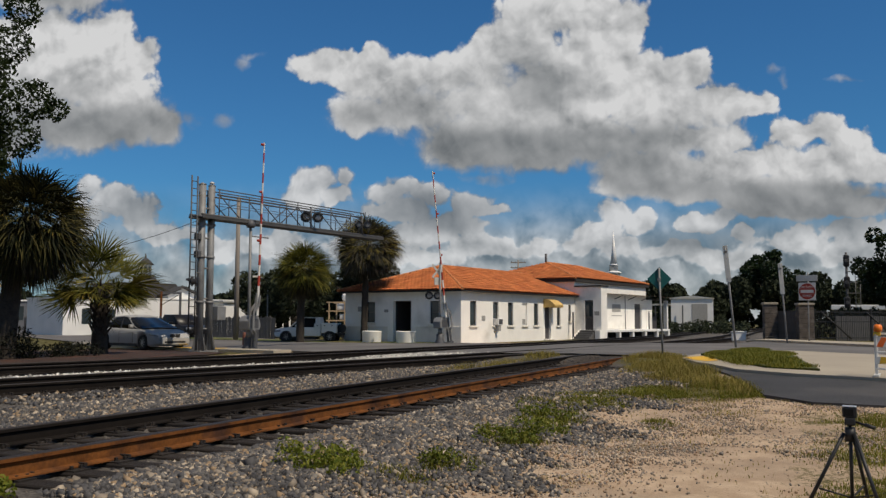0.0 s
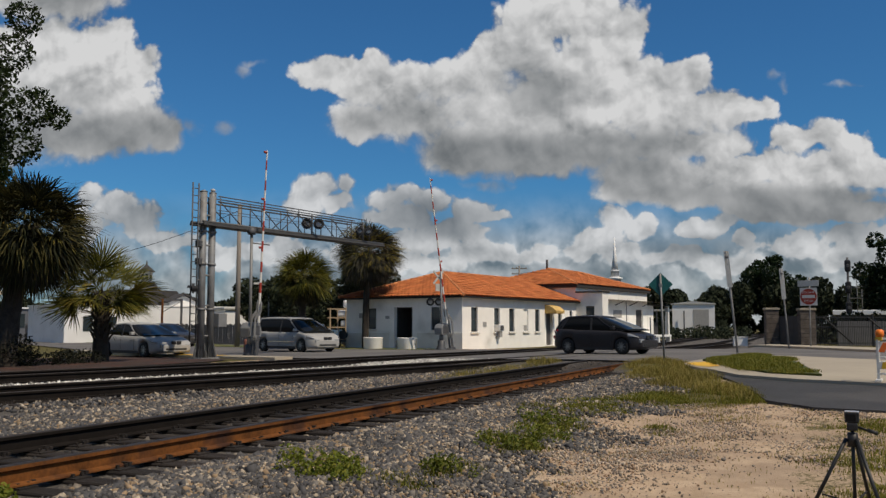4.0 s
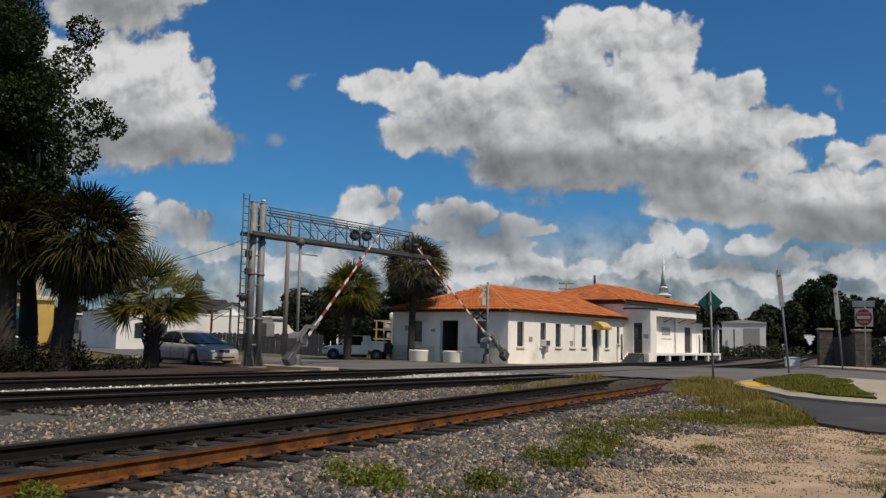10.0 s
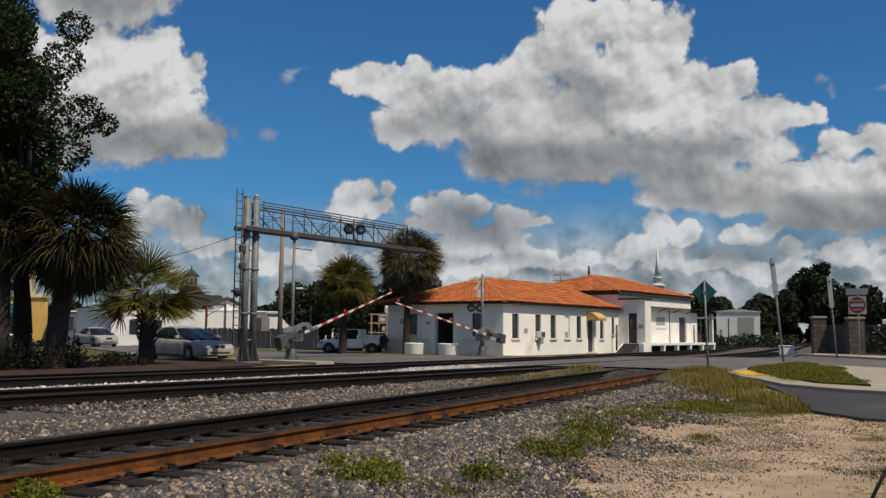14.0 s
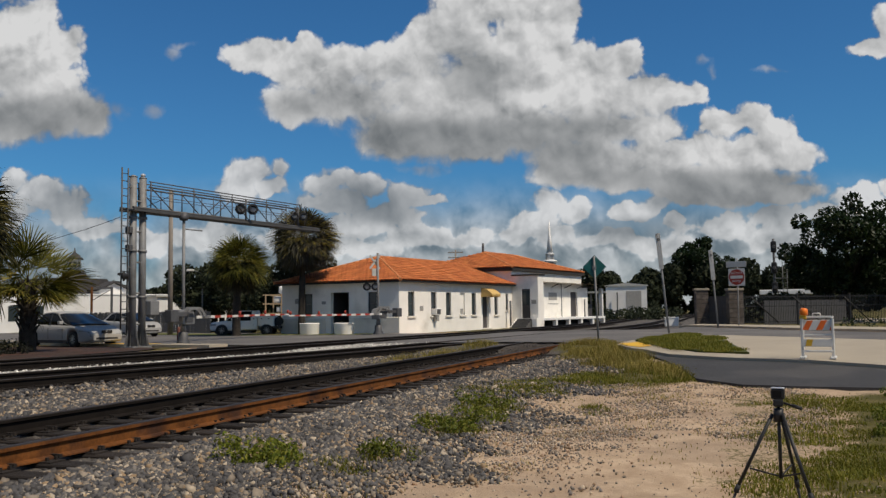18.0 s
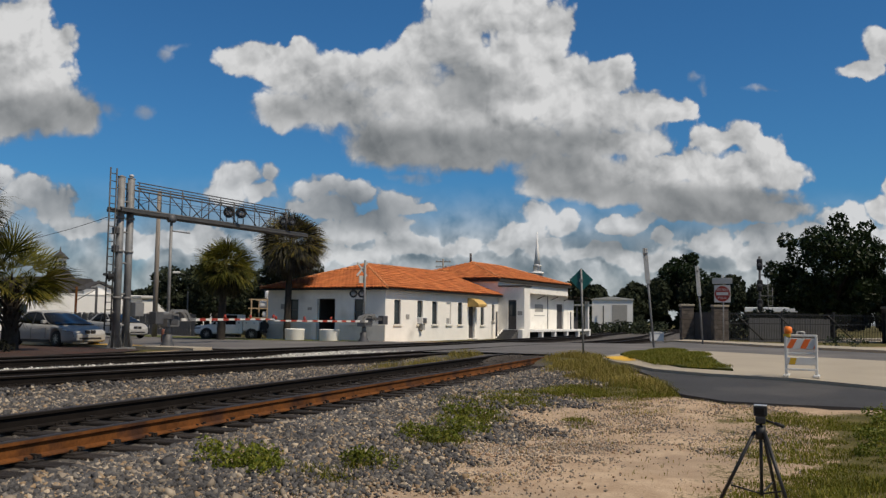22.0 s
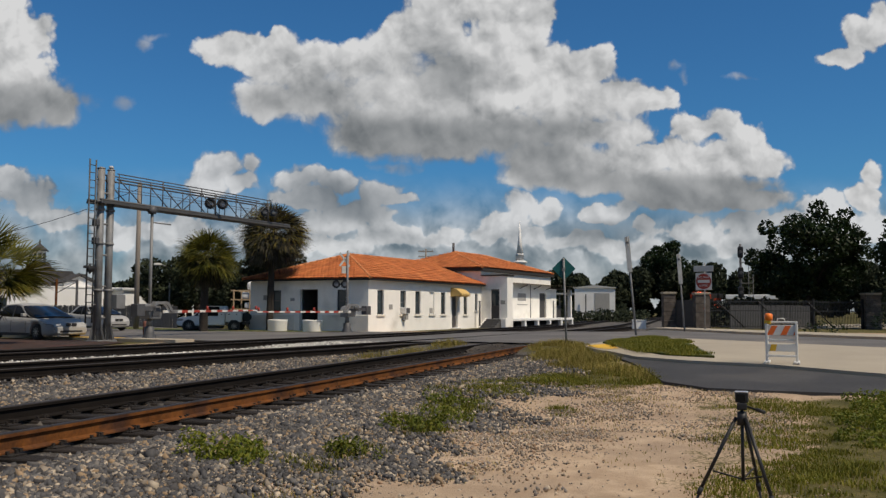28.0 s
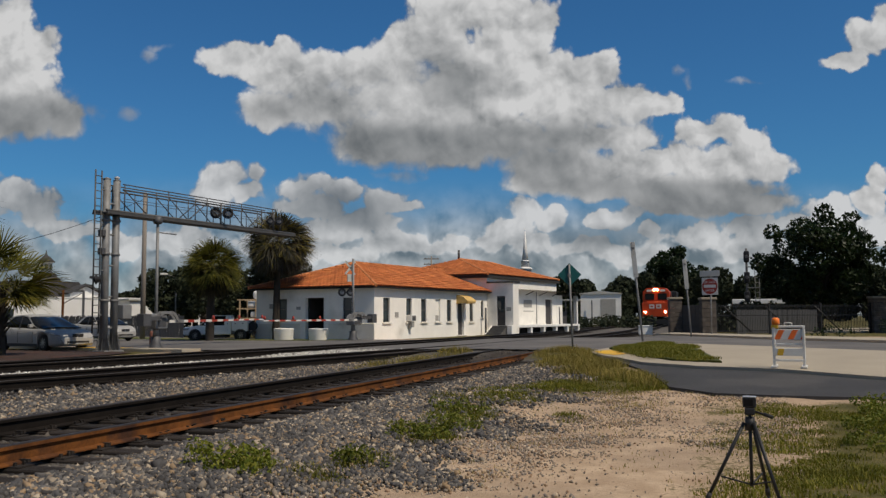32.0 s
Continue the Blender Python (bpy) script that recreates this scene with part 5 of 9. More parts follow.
    part("flood_lamp", lathe(B(), [(0.03, H + 0.06), (0.10, H + 0.10), (0.10, H + 0.16), (0.02, H + 0.20)], 12, R @ pose(0, 0.1, 0)), M["lamp_face"], g, "small white lamp on the post head")
    flasher_pair(g, R @ pose(-0.05, -0.62, 2.75, 0, 0, -60), 0.2, 0.36, "black")
    for z in (3.7, 4.4):
        part("bracket_box", bevel(box(B(), -0.12, -0.72, z, 0.14, -0.54, z + 0.26, R), 0.02, 1), M["steel_dark"], g)
    part("control_box", bevel(box(B(), -0.25, 0.38, 1.25, 0.2, 0.86, 1.80, R), 0.02, 1), M["steel"], g, "grey control box on the post")
    return g


build_gantry()


def gate(m, pole_h, arm_len, flip, mast_label, lights=True):
    """A crossing gate: mast, mechanism and counterweight, and an arm of its own that turns. Returns the arm's pivot part.
    The arm lies along local +y when down; flip -1 turns it to -y."""
    g = thing("crossing_gate", m, mast_label, "crossing gate", "gates of the level crossing")
    mast = part("mast", tube(B(), (0, 0, 0.1), (0, 0, pole_h), 0.065, 0.06, 12), M["steel"], g, "grey steel mast")
    part("base", lathe(B(), [(0.30, -0.1), (0.30, 0.05), (0.2, 0.25), (0.2, 0.5), (0.10, 0.55)], 14), M["steel_dark"], g, "cast mast foundation")
    bm = prism(B(), [(-0.40, 0.84), (0.36, 0.84), (0.42, 1.05), (0.30, 1.38), (0.05, 1.46), (-0.30, 1.40), (-0.44, 1.20)], -0.18, 0.30, Matrix(((0, 0, 1, 0), (1, 0, 0, 0), (0, 1, 0, 0), (0, 0, 0, 1))))
    box_ = part("mechanism", bevel(bm, 0.035, 2), M["steel"], g, "grey gate mechanism housing")
    part("cover", bevel(box(B(), 0.30, -0.26, 0.92, 0.33, 0.24, 1.30), 0.015, 1), M["steel_dark"], box_)
    part("collar", tube(B(), (0, 0, 0.55), (0, 0, 0.86), 0.13, 0.10, 12), M["steel"], g)
    hinge = pose(0.42, 0, 1.12)
    arm = part("arm", bevel(box(B(), -0.03, flip * 0.3 if flip > 0 else -1.1, -0.06, 0.03, flip * 1.1 if flip > 0 else -0.3, 0.06), 0.01, 1), M["sign_white"], g, "red and white striped gate arm", m=hinge)
    n = int((arm_len - 1.1) / 0.42)
    for k in range(n):
        a, b = 1.1 + k * (arm_len - 1.1) / n, 1.1 + (k + 1) * (arm_len - 1.1) / n
        w = 0.055 * (1 - 0.45 * k / n)
        if flip < 0:
            a, b = -b, -a
        part("stripe", box(B(), -w * 0.4, a, -w, w * 0.4, b, w), M["sign_red"] if k % 2 else M["sign_white"], arm)
    for q in (0.45, 0.72, 0.985):
        y = flip * arm_len * q
        part("arm_lamp", lathe(B(), [(0.05, 0), (0.06, 0.03), (0.05, 0.14), (0.02, 0.17)], 10, pose(0, y, 0.05)), M["sign_red"], arm, "small red arm lamp")
    # bent bracket to the arm, counterweight struts on the other side of the hinge
    for s in (-0.09, 0.09):
        yz = Matrix(((0, 0, 1, s - 0.015), (flip, 0, 0, 0), (0, 1, 0, 0), (0, 0, 0, 1)))
        bm = prism(B(), [(-0.35, 0.02), (-0.20, 0.30), (0.40, 0.30), (0.55, 0.20), (0.72, -0.02), (1.15, -0.05), (1.15, 0.05), (0.80, 0.09), (0.62, 0.30), (0.45, 0.42), (-0.30, 0.40), (-0.50, 0.10)][:6] + [(1.15, 0.06), (0.82, 0.08), (0.60, 0.34), (0.42, 0.42), (-0.25, 0.42), (-0.5, 0.12)], 0, 0.03, yz)
        part("arm_bracket", bm, M["steel"], arm, "bent grey arm bracket")
        bm = prism(B(), [(-0.30, 0.05), (-0.30, 0.22), (-1.25, 0.22), (-1.25, 0.06)], 0, 0.03, yz)
        part("counter_strut", bm, M["steel_dark"], arm, "dark counterweight strut")
    part("counterweight", bevel(box(B(), -0.17, -1.28 * flip - 0.24, -0.16, 0.17, -1.28 * flip + 0.24, 0.32), 0.02, 1), M["steel_dark"], arm, "dark counterweight")
    return g, arm


GATE_1 = pose(-22.3, 31.6, 0.26, 0, 0, -2)
gate_1, ARM_1 = gate(GATE_1, 5.1, 7.6, 1, "grey crossing gate with a striped arm beside the cantilever")
part("bell", lathe(B(), [(0.02, 5.08), (0.16, 5.1), (0.2, 5.2), (0.16, 5.36), (0.05, 5.42)], 14), M["steel_dark"], gate_1, "round crossing bell")
part("cross_tube", tube(B(), (0, 0.05, 4.75), (0.1, 1.1, 4.75), 0.03, n=6), M["steel"], gate_1)
GATE_2 = pose(-19.7, 45.6, 0.26, 0, 0, -9.5)
gate_2, ARM_2 = gate(GATE_2, 4.45, 8.25, -1, "grey crossing gate with crossbuck and flashers by the depot")
flasher_pair(gate_2, pose(-0.34, -0.16, 2.62, 0, 0, 32), 0.22, 0.23)
for a in (45, -45):
    bm = box(B(), -0.5, -0.015, -0.055, 0.5, 0.015, 0.055, pose(-0.12, -0.12, 3.95, 0, 0, 75) @ pose(0, 0, 0, 0, a))
    part("crossbuck", bm, M["sign_back"], gate_2, "bare back of a crossbuck blade")
part("sign", box(B(), -0.2, -0.02, 3.2, 0.2, 0.02, 3.6, pose(-0.12, -0.12, 0, 0, 0, 75)), M["sign_back"], gate_2)
part("sign_arm", tube(B(), (0, 0, 3.95), (-0.1, -0.12, 3.95), 0.025, n=6), M["steel"], gate_2)


def lean_post(name, base, top, r, material, label, category, group=""):
    t = thing(name, pose(*base), label, category, group)
    d = Vector(top) - Vector(base)
    part("post", tube(B(), (0, 0, -0.3), d, r, r, 8), material, t)
    return t, d


# diamond sign seen from behind
t, d = lean_post("road_sign", (-4.73, 27.9, 0.3), (-4.80, 27.8, 3.12), 0.032, M["steel"], "dark teal diamond sign plate on a thin steel post", "road sign")
bm = prism(B(), [(-0.36, 0), (0, -0.36), (0.36, 0), (0, 0.36)], 0, 0.006, pose(d.x, d.y + 0.04, d.z - 0.33, 90, 0, 12))
part("sign_plate", bm, M["sign_teal"], t, "dark teal diamond plate")
part("bracket", box(B(), d.x - 0.05, d.y - 0.02, d.z - 0.4, d.x + 0.05, d.y + 0.03, d.z - 0.3), M["steel"], t)
# two leaning posts with narrow signs seen edge on
for base, top, sz, lab in (((-3.65, 39.0, 0.40), (-4.02, 38.9, 4.63), 1.5, "leaning steel post with a tall narrow sign"), ((-2.05, 47.3, 0.42), (-2.32, 47.2, 4.36), 1.5, "leaning steel post with narrow stacked signs")):
    t, d = lean_post("road_sign", base, top, 0.045, M["steel"], lab, "road sign", "leaning posts by the street")
    ax = d.normalized()
    q = d - ax * sz
    rot = Matrix.Translation(q) @ ax.to_track_quat("Z", "Y").to_matrix().to_4x4()
    part("sign_plate", bevel(box(B(), -0.10, -0.065, 0, 0.10, -0.05, sz, Matrix.Translation(q) @ pose(0, 0, 0, 0, math.degrees(math.atan2(ax.x, ax.z)), 0)), 0.005, 1), M["sign_back"], t, "narrow bare metal sign plate")
    part("bracket", box(B(), -0.05, -0.06, sz * 0.8, 0.05, 0.06, sz * 0.86, rot), M["steel_dark"], t)
    part("bracket", box(B(), -0.05, -0.06, sz * 0.05, 0.05, 0.06, sz * 0.11, rot), M["steel_dark"], t)
# do not enter sign
t, d = lean_post("road_sign", (-1.13, 48.9, 0.14), (-1.10, 48.9, 3.99), 0.035, M["steel"], "red and white do-not-enter sign on a steel post", "road sign")
TURN = pose(0, 0, 0, 0, 0, -17)
part("sign_plate", bevel(box(B(), -0.42, -0.08, 2.45, 0.42, -0.07, 3.33, TURN), 0.004, 1), M["sign_white"], t, "white square sign plate")
part("red_disc", lathe(B(), [(0.40, 0), (0.40, 0.004)], 28, TURN @ pose(0, -0.082, 2.89, 90)), M["sign_red"], t, "red disc")
part("white_bar", box(B(), -0.31, -0.094, 2.82, 0.31, -0.088, 2.97, TURN), M["sign_white"], t)
lettering(t, TURN @ pose(0, -0.089, 3.10, 90), "DO NOT", 0.15, M["sign_white"])
lettering(t, TURN @ pose(0, -0.089, 2.67, 90), "ENTER", 0.15, M["sign_white"])
part("sign_plate", bevel(box(B(), -0.52, -0.08, 3.40, 0.52, -0.07, 3.70, TURN), 0.004, 1), M["sign_back"], t, "grey plate above the sign")
for z in (2.6, 3.2, 3.55):
    part("bracket", box(B(), -0.03, -0.07, z, 0.03, -0.03, z + 0.05, TURN), M["steel_dark"], t)

# ---- plants ----
def frond_fan(r, length, verts, faces, base, out, droop, spread=75, blades=13, width=0.06):
    """One fan leaf: a stalk and a fan of narrow drooping blades. out: unit direction of the stalk."""
    out = np.array(out) / np.linalg.norm(out)
    up = np.array((0, 0, 1.0))
    side = np.cross(out, up)
    n = np.linalg.norm(side)
    side = side / n if n > 1e-3 else np.array((1.0, 0, 0))
    nrm = np.cross(side, out)
    tw = r.uniform(-1.0, 1.0)                                  # the fan is twisted on its stalk
    side, nrm = side * math.cos(tw) + nrm * math.sin(tw), nrm * math.cos(tw) - side * math.sin(tw)
    base = np.array(base)
    hub = base + out * length * 0.42 - up * droop * 0.10 * length

    def quad_strip(pts, w):
        k = len(verts)
        for p, ww, sd in zip(pts, w, [side] * len(pts)):
            verts.append(p - sd * ww)
            verts.append(p + sd * ww)
        for i in range(len(pts) - 1):
            faces.append((k + 2 * i, k + 2 * i + 1, k + 2 * i + 3, k + 2 * i + 2))
    quad_strip([base, hub], [0.018, 0.012])
    for i in range(blades):
        a = radians(-spread + 2 * spread * i / (blades - 1)) + r.uniform(-0.05, 0.05)
        d = out * math.cos(a) + side * math.sin(a) + nrm * r.uniform(-0.05, 0.18)
        L = length * (0.62 - 0.14 * abs(math.sin(a))) * r.uniform(0.85, 1.1)
        s2 = np.cross(d, nrm)
        s2 /= np.linalg.norm(s2)
        p0, p1, p2, p3 = hub, hub + d * L * 0.4 - up * droop * L * 0.05, hub + d * L * 0.75 - up * droop * L * 0.22, hub + d * L * 0.97 - up * droop * L * 0.5
        k = len(verts)
        for p, w in ((p0, 0.15), (p1, 1.0), (p2, 0.7), (p3, 0.06)):
            verts.append(p - s2 * width * w * 0.5)
            verts.append(p + s2 * width * w * 0.5)
        for j in range(3):
            faces.append((k + 2 * j, k + 2 * j + 1, k + 2 * j + 3, k + 2 * j + 2))


def crown_mesh(name, seed, count, length, lo, hi, droop, material, parent, at, label="", blades=13, width=0.06, squash=1.0):
    r = random.Random(seed)
    verts, faces = [], []
    for i in range(count):
        s0, s1 = math.sin(radians(lo)), math.sin(radians(hi))
        e = math.asin(s0 + (s1 - s0) * (i + 0.5) / count) + radians(r.uniform(-6, 6))
        a = i * 2.39996 + r.uniform(-0.3, 0.3)
        out = (math.cos(e) * math.cos(a), math.cos(e) * math.sin(a), math.sin(e) * squash)
        b = np.array(at) + np.array(out) * 0.12 + np.array((0, 0, r.uniform(-0.25, 0.15)))
        frond_fan(r, length * r.uniform(0.85, 1.1), verts, faces, b, out, droop * r.uniform(0.6, 1.4), blades=blades, width=width)
    ob = new(name, mesh_of(name, verts, faces, material))
    ob.parent = parent
    return tagged(ob, label)


def palm(base, height, radius, seed, label, lean=(0, 0), trunk_r=0.2, dry=0.35, fronds=46, gold=3, booted=0.0, blades=13, low=-50, droop=0.55, width=0.06, leaf="frond", under=None):
    t = thing("palm_tree", pose(*base), label, "palm tree", "palms by the street")
    r = random.Random(seed)
    bm = B()
    n = max(6, int(height / 0.28))
    rings = []
    for i in range(n + 1):
        q = i / n
        rr = trunk_r * (1.28 - 0.35 * q + 0.12 * max(0, q - 0.8) * 5) * (1 + 0.05 * (i % 2)) * r.uniform(0.96, 1.04)
        c = Vector((lean[0] * q * q, lean[1] * q * q, -0.25 + (height + 0.25) * q))
        rings.append([bm.verts.new(c + Vector((rr * math.cos(k * math.pi / 6), rr * math.sin(k * math.pi / 6), 0))) for k in range(12)])
    for a, b in zip(rings, rings[1:]):
        for k in range(12):
            bm.faces.new((a[k], a[(k + 1) % 12], b[(k + 1) % 12], b[k])).smooth = True
    bm.faces.new(rings[0][::-1])
    bm.faces.new(rings[-1])
    trunk = part("trunk", bm, M["bark"], t, "grey ringed trunk")
    if booted:
        bm = B()
        z = height * (1 - booted)
        i = 0
        while z < height:
            a = i * 2.4
            q = (z + 0.25) / (height + 0.25)
            c = Vector((lean[0] * q * q, lean[1] * q * q, z))
            u = Vector((math.cos(a), math.sin(a), 0))
            tube(bm, c + u * trunk_r * 0.8, c + u * (trunk_r + 0.16) + Vector((0, 0, 0.28)), 0.06, 0.03, 5)
            z += 0.035
            i += 1
        part("leaf_base", bm, M["bark"], trunk, "old cut leaf bases on the trunk")
    top = (lean[0], lean[1], height)
    crown_mesh("crown", seed, fronds, radius, -30, 86, droop, M[leaf], t, top, "dense green fan fronds", blades, width)
    # under can be a darker frond colour that carries the shade below the crown
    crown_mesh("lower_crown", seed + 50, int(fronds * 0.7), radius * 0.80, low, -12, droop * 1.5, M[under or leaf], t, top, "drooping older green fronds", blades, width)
    if dry:
        crown_mesh("dry_skirt", seed + 9, int(fronds * dry), radius * 0.66, -74, -38, 1.0, M["frond_dry"], t, (top[0], top[1], height - 0.15), "dead brown fronds hanging below the crown", blades, width)
    if gold:
        crown_mesh("gold_fronds", seed + 5, gold, radius * 1.02, -20, 30, 0.6, M["frond_gold"], t, top, "a few yellowed fronds", blades, width)
    return t


def leaf_cloud(centres, per, size, seed, flat=1.0, n_leaf=1):
    """Leaf cards scattered in uneven clumps: arrays of points and quads."""
    g = np.random.default_rng(seed)
    V, F = [], []
    k = 0
    for cx, cy, cz, rr in centres:
        n = int(per * rr * rr)
        d = g.normal(size=(n, 3))
        d /= np.linalg.norm(d, axis=1)[:, None]
        rad = rr * g.uniform(0.55, 1.08, n) ** 0.7
        c = np.array((cx, cy, cz)) + d * rad[:, None] * np.array((1, 1, flat))
        u = g.normal(size=(n, 3))
        u /= np.linalg.norm(u, axis=1)[:, None]
        w = np.cross(u, g.normal(size=(n, 3)))
        w /= np.linalg.norm(w, axis=1)[:, None]
        s = size * g.uniform(0.6, 1.3, n)[:, None]
        q = np.stack([c - u * s, c + w * s * 0.5, c + u * s, c - w * s * 0.5], 1)
        V.append(q.reshape(-1, 3))
        F.append(np.arange(n * 4).reshape(-1, 4) + k)
        k += n * 4
    return np.concatenate(V), np.concatenate(F)


def broad_tree(base, trunk_h, trunk_r, clumps, per, leaf, seed, label, material=None, category="tree", limbs=True, group=""):
    """A tapered trunk, limbs to each clump, and a crown of many small leaves with gaps. clumps: (x, y, z, radius) from the base."""
    t = thing("tree", pose(*base), label, category, group)
    r = random.Random(seed)
    bm = B()
    p = Vector((0, 0, -0.3))
    rr = trunk_r * 1.3
    for i in range(5):
        q = Vector((r.uniform(-0.12, 0.12), r.uniform(-0.12, 0.12), trunk_h * (i + 1) / 5))
        tube(bm, p, q, rr, rr * 0.88, 10, caps=True)
        p, rr = q, rr * 0.88
    part("trunk", bm, M["bark_dark"], t, "dark tapered trunk")
    if limbs:
        for c in clumps[:14]:
            bm = B()
            a, b = Vector((p.x, p.y, trunk_h * r.uniform(0.75, 1.0))), Vector(c[:3])
            mid = a.lerp(b, 0.5) + Vector((r.uniform(-0.3, 0.3), r.uniform(-0.3, 0.3), r.uniform(0.1, 0.5)))
            tube(bm, a, mid, trunk_r * 0.42, trunk_r * 0.26, 6)
            tube(bm, mid, b, trunk_r * 0.26, trunk_r * 0.08, 6)
            part("limb", bm, M["bark_dark"], t)
    v, f = leaf_cloud(clumps, per, leaf, seed)
    ob = new("crown", mesh_of("crown", v, f, material or M["leaf"]))
    ob.parent = t
    tagged(ob, "uneven dark green crown of small leaves")
    return t


def clump_ball(r, n, cx, cy, cz, rx, ry, rz, lo, hi):
    """Clump centres spread unevenly through an ellipsoid."""
    out = []
    while len(out) < n:
        x, y, z = (r.uniform(-1, 1) for _ in range(3))
        d = math.sqrt(x * x + y * y + z * z)
        if 0.35 < d < 1:
            out.append((cx + x * rx, cy + y * ry, cz + z * rz, r.uniform(lo, hi)))
    return out


# first, second and fourth palm use fronds with shade painted into them
palm((-23.85, 20.85, 0.22), 4.5, 2.2, 11, "tall cabbage palm with a shaggy crown and hanging dead fronds", (0.5, 0.3), 0.27, dry=0.9, fronds=130, gold=4, blades=21, low=-72, droop=0.62, width=0.046, leaf="frond_shaded")
palm((-24.9, 19.6, 0.22), 4.7, 1.8, 61, "second cabbage palm with a shaded drooping crown", (-0.3, 0.2), 0.26, dry=0.7, fronds=100, gold=0, blades=19, low=-66, droop=0.55, width=0.055, leaf="frond_shaded")
palm((-24.56, 25.6, 0.22), 2.5, 2.15, 23, "short cabbage palm with a booted trunk and spreading fans", (0.0, 0.0), 0.24, dry=0.0, fronds=36, gold=5, booted=0.75, blades=25, low=-8, droop=0.20, width=0.046, leaf="frond_olive")
palm((-28.4, 45.3, 0.18), 4.35, 1.95, 37, "cabbage palm with olive fronds behind the white truck", (0.1, 0.1), 0.19, dry=0.3, fronds=90, gold=8, blades=23, low=-60, droop=0.62, width=0.045, leaf="frond_olive", under="frond_shaded")
palm((-25.55, 47.8, 0.2), 5.85, 2.25, 41, "tall cabbage palm beside the depot entrance", (0.1, 0.15), 0.165, dry=0.3, fronds=130, gold=5, blades=23, low=-52, droop=0.62, width=0.045, leaf="frond_mixed", under="frond_grey")

r = random.Random(5)
oak = clump_ball(r, 92, -3.0, -2.2, 9.2, 4.3, 4.3, 4.2, 0.7, 1.35) + [(1.2, 1.1, 8.6, 0.7), (1.8, 1.5, 8.3, 0.4), (0.6, 0.6, 10.4, 0.7), (0.9, 0.8, 11.6, 0.6), (0.9, 0.8, 7.3, 0.7), (0.2, 0.2, 6.4, 0.6)] + clump_ball(r, 30, -3.2, -2.6, 5.6, 3.4, 3.4, 1.8, 0.7, 1.2) + clump_ball(r, 22, -0.4, -0.5, 5.9, 1.5, 1.5, 1.6, 0.5, 0.9)
broad_tree((-25.6, 21.0, 0.22), 5.6, 0.27, oak, 1500, 0.080, 8, "large dark oak overhanging the street edge", M["leaf_oak"], group="trees")
r = random.Random(6)
broad_tree((5.1, 63.0, 0.4), 2.6, 0.3, clump_ball(r, 26, 0, 0, 4.9, 3.3, 3.3, 2.6, 0.6, 1.1) + clump_ball(r, 16, 0, 0, 3.2, 2.6, 2.6, 1.3, 0.6, 1.0) + [(-3.4, 0, 4.6, 0.6), (-2.6, 0, 6.6, 0.5), (0.6, 0, 7.7, 0.6), (2.2, 0, 7.3, 0.5)], 560, 0.15, 9, "dark leafy tree behind the iron fence", group="trees")
r = random.Random(7)
broad_tree((-11.4, 200, 0.1), 5.2, 0.6, clump_ball(r, 24, 0, 0, 10.2, 5.4, 5.4, 5.0, 1.3, 2.2), 150, 0.36, 10, "dark tree beyond the bend of the tracks", group="trees")
r = random.Random(17)
broad_tree((10.3, 60, 0.4), 2.5, 0.25, clump_ball(r, 14, 0, 0, 4.4, 1.7, 1.7, 2.2, 0.5, 0.9), 480, 0.15, 12, "dark leafy tree beside the fence", group="trees")
r = random.Random(18)
for bx, by, hh, w, sd in ((-38.5, 60.5, 5.4, 3.2, 1), (-33.5, 62, 5.8, 3.0, 2), (-42.5, 62, 4.8, 2.6, 3), (-30, 66, 4.8, 2.6, 4), (-36, 66, 5.6, 3, 5), (-44, 68, 5.0, 3, 6)):
    broad_tree((bx, by, 0.15), hh * 0.4, 0.25, clump_ball(r, 16, 0, 0, hh * 0.62, w, w, hh * 0.42, 0.6, 1.1), 380, 0.19, 20 + sd, "dark tree behind the timber fence", M["leaf_far"], group="trees behind the fence")


def far_woods():
    g = np.random.default_rng(4)
    cs = []
    for i in range(760):
        a = radians(g.uniform(-62, 26))
        d = g.uniform(185, 230)
        h = (10.4 if a > -0.20 else 7.2) + 1.2 * math.sin(a * 9) + g.uniform(-1, 1.6)
        rr = g.uniform(1.4, 2.6)
        cs.append((d * math.sin(a), d * math.cos(a), max(1, h - rr - 7 * g.uniform(0, 1) ** 1.5), rr))
    v, f = leaf_cloud(cs, 120, 0.5, 3)
    tagged(new("far_woods", mesh_of("far_woods", v, f, M["leaf_far"])), "distant belt of dark green woodland", "woods", kind="stuff")


far_woods()
# dark growth behind the iron fence
g = np.random.default_rng(21)
cs = []
for k in range(110):
    q = g.uniform(0, 0.24) if k < 60 else g.uniform(0.5, 1)
    cs.append((-2.0 + 24 * q + g.uniform(-1, 1), 63.5 + 12 * q + g.uniform(-1.2, 1.5), 0.4 + g.uniform(0.2, 1.3), g.uniform(0.6, 1.0)))
v, f = leaf_cloud(cs, 130, 0.15, 31)
tagged(new("hedge", mesh_of("hedge", v, f, M["leaf_far"])), "rough dark green growth behind the iron fence", "hedge")
# clipped hedge under the palms
g = np.random.default_rng(12)
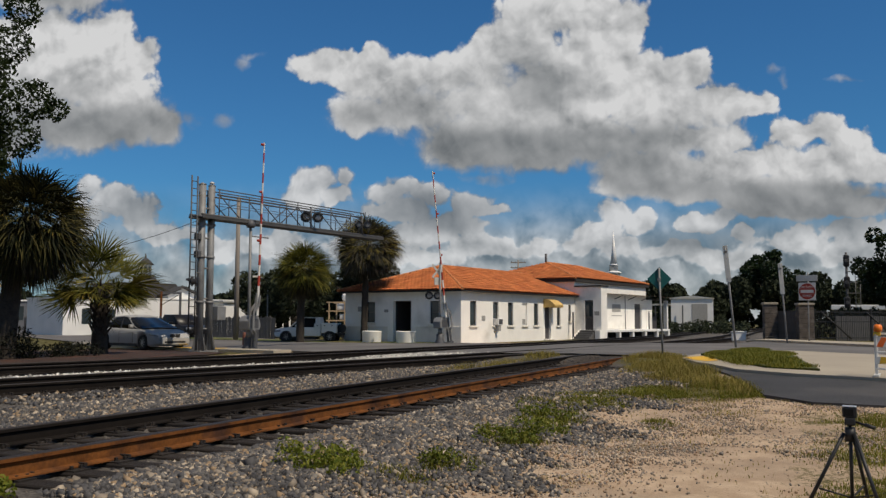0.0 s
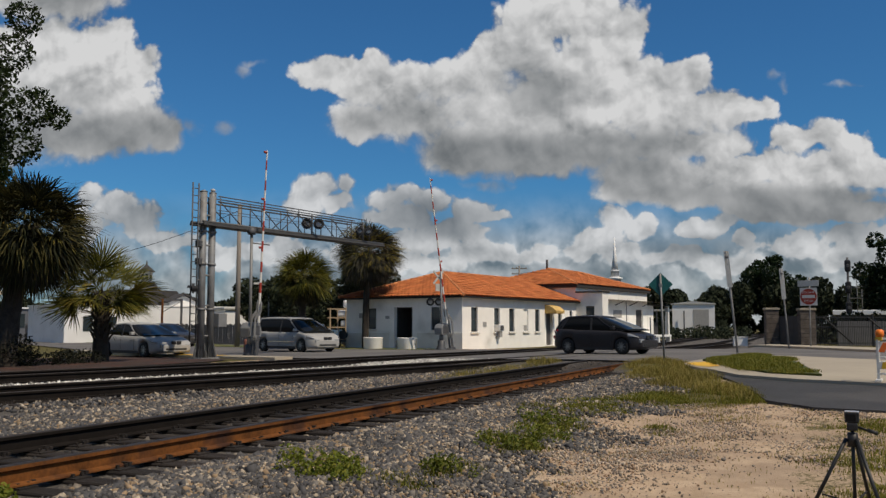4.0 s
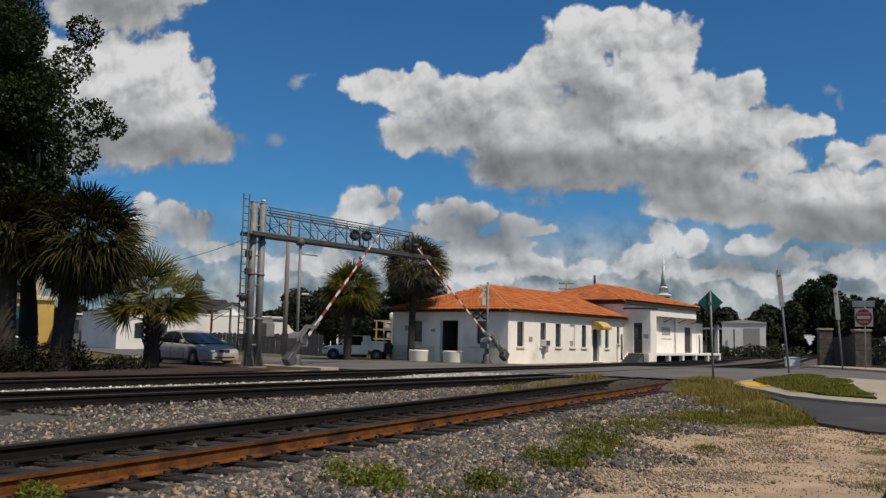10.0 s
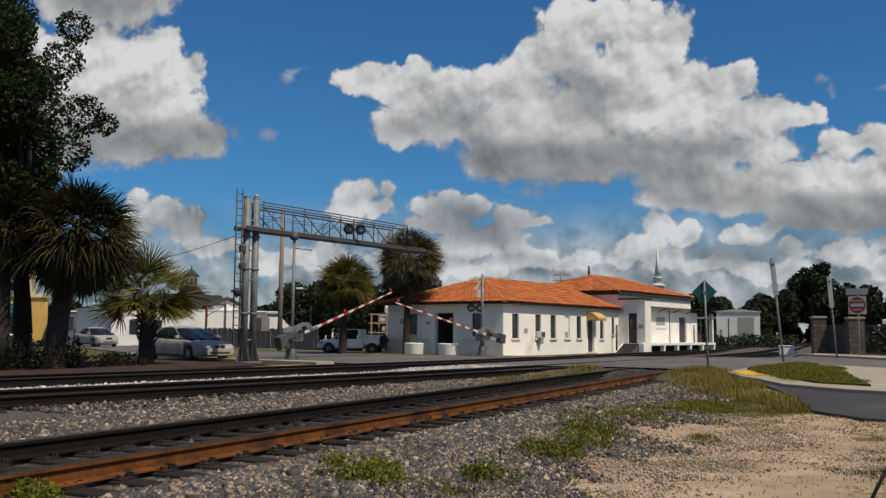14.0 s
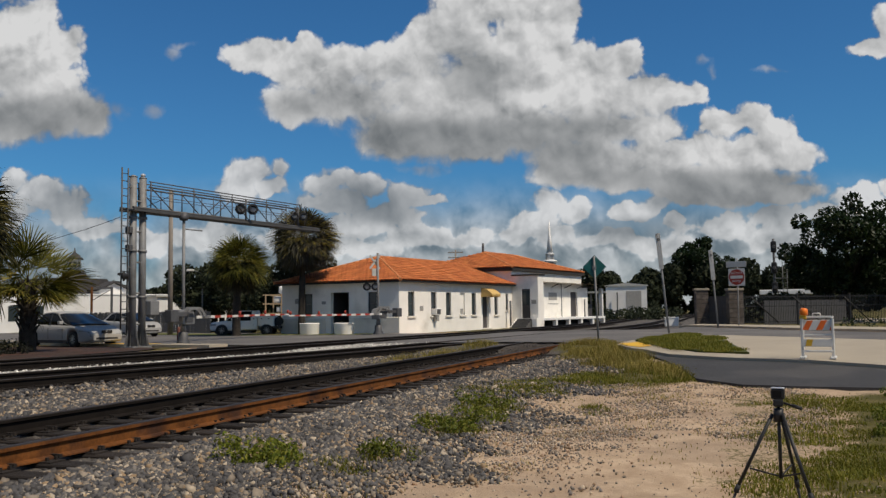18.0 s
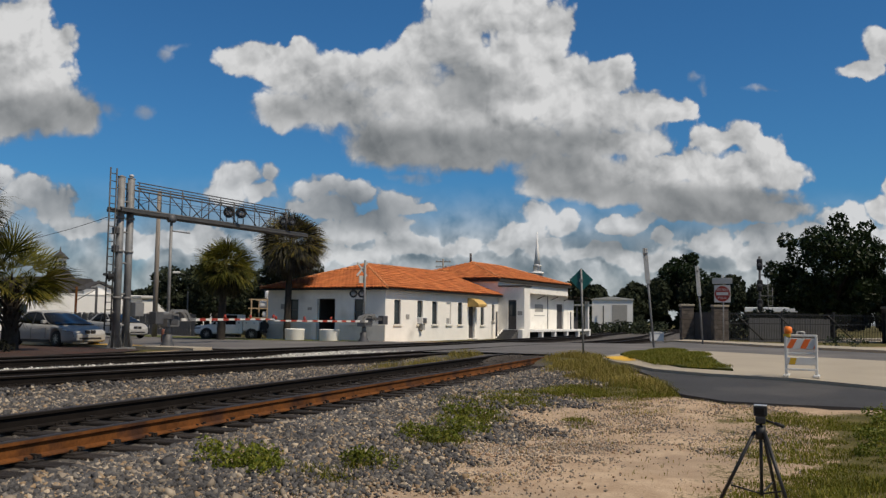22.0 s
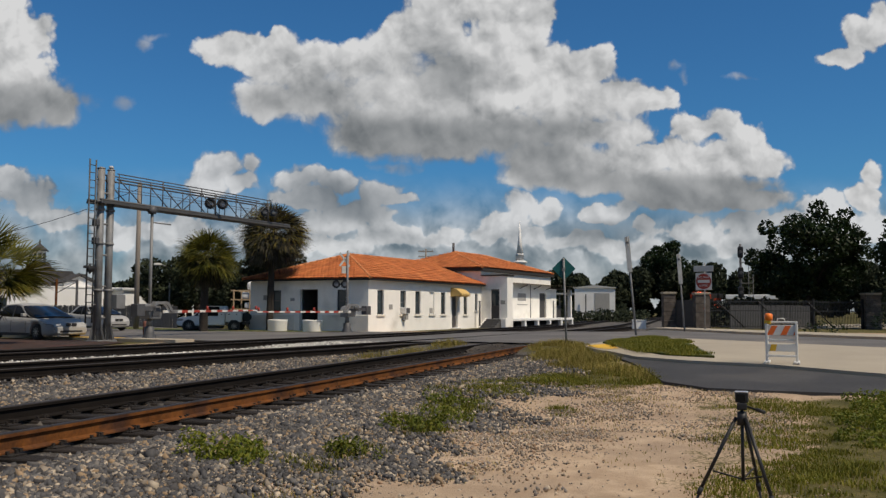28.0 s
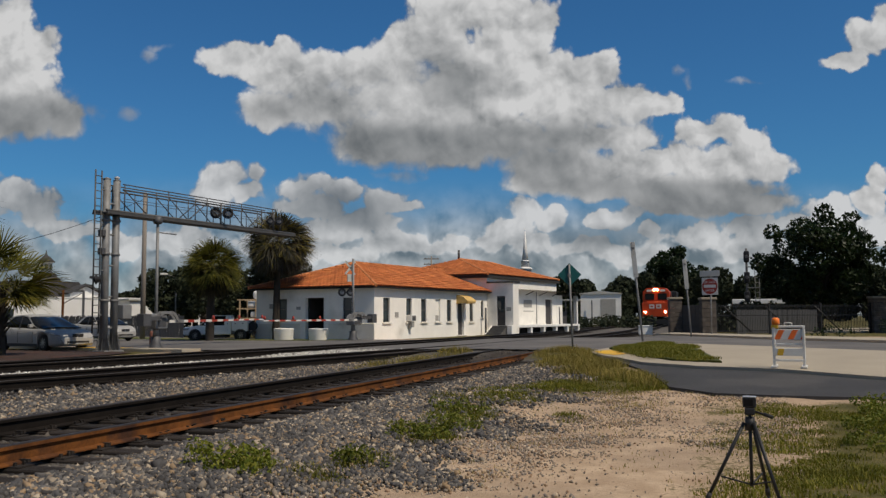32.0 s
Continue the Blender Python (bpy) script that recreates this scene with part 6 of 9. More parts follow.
for n, (x0, x1, y0, y1, h) in enumerate(((-25.2, -23.2, 18.6, 21.6, 0.95), (-24.9, -23.4, 22.2, 24.6, 0.35))):
    cs = [(g.uniform(x0, x1), g.uniform(y0, y1), 0.25 + g.uniform(0.1, h - 0.2), g.uniform(0.25, 0.4)) for _ in range(60 if n == 0 else 26)]
    v, f = leaf_cloud(cs, 900, 0.05, 30 + n)
    tagged(new("hedge", mesh_of("hedge", v, f, M["leaf_hedge"])), "low dark hedge under the palms" if n == 0 else "sparse low shrubs in the planting bed", "hedge")
v, f = leaf_cloud([(4.6, 49.2, 0.6, 0.5), (5.2, 48.6, 0.55, 0.45), (4.0, 49.6, 0.5, 0.4), (8.8, 58.0, 0.8, 0.8), (9.6, 57.4, 0.8, 0.8)], 500, 0.07, 77)
tagged(new("shrub", mesh_of("shrub", v, f, M["leaf"])), "dark shrubs at the foot of the fence", "shrub")
cs = [(g.uniform(-16, -6), g.uniform(100, 118), g.uniform(0.4, 1.4), g.uniform(0.7, 1.1)) for _ in range(60)]
v, f = leaf_cloud([(x - 3.0, y, z * 0.7, q * 0.8) for x, y, z, q in cs], 120, 0.2, 78)
tagged(new("hedge", mesh_of("hedge", v, f, M["leaf_far"])), "dark hedge before the white shed", "hedge")


def blades(name, spots, per, length, width, seed, material, label, even=False, lift=0.0):
    """Grass as single bent blades in one mesh. spots: x, y, half widths."""
    g = np.random.default_rng(seed)
    V, F = [], []
    k = 0
    for cx, cy, rx, ry, dn in spots:
        n = int(per * rx * ry * 4 * dn)
        a, q = g.uniform(0, 2 * np.pi, n), np.sqrt(g.uniform(0, 1, n)) * g.uniform(0.8, 1.15, n)
        x, y = cx + rx * q * np.cos(a), cy + ry * q * np.sin(a)
        if not even:
            ok = g.uniform(0, 1, n) < patchy(x, y)
            x, y, q = x[ok], y[ok], q[ok]
            n = len(x)
        z = ground_z(x, y) - 0.02 + lift
        L = length * g.uniform(0.45, 1.25, n) * np.clip(1.35 - q * 0.6, 0.4, 1.2)
        th, lean = g.uniform(0, 2 * np.pi, n), g.uniform(0.1, 0.75, n)
        dx, dy = np.cos(th) * lean, np.sin(th) * lean
        wx, wy = -np.sin(th) * width, np.cos(th) * width
        p0, p1, p2 = np.stack([x, y, z], 1), np.stack([x + dx * L * 0.4, y + dy * L * 0.4, z + L * 0.6], 1), np.stack([x + dx * L * 1.1, y + dy * L * 1.1, z + L * 0.95], 1)
        w = np.stack([wx, wy, np.zeros(n)], 1)
        q5 = np.stack([p0 - w, p0 + w, p1 - w * 0.8, p1 + w * 0.8, p2 - w * 0.12, p2 + w * 0.12], 1).reshape(-1, 3)
        base = np.arange(n)[:, None] * 6 + k
        F.append(np.concatenate([base + np.array([[0, 1, 3, 2]]), base + np.array([[2, 3, 5, 4]])]))
        V.append(q5)
        k += n * 6
    tagged(new(name, mesh_of(name, np.concatenate(V), np.concatenate(F), material)), label, "grass", kind="stuff")


def patchy(x, y):
    """Uneven cover: thick here, bare there."""
    w = np.sin(x * 3.1 + 1.3 * np.sin(y * 1.7)) + np.sin(y * 2.3 + 1.1 * np.sin(x * 2.9 + 2)) + 0.7 * np.sin(x * 7.3 - y * 5.9) + 0.6 * np.sin(y * 9.7 + x * 4.1)
    return np.clip(0.45 + 0.42 * w, 0.02, 1.0)


blades("grass", [(x, y, rx, ry, 1.0) for x, y, rx, ry in GRASS_SPOTS if y < 19 and x > -8], 1500, 0.075, 0.0055, 1, M["grass"], "green grass tufts along the edge of the ballast")
blades("tall_grass", [(-2.4, 18.9, 0.8, 1.5, 0.8), (-3.2, 21.5, 0.8, 2.2, 1), (-4.3, 24.5, 0.8, 2.8, 1), (-4.9, 27.2, 0.8, 1.5, 1.2), (-1.8, 18.0, 0.5, 0.8, 0.6), (-8.6, 23, 0.5, 3.5, 0.6), (-8.4, 27, 0.5, 1.6, 0.7)],
       760, 0.20, 0.005, 2, M["grass_dry"], "tall seeding grass beside the crossing")
blades("grass", [(1.9, 9.6, 1.5, 2.8, 1), (2.2, 13.2, 1.5, 1.8, 1), (3.6, 10.5, 1.4, 3, 1), (0.5, 11.5, 0.9, 2.2, 0.5), (0.5, 8.0, 0.8, 1.8, 0.8), (0.9, 14.6, 1.2, 1.2, 0.7), (1.3, 6.5, 1.0, 1.8, 1.0)], 1700, 0.045, 0.0055, 3, M["grass"], "rough grass on the yard's edge")
blades("grass", [(-2.5, 27.0, 0.75, 2.6, 1), (-1.3, 24.2, 0.55, 1.6, 1), (-2.5, 31.0, 0.6, 2.2, 1), (-2.0, 24.6, 0.7, 1.4, 1), (-0.9, 22.7, 0.55, 0.6, 1), (-1.5, 27.5, 0.5, 2.2, 1), (-3.1, 27.6, 0.35, 1.8, 1), (-1.9, 23.3, 0.4, 0.6, 1)], 620, 0.08, 0.008, 4, M["grass"], "grass of the small island", even=True, lift=0.16)
blades("sparse_grass", [(-1.6, 13.5, 1.6, 2.8, 0.10), (-1.2, 16.0, 1.6, 1.2, 0.3), (-2.6, 10.0, 0.7, 2.4, 0.2), (-3.2, 6.6, 0.8, 1.2, 0.25), (0.0, 10.0, 1.2, 2.5, 0.12), (-4.2, 9.5, 0.5, 2.0, 0.12), (-9.2, 15, 0.25, 0.4, 0.8), (-9.6, 11.8, 0.25, 0.3, 0.8), (-2.2, 15.4, 1.2, 1.2, 0.35)],
       620, 0.045, 0.004, 5, M["grass_dry"], "thin stray grass on the dirt")


def weeds(name, spots, seed, label):
    """Low broad-leaved weeds: small leaves in mounds."""
    g = np.random.default_rng(seed)
    cs = []
    for x, y, rr, n in spots:
        for _ in range(n):
            a, q = g.uniform(0, 6.28), rr * math.sqrt(g.uniform(0, 1))
            px, py = x + q * math.cos(a), y + q * math.sin(a)
            cs.append((px, py, float(ground_z(px, py)) + g.uniform(0.02, 0.09), g.uniform(0.06, 0.11)))
    v, f = leaf_cloud(cs, 6500, 0.024, seed)
    tagged(new(name, mesh_of(name, v, f, M["weed"])), label, "weeds", kind="stuff")


weeds("weeds", [(-4.45, 7.35, 0.42, 26), (-4.15, 7.25, 0.25, 10), (-3.65, 10.4, 0.4, 26), (-3.5, 11.4, 0.35, 18), (-3.9, 12.8, 0.4, 20), (-3.5, 8.3, 0.25, 10), (-5.6, 4.6, 0.3, 12)], 44, "mounds of green weeds in the gravel")
weeds("weeds", [(1.9, 13.0, 0.6, 46), (2.4, 14.4, 0.7, 46), (1.6, 11.6, 0.4, 22), (2.6, 12.0, 0.8, 46), (2.2, 15.4, 0.5, 30), (2.9, 14.2, 0.8, 60), (3.2, 12.8, 0.8, 50)], 45, "leafy green weeds at the yard's edge")


# ---- stones ----
def stones(name, xy, size, seed, material, label, sink=0.35):
    """Broken stones, each a rough six-sided lump of its own."""
    g = np.random.default_rng(seed)
    n = len(xy)
    z = ground_z(xy[:, 0], xy[:, 1]) - 0.012
    z = z - 0.045 * (np.abs(xy[:, 0] - SIDING_X) < 1.34)
    base = np.array([(-1, -1, -1), (1, -1, -1), (1, 1, -1), (-1, 1, -1), (-1, -1, 1), (1, -1, 1), (1, 1, 1), (-1, 1, 1)]) * 0.72
    tri = np.array([(0, 2, 1), (0, 3, 2), (4, 5, 6), (4, 6, 7), (0, 1, 5), (0, 5, 4), (1, 2, 6), (1, 6, 5), (2, 3, 7), (2, 7, 6), (3, 0, 4), (3, 4, 7)])
    s = size * g.lognormal(0, 0.26, n)
    v = (base[None] + g.uniform(-0.36, 0.36, (n, 8, 3))) * np.array((1.1, 0.8, 0.6))
    q = g.normal(size=(n, 4)) * np.array((1.4, 1, 1, 1))
    q /= np.linalg.norm(q, axis=1)[:, None]
    a, b, c, d = q.T
    R = np.stack([1 - 2 * (c * c + d * d), 2 * (b * c - a * d), 2 * (b * d + a * c), 2 * (b * c + a * d), 1 - 2 * (b * b + d * d), 2 * (c * d - a * b),
                  2 * (b * d - a * c), 2 * (c * d + a * b), 1 - 2 * (b * b + c * c)], 1).reshape(-1, 3, 3)
    v = np.einsum("nij,nlj->nli", R, v)
    v = v * s[:, None, None] + np.stack([xy[:, 0], xy[:, 1], z + s * (sink * 2 * g.uniform(0, 1, n) - 0.1)], 1)[:, None]
    f = tri[None] + (np.arange(n) * 8)[:, None, None]
    tagged(new(name, mesh_of(name, v.reshape(-1, 3), f.reshape(-1, 3), material)), label, "gravel", kind="stuff")


def scatter(n, x0, x1, y0, y1, keep, seed):
    g = np.random.default_rng(seed)
    p = np.stack([g.uniform(x0, x1, n), g.uniform(y0, y1, n)], 1)
    return p[g.uniform(0, 1, n) < keep(p[:, 0], p[:, 1])]


def siding_gap(x, y):
    """Fewer stones on the rails and the ties of the siding."""
    d = np.abs(x - SIDING_X)
    on_tie = (np.abs((y + 2 + 0.26) % 0.52 - 0.26) < 0.14) & (d < 1.34)
    return np.where(np.abs(d - 0.78) < 0.11, 0.0, np.where(on_tie & (d < 0.9), 0.12, np.where(on_tie, 0.45, 1.0)))


fade = lambda x, y: siding_gap(x, y) * np.clip((-2.7 + 0.45 * np.sin(y * 1.7) + 0.3 * np.sin(y * 4.3 + x * 3) - x) / 1.9, 0, 1) * np.clip(1.5 - grass_mask(x, y), 0, 1)
stones("ballast_stones", scatter(84000, -6.0, -2.0, 5.0, 12.0, fade, 1), 0.0225, 1, M["stone"], "grey, tan and bluish ballast stones on the shoulder")
stones("ballast_stones", scatter(46000, -6.0, -2.2, 12.0, 24.0, fade, 2), 0.025, 2, M["stone"], "grey and tan ballast stones on the shoulder")
stones("ballast_stones", scatter(62000, -10.6, -7.45, 5.0, 26.0, lambda x, y: np.clip((main_x(y) - 0.0 - x) / -0.5, 0, 1) * (x < -7.5), 3), 0.024, 3, M["stone"], "grey ballast between the tracks")
stones("ballast_stones", scatter(13000, -7.3, -5.95, 5.0, 29.0, lambda x, y: siding_gap(x, y) * 0.9, 4), 0.034, 4, M["stone_oily"], "dark oily ballast between the siding's ties", sink=0.2)
stones("ballast_stones", scatter(26000, -18.5, -10.0, 10.0, 30.0, lambda x, y: (np.abs(x - main_x(y) - 1.9) < 1.1) * 0.8, 5), 0.03, 5, M["stone"], "grey ballast beside the running track")
stones("pale_ballast_stones", scatter(110000, -20.5, -10.0, 8.0, 30.5, lambda x, y: (np.abs(x - main_x(y) + 2.5) < 1.45) * 1.0, 6), 0.026, 6, M["stone_pale"], "pale new ballast between the running tracks")
tread = lambda x, y: np.clip(0.05 + 1.1 * patchy(x * 0.5 + 3, y * 0.5) * np.clip((-1.75 - x + 0.16 * (y - 6)) / 0.9, 0.02, 1), 0, 1)
stones("gravel", scatter(26000, -3.8, 1.0, 5.3, 16.0, tread, 7), 0.0095, 7, M["stone_tan"], "small tan gravel trodden into the dirt", sink=0.05)
stones("gravel", scatter(13000, -4.2, -1.2, 5.3, 12.0, lambda x, y: 0.8 * tread(x + 0.5, y), 9), 0.015, 9, M["stone_tan"], "loose tan stones spilt over the dirt", sink=0.1)
stones("gravel", scatter(11000, -3.2, 0.8, 11.0, 17.0, lambda x, y: np.clip(patchy(x * 0.7, y * 0.7), 0, 1) * 0.9, 8), 0.0125, 8, M["stone_tan"], "loose tan gravel near the lane", sink=0.1)

# ---- vehicles ----
M["tan_rack"] = mat("tan_rack", (0.5, 0.36, 0.22), 0.7)
def paint(name, color, metal=0.0, rough=0.3):
    m = mat(name, color, rough, metal, var=0.05, scale=1.5, fine=60, bump=0.0, spec=0.22, coat=0.03)
    return m


M["silver"] = paint("silver_car_paint", (0.33, 0.325, 0.315), 0.0, 0.58)
M["silver_blue"] = paint("cool_silver_car_paint", (0.34, 0.335, 0.325), 0.0, 0.58)
M["charcoal"] = paint("charcoal_car_paint", (0.075, 0.07, 0.066), 0.5, 0.35)
M["black_car"] = paint("black_car_paint", (0.012, 0.011, 0.012), 0.0, 0.35)
M["dark_car"] = paint("dark_grey_car_paint", (0.035, 0.033, 0.036), 0.3, 0.3)
M["white_car"] = paint("white_truck_paint", (0.72, 0.71, 0.68), 0.0, 0.4)
M["car_glass"] = glass("tinted_car_glass", (0.012, 0.013, 0.014), 0.06, 1.18)
M["tyre"] = mat("tyre_rubber", (0.018, 0.018, 0.018), 0.85, var=0.3, scale=8)
M["rim"] = mat("alloy_rim", (0.30, 0.30, 0.30), 0.35, 0.8, var=0.1)
M["head_lamp"] = mat("clear_headlamp", (0.36, 0.37, 0.38), 0.12, 0.3, var=0.05, bump=0)
M["tail_lamp"] = mat("red_tail_lamp", (0.30, 0.012, 0.01), 0.2, var=0.05, bump=0)
M["trim"] = mat("black_plastic_trim", (0.02, 0.02, 0.021), 0.6, var=0.2)
M["chrome"] = mat("chrome_trim", (0.6, 0.6, 0.61), 0.15, 1.0, var=0.05, bump=0)

SIDE = Matrix(((1, 0, 0, 0), (0, 0, -1, 0), (0, 1, 0, 0), (0, 0, 0, 1)))      # outline x, z raised along y


def side_prism(outline, half, top_in=0.0, z_lo=0.0, z_hi=1.0, end_in=0.0, xe=2.0, bev=0.05, seg=2, belly=0.0):
    """An outline in x, z given a width; sides lean in towards z_hi, the ends narrow in plan."""
    bm = B()
    prism(bm, outline, -half, half, SIDE)
    bmesh.ops.recalc_face_normals(bm, faces=bm.faces)
    if bev:
        sharp = [e for e in bm.edges if e.calc_face_angle(0) > 0.2]
        bmesh.ops.bevel(bm, geom=sharp, offset=bev, segments=seg, affect="EDGES", profile=0.6, clamp_overlap=True)
    if belly:
        for z in (0.34, 0.48, 0.60, 0.72, 0.84):
            bmesh.ops.bisect_plane(bm, geom=bm.verts[:] + bm.edges[:] + bm.faces[:], plane_co=(0, 0, z), plane_no=(0, 0, 1))
        for x in np.arange(-xe + 0.15, xe, 0.3):
            bmesh.ops.bisect_plane(bm, geom=bm.verts[:] + bm.edges[:] + bm.faces[:], plane_co=(float(x), 0, 0), plane_no=(1, 0, 0))
        for v in bm.verts:
            v.co.y *= 1 - belly * ((v.co.z - 0.58) / 0.40) ** 2
    for v in bm.verts:
        k = min(1, max(0, (v.co.z - z_lo) / (z_hi - z_lo)))
        e = max(0, abs(v.co.x) - xe * 0.6) / (xe * 0.4)
        v.co.y *= (1 - top_in * k) * (1 - end_in * min(1, e) ** 2)
    for f in bm.faces:
        f.smooth = True
    return bm


def wheel(car, x, y, r, w, rim, spokes=9):
    s = 1 if y > 0 else -1
    t = part("wheel", lathe(B(), [(r * 0.62, -w / 2), (r * 0.93, -w / 2), (r, -w * 0.32), (r, w * 0.32), (r * 0.93, w / 2), (r * 0.62, w / 2)], 24, pose(0, 0, 0, 90)), M["tyre"], car, "black tyre on its wheel", m=pose(x, y, r))
    part("rim", lathe(B(), [(r * 0.64, -w * 0.44), (r * 0.64, w * 0.40), (r * 0.56, w * 0.46)], 20, pose(0, 0, 0, 90 if s < 0 else -90)), rim, t)
    bm = B()
    for k in range(spokes):
        box(bm, -r * 0.045, -w * 0.52 if s < 0 else w * 0.42, 0, r * 0.045, -w * 0.42 if s < 0 else w * 0.52, r * 0.6, pose(0, 0, 0, 0, k * 360 / spokes))
    part("spokes", bm, M["rim"] if rim is not M["trim"] else M["plaque"], t)
    return t


def vehicle(name, label, category, m, L, W, body, cabin, roof, coat, wheels, wr, pillars, rim=None, ground=0.0, group="cars", mirrors=True, tail=True, z_belt=0.9, z_top=1.45, lamps=(0.62, 0.14), grille=(0.45, 0.16, 0.34)):
    """A car facing +x: body, glass house, roof, pillars, wheels, lamps, bumpers, mirrors."""
    c = thing(name, m, label, category, group)
    rim = rim or M["rim"]
    half = W / 2
    shell = part("body", side_prism(body, half, 0.10, z_belt * 0.75, z_top, 0.16, L / 2, 0.07, 3, 0.055), coat, c)
    part("glasshouse", side_prism(cabin, half * 0.90, 0.20, z_belt, z_top, 0.06, L / 2, 0.03), M["car_glass"], c, "dark tinted windows")
    part("roof", side_prism(roof, half * 0.88, 0.185, z_belt, z_top, 0.06, L / 2, 0.025), coat, c)
    for p in pillars:
        part("pillar", side_prism(p, half * 0.905, 0.195, z_belt, z_top, 0.06, L / 2, 0.008, 1), coat, c)
    for x in wheels:
        for s in (-1, 1):
            part("wheel_arch", lathe(B(), [(wr * 1.16, 0), (wr * 1.16, 0.012), (wr * 1.02, 0.016)], 24, pose(x, s * (half - 0.012), wr, 90 if s < 0 else -90)), M["trim"], c)
            wheel(c, x, s * (half - 0.09), wr, 0.2, rim)
    fx, rx = max(p[0] for p in body), min(p[0] for p in body)
    hz, hh = lamps
    for s in (-1, 1):
        part("headlight", bevel(box(B(), fx - 0.46, s * half * 0.80 - 0.15, hz, fx - 0.04, s * half * 0.80 + 0.14, hz + hh), 0.05, 2), M["head_lamp"], c, "clear headlight")
        if tail:
            part("tail_light", bevel(box(B(), rx + 0.0, s * half * 0.78 - 0.1, hz + 0.1, rx + 0.12, s * half * 0.78 + 0.1, hz + 0.34), 0.02, 1), M["tail_lamp"], c, "red tail light")
        if mirrors:
            a = max(p[0] for p in cabin)
            part("mirror", bevel(box(B(), a - 0.62, s * (half + 0.02), z_belt + 0.02, a - 0.42, s * (half + 0.20), z_belt + 0.17), 0.03, 2), coat, c, "door mirror")
        part("sill", box(B(), rx + 0.5, s * (half - 0.02) - 0.01, 0.2, fx - 0.5, s * (half - 0.02) + 0.01, 0.30), M["trim"], c)
        for x in (0.35, -0.75):
            part("door_seam", box(B(), x, s * (half - 0.008) - 0.006, 0.34, x + 0.012, s * (half - 0.008) + 0.006, z_belt * 0.78), M["trim"], c)
    z0, z1, gw = grille
    part("grille", bevel(box(B(), fx - 0.1, -gw, z0 + 0.1, fx - 0.015, gw, z0 + 0.1 + z1), 0.02, 1), M["trim"], c, "dark grille")
    part("intake", bevel(box(B(), fx - 0.12, -half * 0.62, 0.24, fx - 0.012, half * 0.62, 0.36), 0.02, 1), M["trim"], c)
    part("underbody", box(B(), rx + 0.35, -half * 0.8, 0.17, fx - 0.35, half * 0.8, 0.34), M["trim"], c)
    return c


def ease(x, pts):
    """A smooth line through x, z pairs."""
    xs, zs = [p[0] for p in pts], [p[1] for p in pts]
    d = 0.10
    return float(np.mean([np.interp(x + k * d, xs, zs) for k in (-1, -0.5, 0, 0.5, 1)]))


def loft(rows, cap=True):
    """Half sections (y, z) at stations x, mirrored and joined into one smooth skin."""
    bm = B()
    rings = []
    for x, half in rows:
        full = [(y, z) for y, z in half] + [(-y, z) for y, z in reversed(half)]
        rings.append([bm.verts.new((x, y, z)) for y, z in full])
    n = len(rings[0])
    for a, b in zip(rings, rings[1:]):
        for i in range(n):
            f = bm.faces.new((a[i], a[(i + 1) % n], b[(i + 1) % n], b[i]))
            f.smooth = True
    if cap:
        bm.faces.new(rings[0][::-1])
        bm.faces.new(rings[-1])
    return bm


